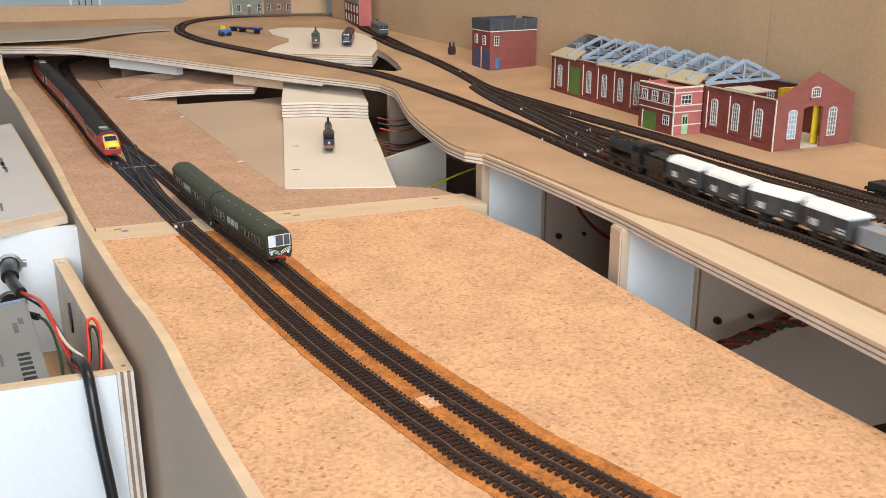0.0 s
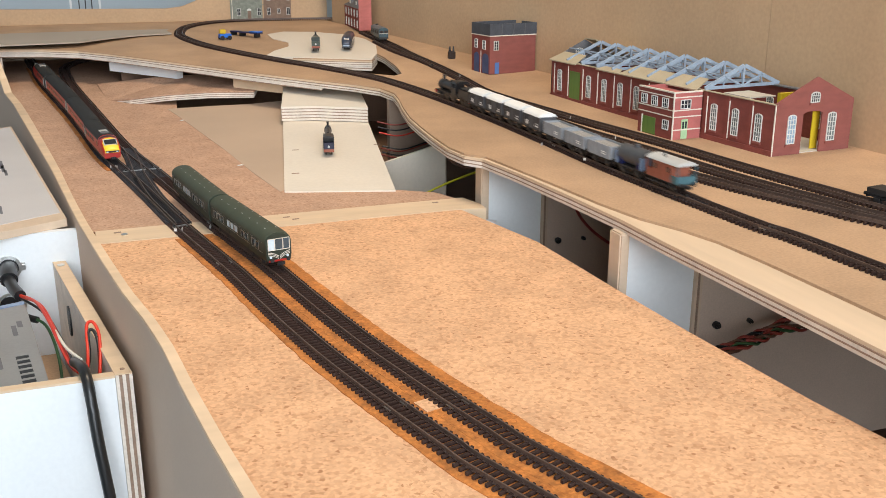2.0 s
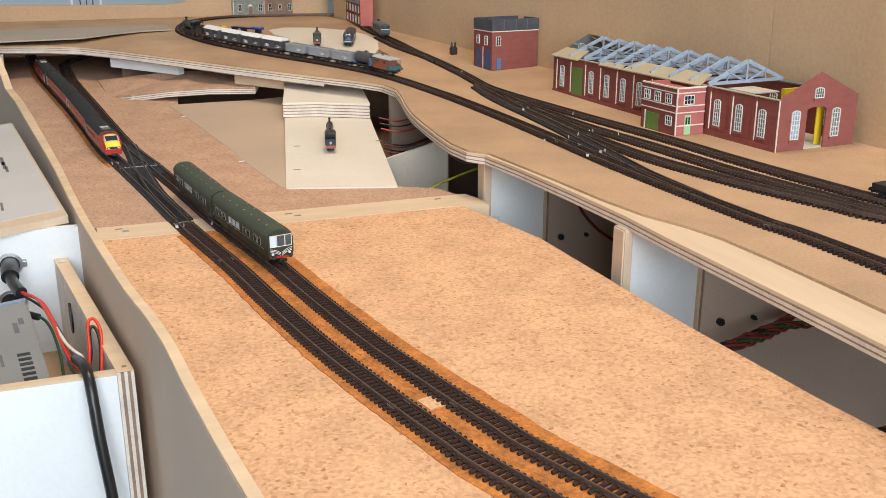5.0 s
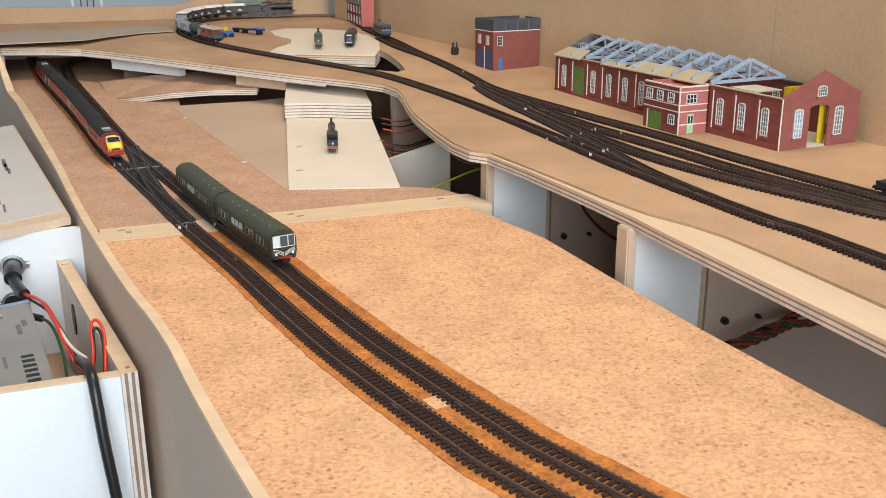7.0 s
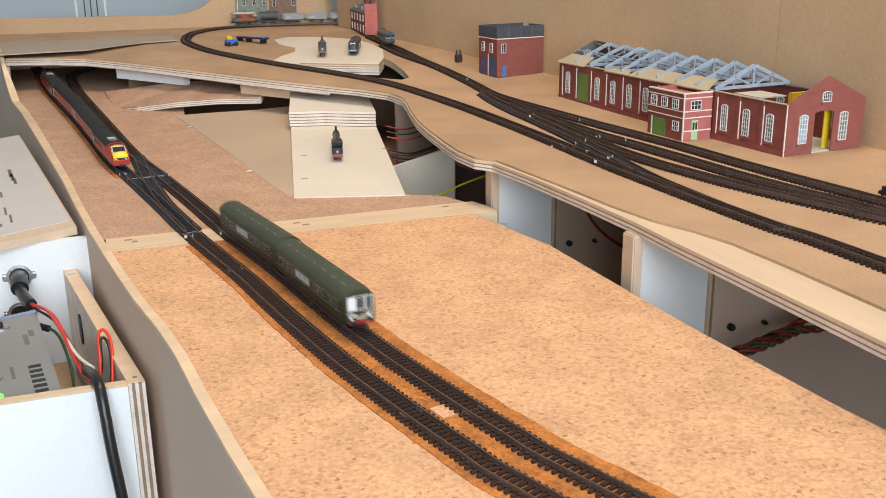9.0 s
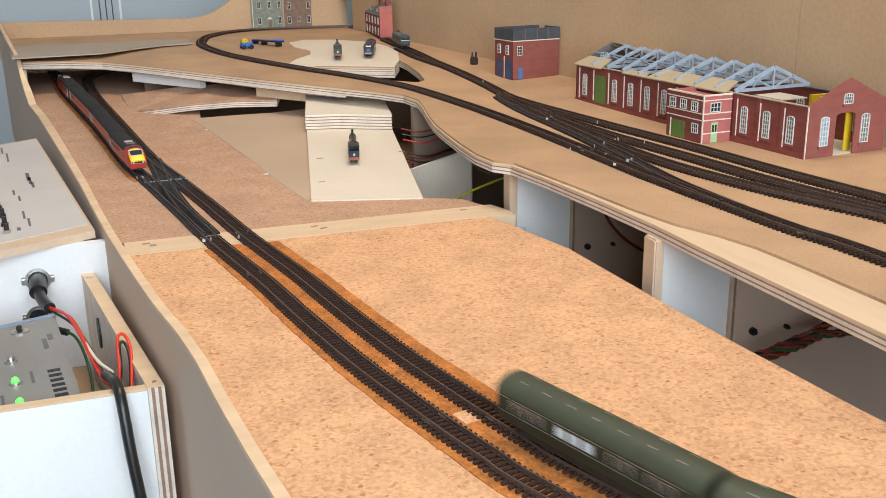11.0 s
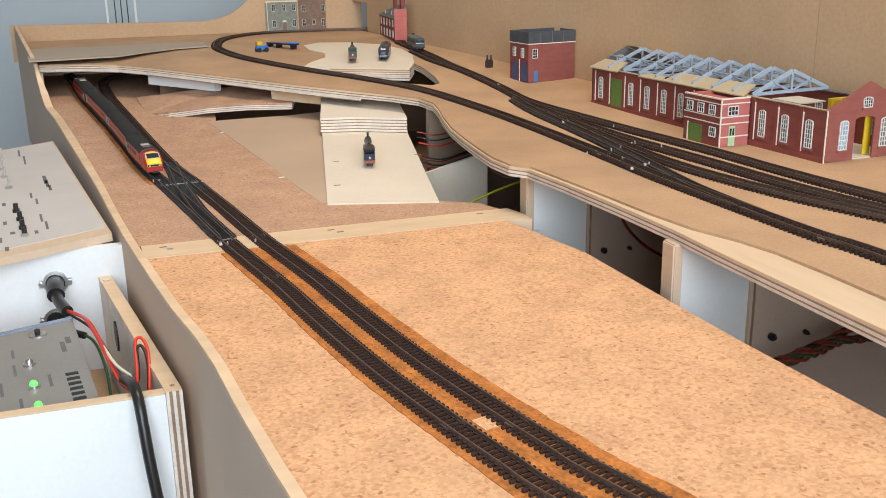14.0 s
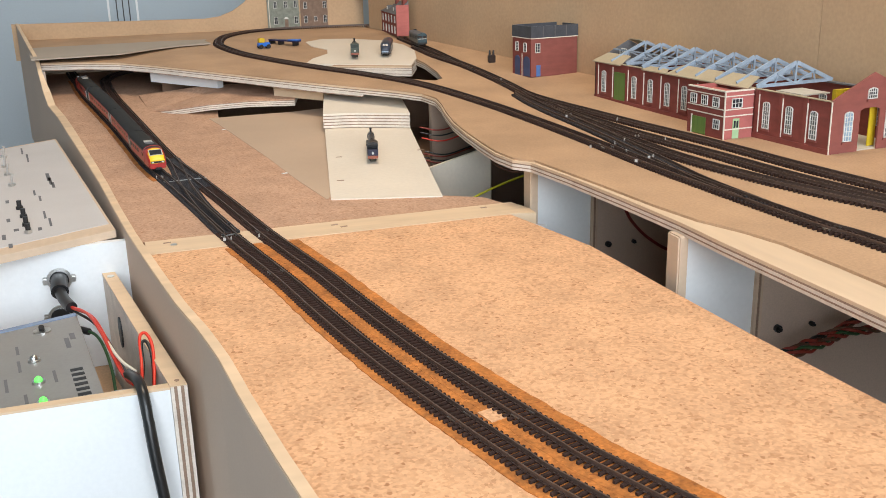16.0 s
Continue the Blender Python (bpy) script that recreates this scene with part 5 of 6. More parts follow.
def mineral_wagon():
    ob = thing("mineral_wagon", "pale grey steel open mineral wagon, loaded", "model wagon", group="goods train open wagons")
    half, hw = 0.0180, 0.0080
    bm = B()
    t = 0.0006
    box(bm, -half, half, -hw, -hw + t, 0.0070, 0.0172)
    box(bm, -half, half, hw - t, hw, 0.0070, 0.0172)
    box(bm, -half, -half + t, -hw + t, hw - t, 0.0070, 0.0172)
    box(bm, half - t, half, -hw + t, hw - t, 0.0070, 0.0172)
    box(bm, -half + t, half - t, -hw + t, hw - t, 0.0070, 0.0076)
    part("body", bm, MINERAL, ob)
    bm = B()
    box(bm, -half + t, half - t, -hw + t, hw - t, 0.0076, 0.0155)
    part("load", bm, mat("grey_stone_load", (0.30, 0.29, 0.27), 0.9, var=0.35, scale=500, bump=0.6) if not bpy.data.materials.get("grey_stone_load") else bpy.data.materials["grey_stone_load"], ob, "grey stone load")
    for s in (-1, 1):
        y0, y1 = (hw, hw + 0.0004) if s > 0 else (-hw - 0.0004, -hw)
        for x in (-0.0122, -0.0045, 0.0045, 0.0122):
            bm = B()
            box(bm, x - 0.0005, x + 0.0005, y0, y1, 0.0070, 0.0172)
            part("rib", bm, MINERAL, ob)
        for z in (0.0098, 0.0114):
            bm = B()
            box(bm, -0.0110, -0.0055, y0, y1 * 1.0, z, z + 0.0007)
            part("lettering_bar", bm, VAN_ROOF, ob, "white bar in place of lettering")
    underframe_4w(ob, half)
    return ob


def tank_wagon():
    ob = thing("tank_wagon", "dark tank wagon on a blue-grey underframe", "model wagon")
    half = 0.0185
    bm = B()
    rod(bm, (-half + 0.0012, 0, 0.0145), (half - 0.0012, 0, 0.0145), 0.0072, seg=24)
    part("barrel", bm, VAN_GREY, ob, smooth_angle=40)
    bm = B()
    rod(bm, (0, 0, 0.0205), (0, 0, 0.0236), 0.0026, seg=14)
    part("filler_dome", bm, VAN_GREY, ob)
    for x in (-0.012, 0.012):
        bm = B()
        box(bm, x - 0.001, x + 0.001, -0.0070, 0.0070, 0.0070, 0.0125)
        part("saddle", bm, NAVY, ob)
    for s in (-1, 1):
        bm = B()
        box(bm, s * (half - 0.0016) - 0.0006, s * (half - 0.0016) + 0.0006, -0.0078, 0.0078, 0.0070, 0.0165)
        part("end_frame", bm, mat("blue_grey_steel", (0.14, 0.20, 0.30), 0.5) if not bpy.data.materials.get("blue_grey_steel") else bpy.data.materials["blue_grey_steel"], ob, "blue-grey end frame")
    underframe_4w(ob, half)
    return ob


def brake_van():
    ob = thing("brake_van", "red-brown brake van with a grey roof and verandas", "model wagon")
    half, hw = 0.0190, 0.0080
    bm = B()
    box(bm, -half + 0.007, half - 0.007, -hw, hw, 0.0070, 0.0200)
    part("cabin", bm, BAUXITE, ob)
    for s in (-1, 1):
        bm = B()
        x0, x1 = sorted((s * (half - 0.007), s * half))
        box(bm, x0, x1, -hw, -hw + 0.0006, 0.0070, 0.0125)
        box(bm, x0, x1, hw - 0.0006, hw, 0.0070, 0.0125)
        box(bm, s * half - 0.0004, s * half + 0.0004, -hw, hw, 0.0070, 0.0125)
        for y in (-hw + 0.0004, hw - 0.0004):
            box(bm, s * half - 0.0004, s * half + 0.0004, y - 0.0004, y + 0.0004, 0.0125, 0.0200)
        part("veranda", bm, BAUXITE if s > 0 else VAN_TEAL, ob, "" if s > 0 else "blue-green rear veranda")
    bm = B()
    arc = [(hw * 1.07 * math.cos(a), 0.0198 + 0.0030 * math.sin(a)) for a in np.linspace(0, math.pi, 11)]
    loft(bm, [[(x, y, z) for y, z in arc] for x in (-half - 0.0006, half + 0.0006)])
    part("roof", bm, ROOF_GREY, ob, "grey arched roof", smooth_angle=40)
    bm = B()
    rod(bm, (0.004, 0.003, 0.0215), (0.004, 0.003, 0.0260), 0.0008, seg=10)
    part("stove_pipe", bm, FRAME_BLACK, ob)
    for s in (-1, 1):
        y0, y1 = (hw, hw + 0.0005) if s > 0 else (-hw - 0.0005, -hw)
        bm = B()
        box(bm, -half, half, y0, y1 * 1.05, 0.0040, 0.0046)
        part("footboard", bm, FRAME_BLACK, ob)
        bm = B()
        box(bm, -0.0030, 0.0030, y0, y1, 0.0080, 0.0185)
        part("ducket", bm, BAUXITE, ob)
        for x in (-0.0085, 0.0085):
            bm = B()
            box(bm, x - 0.0016, x + 0.0016, y0, y1 * 0.98, 0.0140, 0.0175)
            part("window", bm, GLASS_DARK, ob)
    underframe_4w(ob, half)
    return ob


def steam_loco(label, length=0.085, tender=True, body=None, accent=None):
    """Small steam locomotive, chimney towards +x, with its tender behind."""
    ob = thing("steam_locomotive", label, "model train")
    body = body or LOCO_BLACK
    half = length / 2
    back = -half + (0.030 if tender else 0.0)
    bm = B()
    rod(bm, (back + 0.014, 0, 0.0150), (half - 0.004, 0, 0.0150), 0.0056, 0.0050, seg=20)
    part("boiler", bm, body, ob, smooth_angle=40)
    bm = B()
    rod(bm, (half - 0.011, 0, 0.0150), (half - 0.003, 0, 0.0150), 0.0058, seg=20)
    rod(bm, (half - 0.0032, 0, 0.0150), (half - 0.0024, 0, 0.0150), 0.0042, seg=16)
    part("smokebox", bm, LOCO_BLACK, ob, smooth_angle=40)
    bm = B()
    rod(bm, (half - 0.0075, 0, 0.0195), (half - 0.0075, 0, 0.0250), 0.0016, seg=12)
    rod(bm, (half - 0.0075, 0, 0.0245), (half - 0.0075, 0, 0.0256), 0.0021, seg=12)
    part("chimney", bm, LOCO_BLACK, ob, smooth_angle=40)
    bm = B()
    bmesh.ops.create_uvsphere(bm, u_segments=12, v_segments=8, radius=0.0022, matrix=pose(back + 0.028, 0, 0.0205))
    part("dome", bm, body, ob, smooth_angle=60)
    bm = B()
    box(bm, back, half, -0.0078, 0.0078, 0.0085, 0.0094)
    box(bm, back + 0.003, half - 0.001, -0.0050, 0.0050, 0.0050, 0.0085)
    part("footplate", bm, LOCO_BLACK, ob)
    bm = B()
    box(bm, back + 0.012, back + 0.0135, -0.0080, 0.0080, 0.0094, 0.0215)
    box(bm, back + 0.002, back + 0.012, -0.0080, -0.0074, 0.0094, 0.0165)
    box(bm, back + 0.002, back + 0.012, 0.0074, 0.0080, 0.0094, 0.0165)
    for s in (-1, 1):
        box(bm, back + 0.002, back + 0.003, s * 0.0077 - 0.0003, s * 0.0077 + 0.0003, 0.0165, 0.0215)
    arc = [(0.0084 * math.cos(a), 0.0212 + 0.0028 * math.sin(a)) for a in np.linspace(0, math.pi, 9)]
    loft(bm, [[(x, y, z) for y, z in arc] for x in (back + 0.0005, back + 0.0150)])
    part("cab", bm, body, ob, smooth_angle=40)
    bm = B()
    box(bm, half - 0.0008, half + 0.0006, -0.0078, 0.0078, 0.0055, 0.0088)
    part("buffer_beam", bm, accent or RED, ob, "red buffer beam")
    buffers(ob, half, 1)
    for i in range(3):
        x = back + 0.012 + i * (half - back - 0.022) / 2
        wheelset(ob, x, 0.0050)
    for s in (-1, 1):
        bm = B()
        box(bm, back + 0.012, half - 0.010, s * 0.0058 - 0.0003, s * 0.0058 + 0.0003, 0.0040, 0.0048)
        rod(bm, (half - 0.012, s * 0.0066, 0.0062), (half - 0.004, s * 0.0066, 0.0062), 0.0018, seg=10)
        part("coupling_rod", bm, TYRE, ob)
    if not tender:
        bm = B()
        box(bm, back - 0.0005, back + 0.0035, -0.0076, 0.0076, 0.0088, 0.0160)
        part("bunker", bm, accent or body, ob)
        bm = B()
        box(bm, back - 0.0010, back + 0.0003, -0.0076, 0.0076, 0.0055, 0.0088)
        part("rear_beam", bm, BAUXITE, ob)
        bm = B()
        rod(bm, (back - 0.0012, 0, 0.0118), (back - 0.0004, 0, 0.0118), 0.0016, seg=14)
        part("lamp_iron", bm, ROOF_GREY, ob)
    if tender:
        bm = B()
        x0, x1 = -half, back - 0.002
        box(bm, x0, x1, -0.0078, 0.0078, 0.0075, 0.0088)
        box(bm, x0 + 0.001, x1 - 0.001, -0.0074, 0.0074, 0.0088, 0.0170)
        tn = part("tender", bm, body, ob)
        bm = B()
        bmesh.ops.create_grid(bm, x_segments=9, y_segments=6, size=0.5, matrix=Matrix.Translation(((x0 + x1) / 2, 0, 0.0170)) @ Matrix.Diagonal((x1 - x0 - 0.004, 0.0125, 1, 1)))
        for v in bm.verts:
            v.co.z += 0.0003 + random.random() * 0.0018
        part("coal", bm, COAL, tn)
        for i in range(3):
            wheelset(tn, x0 + 0.006 + i * (x1 - x0 - 0.012) / 2, 0.0034)
        bm = B()
        box(bm, x0 - 0.0004, x0, -0.0074, 0.0074, 0.0055, 0.0085)
        part("rear_beam", bm, accent or RED, tn)
        coupling(ob, -half, -1)
    return ob


def diesel(label, body, length=0.085):
    ob = thing("diesel_locomotive", label, "model train")
    half, hw = length / 2, 0.0088
    bm = B()
    loft(bm, [[(x, y * k, z) for y, z in hull(hw, 0.0195, 0.0045, 0.0062, 0.0006)] for x, k in ((-half, 0.93), (-half + 0.004, 1), (half - 0.004, 1), (half, 0.93))])
    part("body", bm, body, ob, smooth_angle=35)
    bm = B()
    arc = [(hw * 1.01 * math.cos(a), 0.0196 + 0.0047 * math.sin(a)) for a in np.linspace(0.2, math.pi - 0.2, 9)]
    arc += [(y * 0.9, z - 0.0006) for y, z in reversed(arc)]
    loft(bm, [[(x, y, z) for y, z in arc] for x in (-half + 0.003, half - 0.003)])
    part("roof", bm, SLATE, ob, smooth_angle=40)
    for s in (-1, 1):
        for y0, y1 in ((-0.0072, -0.0008), (0.0008, 0.0072)):
            bm = B()
            x = s * half
            box(bm, min(x, x + s * 0.0003), max(x, x + s * 0.0003), y0, y1, 0.0150, 0.0192)
            part("windscreen", bm, GLASS_DARK, ob)
        bm = B()
        box(bm, min(s * half, s * (half + 0.0004)), max(s * half, s * (half + 0.0004)), -0.0078, 0.0078, 0.0135, 0.0142)
        part("front_band", bm, CREAM, ob)
        bm = B()
        box(bm, s * half - 0.001, s * half + 0.001, -0.0080, 0.0080, 0.0050, 0.0078)
        part("buffer_beam", bm, FRAME_BLACK, ob)
        buffers(ob, s * half, s)
        for k in range(4):
            x = -0.028 + k * 0.0185
            bm = B()
            y = s * hw
            box(bm, x - 0.004, x + 0.004, min(y, y + s * 0.0003), max(y, y + s * 0.0003), 0.0130, 0.0178)
            part("side_grille", bm, FRAME_BLACK, ob)
        bogie(ob, s * (half - 0.021))
    bm = B()
    box(bm, -0.014, 0.014, -0.0065, 0.0065, 0.0022, 0.0062)
    part("fuel_tank", bm, FRAME_BLACK, ob)
    bm = B()
    box(bm, half - 0.022, half - 0.016, -0.0022, 0.0022, 0.0236, 0.0262)
    part("roof_box", bm, FRAME_BLACK, ob)
    return ob


def streamliner(label):
    """Streamlined engine with a pale wedge front towards -x."""
    ob = thing("streamlined_unit", label, "model train")
    half, hw = 0.052, 0.0088
    sec = hull(hw, 0.0170, 0.0055, 0.0045, 0.0006)
    bm = B()
    loft(bm, [[(x, y * wy, 0.0045 + (z - 0.0045) * hz) for y, z in sec] for x, wy, hz in ((-half, 0.60, 0.42), (-half + 0.002, 0.74, 0.55), (-half + 0.009, 0.92, 0.82), (-half + 0.018, 1, 1), (half - 0.003, 1, 1), (half, 0.92, 0.9))])
    part("body", bm, mat("dark_blue_grey_paint", (0.035, 0.045, 0.07), 0.3), ob, smooth_angle=45)
    bm = B()
    for a, b in (((-half + 0.0005, -0.0052, 0.0070), (-half + 0.0085, -0.0028, 0.0190)), ((-half + 0.0005, 0.0052, 0.0070), (-half + 0.0085, 0.0028, 0.0190)), ((-half, -0.0052, 0.0070), (-half, 0.0052, 0.0070))):
        rod(bm, a, b, 0.0007, seg=6)
    part("front_stripe", bm, mat("silver_blue_stripe", (0.45, 0.58, 0.72), 0.3), ob, "pale blue front stripe")
    bm = B()
    box(bm, -0.0004, 0.0004, -0.0040, 0.0040, -0.0018, 0.0018, pose(-half + 0.0060, 0, 0.0165, 0, 35, 0))
    part("windscreen", bm, GLASS_DARK, ob)
    for s in (-1, 1):
        bm = B()
        y0, y1 = (hw, hw + 0.0003) if s > 0 else (-hw - 0.0003, -hw)
        box(bm, -half + 0.020, half - 0.004, y0, y1, 0.0125, 0.0150)
        part("window_band", bm, GLASS_DARK, ob)
        bogie(ob, s * 0.028)
    return ob


def on_line(path, s):
    """The pose of a vehicle whose middle stands at s, upright on the rails."""
    x, y, z, a, up = at(path, s)
    return pose(x, y, z + 0.0044, 0, -up, a)


DMU_FRONT, DMU_REAR, GOODS = None, None, []


def trains():
    global DMU_FRONT, DMU_REAR
    # standing express in the tunnel mouth; the lower paths run towards the viewer
    pc = power_car("red and charcoal power car with a yellow nose, standing")
    pc.matrix_basis = on_line(LINE_L, HST_FRONT - 0.060)
    s = HST_FRONT - 0.120 - 0.004
    first = coach("charcoal express coach with a red side band")
    tagged(first, group="standing express coaches")
    first.matrix_basis = on_line(LINE_L, s - 0.0775)
    copy_thing(first, on_line(LINE_L, s - 0.0775 - 0.159))
    tail = copy_thing(pc, on_line(LINE_L, s - 2 * 0.159 - 0.060) @ pose(0, 0, 0, 0, 0, 180))
    tagged(tail, "red and charcoal power car at the express's tunnel end")
    DMU_FRONT = rail_car("railcar", "dark green railcar with cream whiskers on its rounded cab", True)
    DMU_REAR = rail_car("railcar_trailer", "dark green trailer coach coupled behind the railcar", False)
    van = goods_van()
    GOODS.append((steam_loco("black steam locomotive hauling the goods train"), 0.0))
    loads = [van] + [copy_thing(van, Matrix()) for _ in range(3)]
    w = mineral_wagon()
    loads += [w] + [copy_thing(w, Matrix()) for _ in range(2)]
    loads += [tank_wagon(), brake_van()]
    GOODS.extend((o, 0.0) for o in loads)
    # engines standing about
    a = steam_loco("black tank locomotive with blue bunker standing on the ply ramp", 0.078, False, LOCO_BLACK, mat("deep_navy", (0.012, 0.013, 0.035), 0.6))
    a.matrix_basis = pose(0.2440, 0.281, 0.0012, 0, 0, 77) @ Matrix.Diagonal((1.1, 0.70, 0.92, 1))
    a["standing"] = 1
    b = steam_loco("dark steam locomotive standing on the ply plateau", 0.085, False, mat("dark_green_boiler", (0.03, 0.045, 0.03), 0.35))
    b.matrix_basis = pose(0.373, 0.893, TOP + 0.0012, 0, 0, 77) @ Matrix.Diagonal((1, 0.85, 1, 1))
    b["standing"] = 1
    c = streamliner("streamlined unit with a pale blue wedge front on the ply plateau")
    c.matrix_basis = pose(0.432, 0.905, TOP + 0.0012, 0, 0, 72)
    c["standing"] = 1
    d = diesel("teal diesel locomotive standing on the far siding", TEAL)
    d.matrix_basis = pose(0.512, 0.985, TOP + 0.004, 0, 0, 84)
    d["standing"] = 1
    # dark wagon at the end of the yard
    k = thing("dark_wagon", "small dark flat wagon on the yard track", "model wagon")
    bm = B()
    box(bm, -0.017, 0.017, -0.0075, 0.0075, 0.0075, 0.0120)
    part("body", bm, FRAME_BLACK, k)
    underframe_4w(k, 0.017)
    k.matrix_basis = pose(0.5168, -0.2420, TOP, 0, 0, 97)
    # small toys on the loop
    tr = thing("toy_tractor", "small yellow and blue plastic tractor inside the loop", "model vehicle", pose(0.252, 1.115, TOP, 0, 0, 10))
    bm = B()
    box(bm, -0.010, 0.012, -0.006, 0.006, 0.004, 0.011)
    bmesh.ops.bevel(bm, geom=bm.edges[:], offset=0.001, segments=2, affect="EDGES")
    part("body", bm, BRIGHT_BLUE, tr, "bright blue body")
    bm = B()
    box(bm, -0.009, 0.002, -0.006, 0.006, 0.011, 0.019)
    bmesh.ops.bevel(bm, geom=bm.edges[:], offset=0.0015, segments=2, affect="EDGES")
    part("cab", bm, YELLOW, tr, "yellow cab")
    for x in (-0.006, 0.008):
        for y in (-0.0065, 0.0065):
            bm = B()
            rod(bm, (x, y - 0.0015, 0.004), (x, y + 0.0015, 0.004), 0.004, seg=12)
            part("wheel", bm, BLACK, tr)
    fl = thing("flat_trailer", "dark blue flat trailer with stub legs inside the loop", "model vehicle", pose(0.300, 1.165, TOP, 0, 0, -58) @ Matrix.Scale(0.85, 4))
    bm = B()
    box(bm, -0.046, 0.046, -0.008, 0.008, 0.0085, 0.0115)
    part("deck", bm, NAVY, fl)
    for x in (-0.042, -0.012, 0.036):
        bm = B()
        box(bm, x - 0.003, x + 0.003, -0.007, 0.007, 0, 0.0085)
        part("leg", bm, BLACK, fl)
    bm = B()
    box(bm, 0.020, 0.046, -0.008, 0.008, 0.0115, 0.0135)
    part("end_block", bm, BRIGHT_BLUE, fl)
    # little dark fitting beside the yard
    f = thing("lineside_fitting", "small black two-pronged fitting standing by the yard", "model fitting", pose(0.541, 0.690, TOP))
    bm = B()
    box(bm, -0.0055, 0.0055, -0.004, 0.004, 0, 0.012)
    bmesh.ops.bevel(bm, geom=bm.edges[:], offset=0.0012, segments=2, affect="EDGES")
    part("base", bm, mat("dark_brown_plastic", (0.03, 0.018, 0.014), 0.5), f)
    for x in (-0.003, 0.003):
        bm = B()
        rod(bm, (x, 0, 0.012), (x, 0, 0.019), 0.0018, 0.0012, 8)
        part("prong", bm, BLACK, f)


HST_FRONT = 0.806


def motions():
    """The railcar sets off past eight seconds; the goods train runs round the loop all along."""
    dmu = [(0, 1.199), (8.05, 1.199), (8.2, 1.203), (8.4, 1.217), (8.5, 1.229), (8.7, 1.260), (9.0, 1.316), (9.2, 1.353), (9.7, 1.445), (10.5, 1.590), (11.3, 1.733), (11.6, 1.787), (12.0, 1.860), (13.5, 2.10), (16.0, 2.10)]
    for ob, back in ((DMU_FRONT, 0.0575), (DMU_REAR, 0.0575 + 0.119)):
        rows = []
        for t, s in dmu:
            rows.append((t, on_line(LINE_R, s - back)))
        walk(ob, rows)
    joint = [(0, 0.5885), (0.5, 0.6875), (1.0, 0.785), (1.5, 0.868), (2.0, 0.963), (2.5, 1.062), (3.0, 1.170), (3.5, 1.268), (4.0, 1.365), (4.75, 1.510), (5.5, 1.655), (6.0, 1.752), (6.5, 1.847), (7.0, 1.927), (7.5, 2.006), (8.0, 2.092), (8.5, 2.192), (9.0, 2.288),
             (9.5, 2.385), (10.0, 2.480), (10.75, 2.62), (11.5, 2.74), (12.5, 2.86), (16.0, 2.86)]
    half = (0.0185,) * 4 + (0.0180,) * 3 + (0.0185, 0.0190)
    dist, s = [0.046], 0.0
    for h in half:
        dist.append(-(s + h))
        s += 2 * h + 0.007
    for (ob, _), d in zip(GOODS, dist):
        rows = []
        for t, q in joint:
            rows.append((t, on_line(LINE_FRONT, q + d)))
        walk(ob, rows)


# ---- control box beside the layout ----
SILVER = mat("brushed_grey_case", (0.30, 0.295, 0.28), 0.4, metal=0.3, var=0.08, scale=20, fine=500)
PAPER = mat("white_paper_sheet", (0.54, 0.52, 0.51), 0.7, var=0.05, scale=15)
INK = mat("grey_ink", (0.14, 0.14, 0.15), 0.7)
WIRE_RED = mat("red_wire", (0.62, 0.035, 0.015), 0.4)
WIRE_BLACK = mat("black_wire", (0.012, 0.012, 0.012), 0.35)
WIRE_YELLOW = mat("yellow_green_wire", (0.55, 0.52, 0.03), 0.4)
WIRE_GREEN = mat("green_wire", (0.03, 0.09, 0.03), 0.4)
LED_GREEN = mat("green_lamp", (0.1, 0.7, 0.1), 0.3, glow=(0.15, 1.0, 0.12, 1.1))


def cable(name, points, r, material, label, group=""):
    bm = B()
    tube(bm, points, r, 8, 8)
    return solid(name, bm, material, label, "cable", smooth_angle=60, group=group)


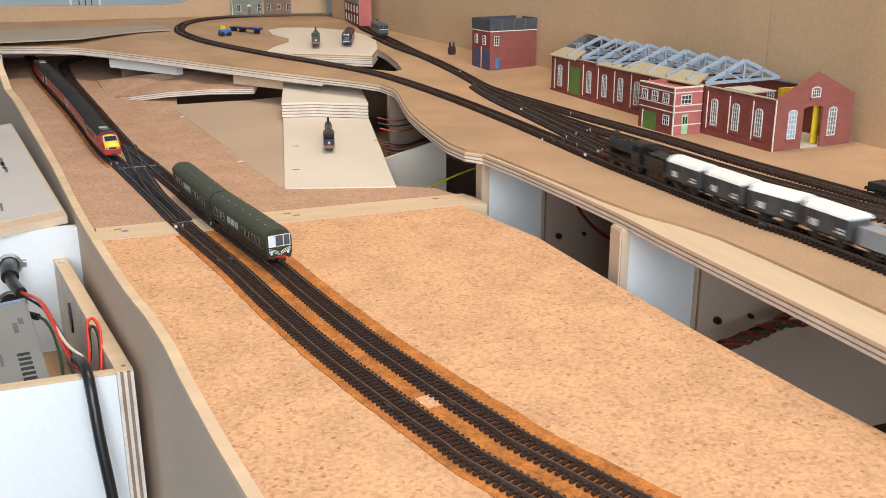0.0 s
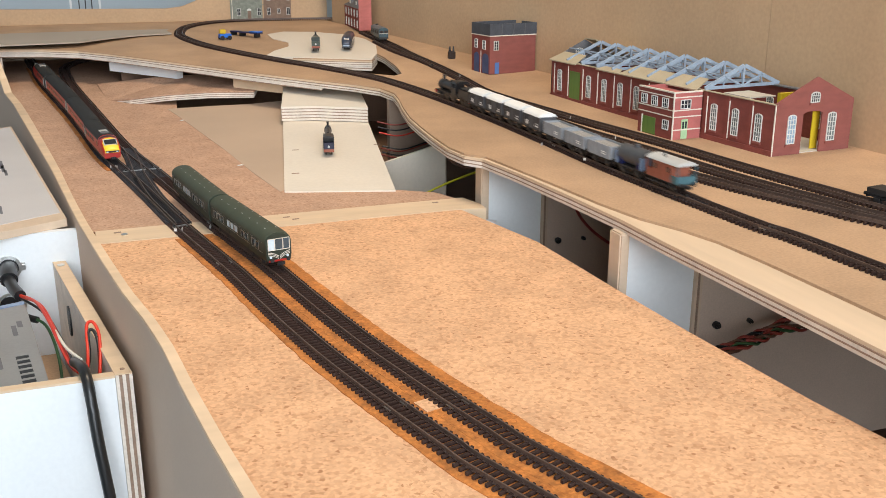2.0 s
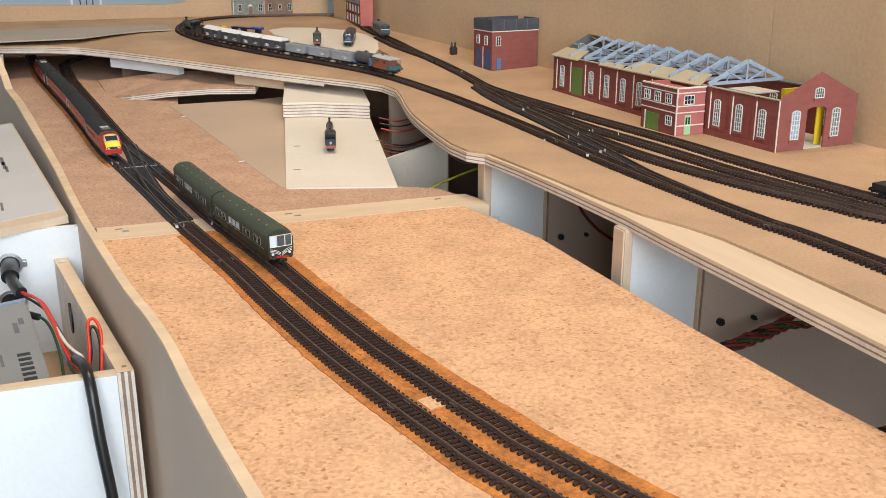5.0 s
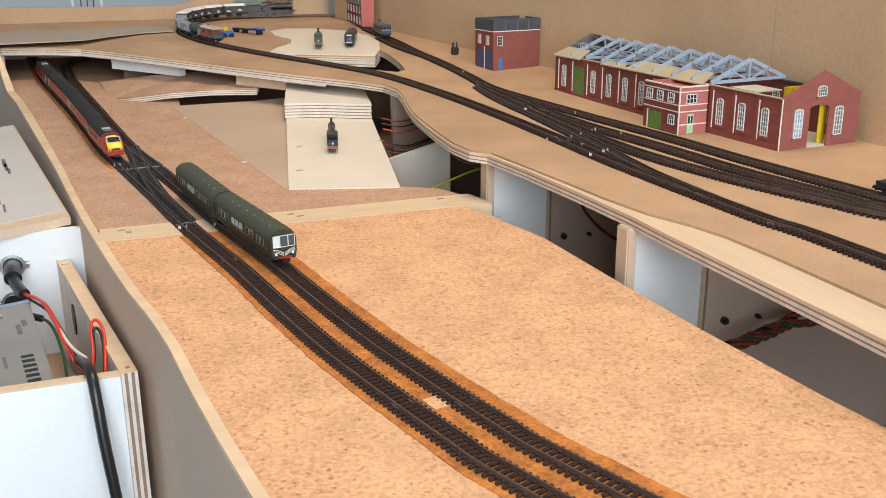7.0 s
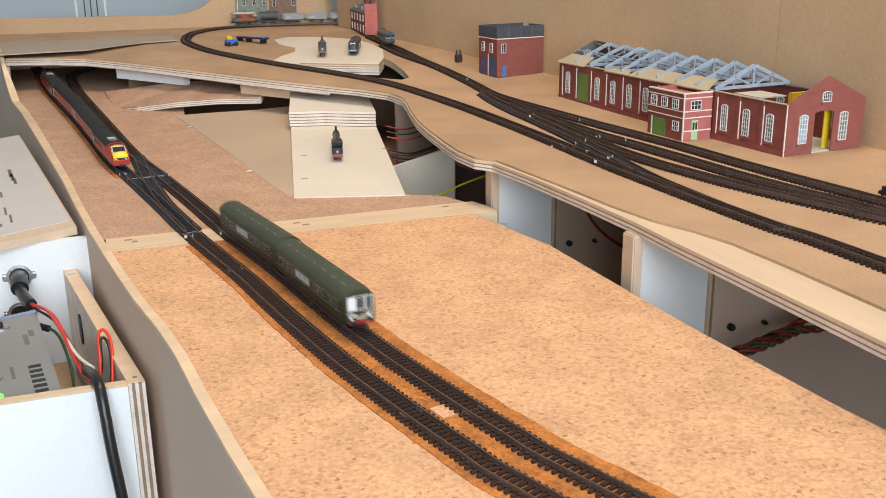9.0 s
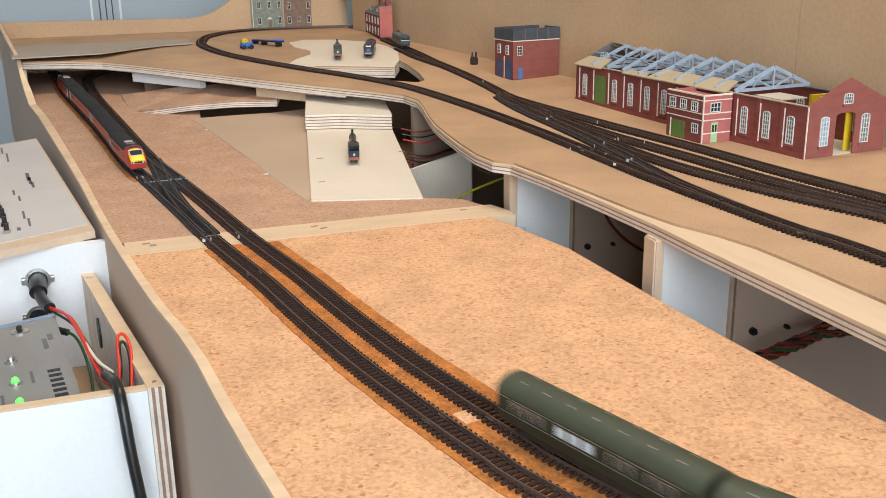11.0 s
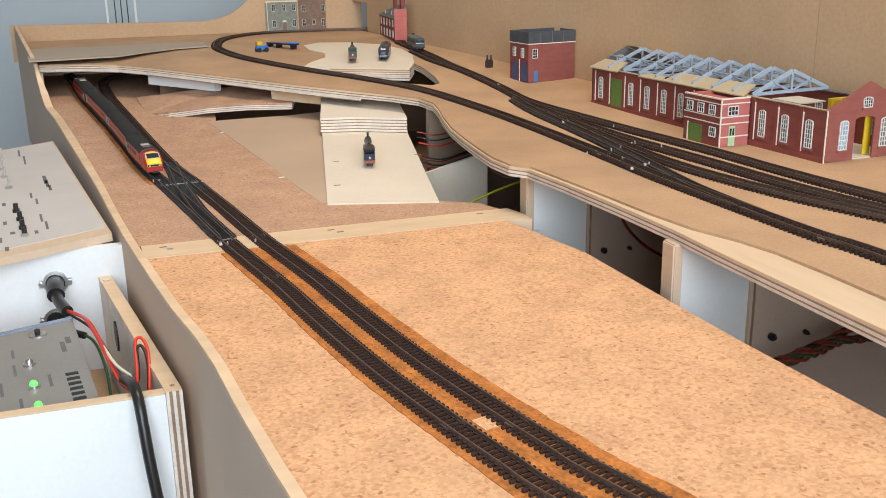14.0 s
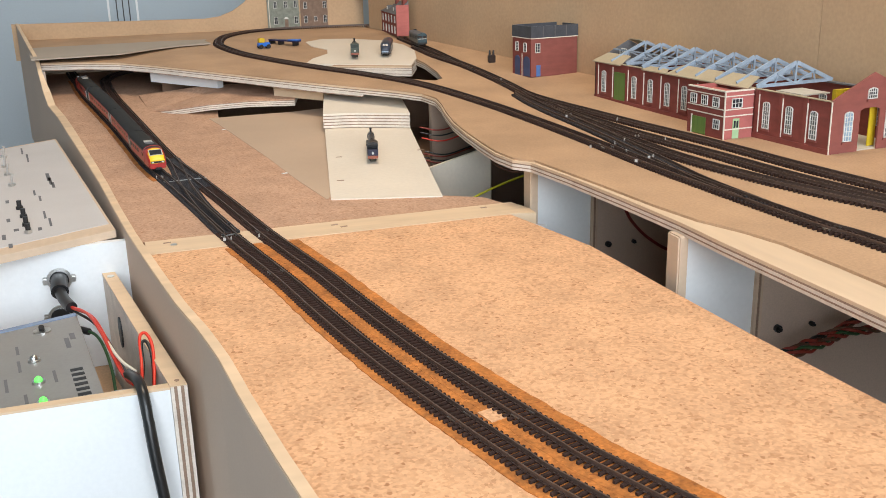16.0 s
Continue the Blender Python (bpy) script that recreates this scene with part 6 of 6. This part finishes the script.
def control_box():
    box_ob = thing("control_box", "white-faced plywood box hung on the side board", "box")
    # front and rear faces, right wall with bare ply edge, bottom
    bm = B()
    box(bm, -0.34, 0.0003, -0.1630, -0.1560, -0.30, -0.0385)
    part("front_panel", bm, WHITE, box_ob)
    bm = B()
    box(bm, -0.34, 0.0003, -0.1630, -0.1560, -0.0385, -0.0370)
    part("front_edge", bm, PINE, box_ob, "bare pine top edge")
    for i in range(5):
        bm = B()
        o = 0.0005 + i * 0.0020
        k = 0.0003 * (i % 2)
        v = box(bm, 0, 0.00195, -0.1640 + k, 0.0850, -0.30, -0.0370 - k)
        for q in v:
            q.co.x += o + (q.co.y + 0.163) * -0.160
        part("ply_layer", bm, PLY_DARK if i % 2 else PLY_LIGHT, box_ob)
    bm = B()
    v = box(bm, 0, 0.0102, -0.1630, 0.0850, -0.0369, -0.0362)
    for q in v:
        q.co.x += 0.0004 + (q.co.y + 0.163) * -0.160
    part("top_edge", bm, PINE, box_ob, "bare pine top edge")
    bm = B()
    rod(bm, (-0.0325, 0.073, -0.0365), (-0.0325, 0.073, -0.0355), 0.0030)
    part("screw_head", bm, STEEL, box_ob)
    bm = B()
    rod(bm, (0.0050, -0.156, -0.0365), (0.0050, -0.156, -0.0358), 0.0015)
    part("screw_head", bm, PLY_DARK, box_ob)
    bm = B()
    box(bm, -0.34, -0.0150, 0.0850, 0.0920, -0.30, -0.0105)
    part("rear_panel", bm, WHITE, box_ob)
    bm = B()
    v = box(bm, -0.34, 0.0, -0.156, 0.085, -0.125, -0.118)
    for q in v:
        if q.co.x > -0.1:
            q.co.x = 0.002 + (q.co.y + 0.163) * -0.183
    part("box_floor", bm, MDF, box_ob)
    bm = B()
    v = rod(bm, (-0.0293, 0.015, -0.064), (-0.0262, 0.0155, -0.064), 0.0060, seg=18)
    for q in v:
        q.co.z = -0.064 + (q.co.z + 0.064) * 2.1
    part("cable_hole", bm, BLACK, box_ob)
    # control panel on top of the rear part
    pan = thing("switch_desk", "plywood switch desk covered with a printed paper diagram", "switch desk")
    bm = B()
    prism(bm, [(-0.34, -0.062), (-0.1124, 0.056), (-0.0247, 0.0986), (-0.0914, 0.5725), (-0.34, 0.402)], -0.0105, -0.0040)
    part("board", bm, PLY, pan)
    bm = B()
    prism(bm, [(-0.335, -0.038), (-0.1124, 0.0777), (-0.0300, 0.1200), (-0.0925, 0.565), (-0.335, 0.399)], -0.0040, -0.0036)
    part("paper", bm, PAPER, pan, "creased white paper overlay")
    for x, y, w, l in ((-0.0891, 0.3378, 0.0035, 0.04), (-0.086, 0.317, 0.003, 0.034), (-0.0823, 0.2968, 0.0028, 0.026), (-0.1167, 0.4548, 0.002, 0.05), (-0.0981, 0.2679, 0.002, 0.022), (-0.0914, 0.241, 0.002, 0.022), (-0.0839, 0.1741, 0.002, 0.028), (-0.0779, 0.1455, 0.002, 0.028), (-0.1201, 0.2393, 0.003, 0.012), (-0.1131, 0.1661, 0.003, 0.012), (-0.1039, 0.1298, 0.004, 0.008), (-0.085, 0.1257, 0.003, 0.01), (-0.1118, 0.1097, 0.003, 0.016), (-0.1259, 0.501, 0.002, 0.04), (-0.1044, 0.0812, 0.003, 0.012)):
        bm = B()
        box(bm, -w / 2, w / 2, -l / 2, l / 2, 0, 0.0002, pose(x, y, -0.0036, 0, 0, 6))
        part("printed_bar", bm, INK, pan, "grey bar in place of small print")
    for x, y in ((-0.1369, 0.412), (-0.1300, 0.364), (-0.1215, 0.310), (-0.1430, 0.470)):
        bm = B()
        rod(bm, (x, y, -0.0038), (x, y, -0.0012), 0.0036, seg=6)
        nut = part("toggle_nut", bm, STEEL, pan)
        bm = B()
        rod(bm, (x, y, -0.0012), (x + 0.002, y - 0.003, 0.0095), 0.0010, 0.0016, seg=10)
        part("toggle_lever", bm, CLIP, nut)
    for x, y in ((-0.1067, 0.205), (-0.1010, 0.172), (-0.0968, 0.141), (-0.0934, 0.116)):
        bm = B()
        rod(bm, (x, y, -0.0038), (x, y, -0.0008), 0.0034, seg=6)
        nut = part("button_collar", bm, STEEL if (x, y) == (-0.0934, 0.116) else BLACK, pan)
        bm = B()
        rod(bm, (x, y, -0.0008), (x, y, 0.0045), 0.0021, seg=12)
        part("push_button", bm, BLACK, nut)
    # round socket on the rear face, plug and leads
    for name, x, z, lab in (("din_socket", -0.0725, -0.0370, "chrome round socket with a black plug"), ("din_socket", -0.0755, -0.0690, "second chrome round socket lower on the white face")):
        so = thing(name, lab, "socket", group="round sockets")
        bm = B()
        rod(bm, (x, 0.0850, z), (x, 0.0833, z), 0.0098, seg=24)
        for s in (-1, 1):
            box(bm, x + s * 0.0095 - 0.003, x + s * 0.0095 + 0.003, 0.0834, 0.0850, z - 0.0032, z + 0.0032)
        part("flange", bm, STEEL, so)
        for s in (-1, 1):
            bm = B()
            rod(bm, (x + s * 0.0112, 0.0834, z), (x + s * 0.0112, 0.0822, z), 0.0018, seg=10)
            part("screw", bm, STEEL, so)
        bm = B()
        rod(bm, (x, 0.0833, z), (x, 0.0815, z), 0.0075, seg=20)
        part("socket_ring", bm, BLACK, so)
    plug = thing("din_plug", "black rubber plug with red and black leads", "plug")
    bm = B()
    tube(bm, [(-0.0725, 0.083, -0.037), (-0.0722, 0.070, -0.038), (-0.0715, 0.060, -0.040)], 0.0068, 16, 6)
    part("plug_body", bm, BLACK, plug, smooth_angle=60)
    bm = B()
    tube(bm, [(-0.0715, 0.0605, -0.040), (-0.068, 0.046, -0.0425), (-0.0625, 0.030, -0.044)], 0.0045, 14, 6)
    part("strain_relief", bm, BLACK, plug, smooth_angle=60)
    # controller unit
    ctl = thing("train_controller", "brushed grey controller case with knobs and green lamps", "train controller")
    bm = B()
    ring = [(-0.150, -0.012), (-0.0591, 0.0190), (-0.0385, -0.1400), (-0.150, -0.142)]
    prism(bm, ring, -0.110, -0.0450)
    bmesh.ops.bevel(bm, geom=[e for e in bm.edges if len(e.link_faces) == 2 and e.calc_face_angle(0) > 0.8], offset=0.0015, segments=2, affect="EDGES")
    part("case", bm, SILVER, ctl, smooth_angle=30)
    for x, y, w, l in ((-0.0534, -0.1123, 0.0080, 0.050), (-0.0632, -0.0424, 0.0032, 0.020), (-0.0605, -0.030, 0.0036, 0.012), (-0.0925, -0.075, 0.002, 0.020), (-0.069, -0.100, 0.002, 0.020), (-0.096, -0.045, 0.002, 0.016), (-0.0845, -0.130, 0.002, 0.014), (-0.098, -0.105, 0.002, 0.022)):
        if w > 0.005:
            for k in range(6):
                bm = B()
                box(bm, -w / 2, w / 2, -l / 2 + k * l / 6, -l / 2 + k * l / 6 + l / 11, 0, 0.0002, pose(x, y, -0.0450, 0, 0, 8))
                part("printed_bar", bm, BLACK, ctl, "black bar in place of print")
        else:
            bm = B()
            box(bm, -w / 2, w / 2, -l / 2, l / 2, 0, 0.0002, pose(x, y, -0.0450, 0, 0, 8))
            part("printed_bar", bm, INK, ctl, "dark bar in place of print")
    bm = B()
    rod(bm, (-0.0816, -0.0126, -0.045), (-0.0816, -0.0126, -0.0438), 0.0062, seg=18)
    sw = part("switch_bezel", bm, STEEL, ctl)
    bm = B()
    rod(bm, (-0.0816, -0.0126, -0.0438), (-0.0816, -0.0140, -0.0405), 0.0020, seg=10)
    part("switch_lever", bm, BLACK, sw)
    for x, y, m in ((-0.0836, -0.0689, STEEL), (-0.0785, -0.1072, LED_GREEN), (-0.0738, -0.1410, LED_GREEN)):
        bm = B()
        rod(bm, (x, y, -0.045), (x, y, -0.0432), 0.0040, seg=16)
        be = part("lamp_bezel", bm, STEEL, ctl)
        bm = B()
        bmesh.ops.create_uvsphere(bm, u_segments=12, v_segments=8, radius=0.0026, matrix=pose(x, y, -0.0428))
        part("lamp" if m is LED_GREEN else "knob", bm, m, be, smooth_angle=60)
    bm = B()
    prism(bm, [(-0.150, -0.0125), (-0.0596, 0.0184), (-0.0588, 0.0125), (-0.150, -0.0185)], -0.0450, -0.0444)
    part("case_rim", bm, mat("blue_film", (0.20, 0.27, 0.40), 0.25, var=0.1, scale=60), ctl, "bluish film along the case's rear edge")
    # leads inside the box
    wires = (("lead", WIRE_RED, "red lead running from the plug", [(-0.063, 0.032, -0.044), (-0.050, 0.000, -0.040), (-0.040, -0.045, -0.040), (-0.033, -0.085, -0.042), (-0.0265, -0.118, -0.044), (-0.021, -0.140, -0.041)]),
             ("lead", WIRE_RED, "red lead running from the plug", [(-0.062, 0.030, -0.0445), (-0.047, -0.002, -0.042), (-0.037, -0.050, -0.043), (-0.030, -0.090, -0.045), (-0.025, -0.120, -0.046), (-0.020, -0.140, -0.042)]),
             ("lead", WIRE_BLACK, "black lead running from the plug", [(-0.0625, 0.031, -0.046), (-0.045, -0.004, -0.048), (-0.034, -0.050, -0.050), (-0.027, -0.090, -0.050), (-0.023, -0.120, -0.048), (-0.019, -0.140, -0.043)]),
             ("lead", WIRE_GREEN, "dark green lead dropping into the box", [(-0.058, 0.005, -0.052), (-0.044, -0.020, -0.052), (-0.036, -0.060, -0.060), (-0.034, -0.085, -0.080)]),
             ("lead", WIRE_RED, "red lead looping up beside the box wall", [(-0.016, -0.135, -0.046), (-0.0148, -0.114, -0.039), (-0.0142, -0.098, -0.027), (-0.0100, -0.096, -0.0255), (-0.0068, -0.107, -0.0315), (-0.0082, -0.130, -0.045), (-0.012, -0.148, -0.060)]),
             ("lead", WIRE_BLACK, "black lead looping beside the red one", [(-0.017, -0.136, -0.047), (-0.0140, -0.116, -0.041), (-0.0136, -0.102, -0.0305), (-0.0102, -0.101, -0.0295), (-0.0080, -0.111, -0.0350), (-0.0088, -0.130, -0.047), (-0.013, -0.148, -0.061)]),
             ("lead", CREAM, "thin white lead in the bundle", [(-0.036, -0.060, -0.042), (-0.028, -0.100, -0.040), (-0.019, -0.130, -0.037)]))
    for name, m, lab, pts in wires:
        cable(name, pts, 0.0011, m, lab, "leads in the control box")
    cable("power_cable", [(-0.0235, -0.122, -0.0415), (-0.0200, -0.140, -0.0365), (-0.0170, -0.158, -0.0335), (-0.0150, -0.172, -0.0400), (-0.0130, -0.182, -0.070), (-0.0090, -0.190, -0.120), (-0.0060, -0.195, -0.20), (-0.004, -0.195, -0.29)], 0.0034, WIRE_BLACK, "thick black cable hanging over the white box front")
    # plug of the green lead
    bm = B()
    rod(bm, (-0.058, 0.000, -0.051), (-0.050, -0.007, -0.052), 0.0026, seg=10)
    solid("jack_plug", bm, BLACK, "black jack plug beside the controller", "plug")
    # terminal block at the front
    tb = thing("terminal_block", "small clear terminal block with brass screws", "terminal block")
    bm = B()
    box(bm, -0.034, -0.018, -0.153, -0.144, -0.054, -0.042)
    part("body", bm, PAPER, tb)
    for x in (-0.031, -0.026, -0.021):
        bm = B()
        rod(bm, (x, -0.1485, -0.042), (x, -0.1485, -0.0405), 0.0016, seg=8)
        part("screw", bm, STEEL, tb)
    # far hook on the room side and the blue-grey object at the lower corner
    bm = B()
    rod(bm, (-0.137, -0.195, -0.215), (-0.137, -0.195, -0.120), 0.042, seg=32)
    solid("grey_bin", bm, mat("blue_grey_plastic", (0.10, 0.16, 0.20), 0.5), "blue-grey round plastic tub below the box", "tub", smooth_angle=40)


def under_wires():
    deep_red = mat("deep_red_wire", (0.25, 0.035, 0.022), 0.5, var=0.3, scale=150)
    deep_brown = mat("deep_brown_wire", (0.12, 0.055, 0.03), 0.5, var=0.3, scale=150)
    runs = (((0.385, -0.0560), (0.3987, -0.0520), (0.4144, -0.0486), (0.4325, -0.0446), (0.4502, -0.0380), (0.4700, -0.0330), (0.500, -0.026), (0.540, -0.022)),
            ((0.392, -0.0550), (0.4144, -0.0500), (0.4325, -0.0460), (0.4462, -0.0425), (0.4708, -0.0435), (0.4900, -0.0450), (0.520, -0.050), (0.560, -0.052)))
    for j, base in enumerate(runs):
        for k, m in enumerate((deep_red, deep_brown, deep_red, WIRE_GREEN if j else WIRE_BLACK)):
            pts = []
            for i in range(29):
                u = i / 28 * (len(base) - 1)
                x, z = (float(np.interp(u, range(len(base)), [q[c] for q in base])) for c in (0, 1))
                a = i * 0.95 + k * math.pi / 2
                r = 0.0022 + 0.0006 * math.sin(i * 1.7 + k)
                pts.append((x, -0.226 - 0.004 * j + r * math.cos(a), z + r * math.sin(a)))
            bm = B()
            tube(bm, pts, 0.0012, 6, 3)
            solid("layout_wire", bm, m, "twisted droopy wire under the raised board", "cable", smooth_angle=60, group="wires under the raised board")
    cable("layout_wire", [(0.400, 0.017, 0.01), (0.4065, 0.0165, -0.0083), (0.4161, 0.0165, -0.0252), (0.4347, 0.0165, -0.0434), (0.4597, 0.016, -0.0582), (0.50, 0.015, -0.07)], 0.0014, deep_red, "dark red wire sagging across the white panel", "wires under the raised board")
    cable("layout_wire", [(0.255, 0.090, -0.030), (0.300, 0.125, -0.018), (0.345, 0.135, -0.006), (0.38, 0.130, 0.004)], 0.0011, WIRE_YELLOW, "yellow wire on the pale brace panel", "wires under the raised board")
    for k, (z, y, m) in enumerate(((0.008, 0.385, deep_red), (0.002, 0.382, WIRE_BLACK), (-0.004, 0.378, WIRE_RED), (-0.022, 0.372, deep_red), (-0.026, 0.368, WIRE_BLACK), (-0.030, 0.372, deep_red), (-0.018, 0.365, WIRE_BLACK))):
        cable("layout_wire", [(0.330, y, z), (0.355, y - 0.008, z - 0.004), (0.40, y - 0.004, z + 0.004), (0.46, y - 0.01, z + 0.002), (0.54, y, z + 0.006)], 0.0009, m, "red and black wire slung under the bridge", "wires under the raised board")
    cable("layout_wire", [(0.3182, 0.13, 0.0327), (0.3217, 0.13, 0.0225), (0.3292, 0.125, 0.0129), (0.342, 0.12, 0.0069), (0.3521, 0.11, 0.0093)], 0.0013, deep_brown, "dark brown wire drooping behind the upright", "wires under the raised board")


GLINTS = [(0.0455, 0.237, 0.036, 4), (0.0617, 0.0222, 0.0155, 22)]


def small_details():
    # point motors, joiners and droppers on the tracks
    for x, y, z, r in ((0.0640, 0.0500, 0.0, 97), (0.3903, -0.1787, TOP, 93), (0.476, 0.60, TOP, 95)):
        ob = thing("point_motor", "small black point motor beside the rails", "point motor", pose(x, y, z, 0, 0, r), group="point motors")
        bm = B()
        box(bm, -0.0052, 0.0052, -0.0018, 0.0018, 0, 0.0036)
        bmesh.ops.bevel(bm, geom=bm.edges[:], offset=0.0005, segments=1, affect="EDGES")
        part("housing", bm, BLACK, ob)
        bm = B()
        box(bm, -0.0035, -0.0015, -0.0010, 0.0010, 0.0036, 0.0056)
        part("lever_post", bm, BLACK, ob)
    for path, plan in ((LINE_L, (0.0610, 0.0200)), (LINE_R, (0.0885, 0.0230)), (LINE_R, (0.1575, -0.345)), (LINE_L, (0.1290, -0.335)), (LINE_L, (0.027, 0.235)), (LINE_R, (0.054, 0.245)), (LINE_L, (0.083, -0.085)), (LINE_FRONT, (0.397, -0.26)), (LINE_FRONT, (0.3905, 0.02))):
        pts = path[0]
        i = int(np.argmin(np.hypot(pts[:, 0] - plan[0], pts[:, 1] - plan[1])))
        x, y, z, a, up = at(path, i / (len(pts) - 1) * path[1])
        ob = thing("rail_joiner", "pair of bright metal rail joiners", "rail joiner", pose(x, y, z, 0, -up, a), group="rail joiners")
        for q in (-1, 1):
            bm = B()
            box(bm, -0.0030, 0.0030, q * 0.0046 - 0.0010, q * 0.0046 + 0.0010, 0.0016, 0.0030)
            part("joiner", bm, STEEL, ob)
    # bright solder clips on the points
    for spots, h, tip in (([(0.4261, 0.1779), (0.3766, 0.0247), (0.3868, 0.0262), (0.4036, 0.0307), (0.4178, 0.0394), (0.3954, -0.0064), (0.4334, 0.0479), (0.439, 0.0517), (0.3996, -0.0355), (0.4049, -0.0327), (0.4531, 0.0285), (0.463, 0.1376), (0.4729, 0.4779), (0.4334, 0.1826), (0.3832, -0.0435)], TOP, 0.0040), ([(0.0168, 0.2558), (0.0221, 0.2565), (0.0609, 0.0085), (0.0558, 0.0087), (0.0825, 0.0086)], 0.0, 0.0040)):
        for x, y in spots:
            ob = thing("solder_clip", "tiny bright metal clip soldered to a rail", "rail clip", pose(x, y, h + tip + (low(y) if h == 0 else 0), 0, 0, random.uniform(0, 180)), group="solder clips")
            bm = B()
            box(bm, -0.0011, 0.0011, -0.00035, 0.00035, -0.0020, 0.0003)
            rod(bm, (0.0007, 0, 0.0002), (0.0010, 0.0002, 0.0010), 0.0003, 0.0002, 6)
            part("clip", bm, CLIP, ob)
    # bright bars added to stand in for glints across the crossover
    for x, y, w, r in GLINTS:
        ob = thing("tie_bar", "bright metal bar standing in for a glint across the crossover rails", "tie bar", pose(x, y, low(y) + 0.0006, 0, 0, r), group="tie bars")
        bm = B()
        box(bm, -w / 2, w / 2, -0.0008, 0.0008, 0, 0.0022)
        part("bar", bm, STEEL, ob)
        for q in (-1, 1):
            bm = B()
            rod(bm, (q * w * 0.42, 0, 0.0022), (q * w * 0.42, 0, 0.0036), 0.0012, seg=8)
            part("stud", bm, BLACK, ob)
    # paper flecks on the hardboard incline
    for x, y, r in ((0.1405, 0.233, 20), (0.1140, 0.545, 50)):
        bm = B()
        box(bm, -0.0028, 0.0028, -0.0016, 0.0016, 0, 0.0004, pose(x, y, low(y) + 0.0006, 0, 0, r))
        solid("paper_fleck", bm, VAN_ROOF, "small white paper fleck on the hardboard incline", "paper scrap", group="paper flecks")
    # pale repair patch between the two lower tracks
    bm = B()
    box(bm, -0.006, 0.006, -0.0045, 0.0045, -0.0005, 0.0008, pose(0.1435, -0.3370, 0.0003, 0, 0, -76))
    solid("cork_patch", bm, CORK, "pale cork patch between the two lower tracks", "patch")


def settle():
    """Pulls the setting and standing things towards the camera's eye, keeping its view."""
    for ob in [o for o in scene.objects if o.parent is None and o.type in ("MESH", "EMPTY")]:
        if ob.get("category") in ("railway track", "model train", "model wagon", "rail joiner") and not ob.get("standing"):
            continue
        family = [ob, *ob.children_recursive]
        if ob.get("kind") == "structure" and ob.get("category") not in ("wall", "floor", "ceiling", "door"):
            for o in family:
                bm = bmesh.new()
                if o.type != "MESH":
                    bm.free()
                    continue
                bm.from_mesh(o.data)
                for _ in range(5):
                    far = [e for e in bm.edges if e.calc_length() > 0.07 and max(math.hypot(v.co.x, v.co.y - VIEW_EYE[1]) for v in e.verts) > 0.9]
                    if not far:
                        break
                    bmesh.ops.subdivide_edges(bm, edges=far, cuts=1)
                    bmesh.ops.triangulate(bm, faces=[f for f in bm.faces if len(f.verts) > 4])
                for v in bm.verts:
                    v.co = pulled_in(*v.co)
                bm.to_mesh(o.data)
                bm.free()
        else:
            spots = [o.matrix_world @ Vector(c) for o in family if o.type == "MESH" for c in o.bound_box]
            x, y = (sum(p[i] for p in spots) / len(spots) for i in (0, 1))
            k = ratio(x, y)
            if k < 0.999:
                e = Matrix.Translation(VIEW_EYE.tolist())
                ob.matrix_basis = e @ Matrix.Scale(k, 4) @ e.inverted() @ ob.matrix_basis


room()
boards()
frame_walls()
underframe()
engine_shed()
office()
tower()
terrace()
town_houses()
trains()
control_box()
under_wires()
tracks()
small_details()
bpy.context.view_layer.update()
settle()
motions()
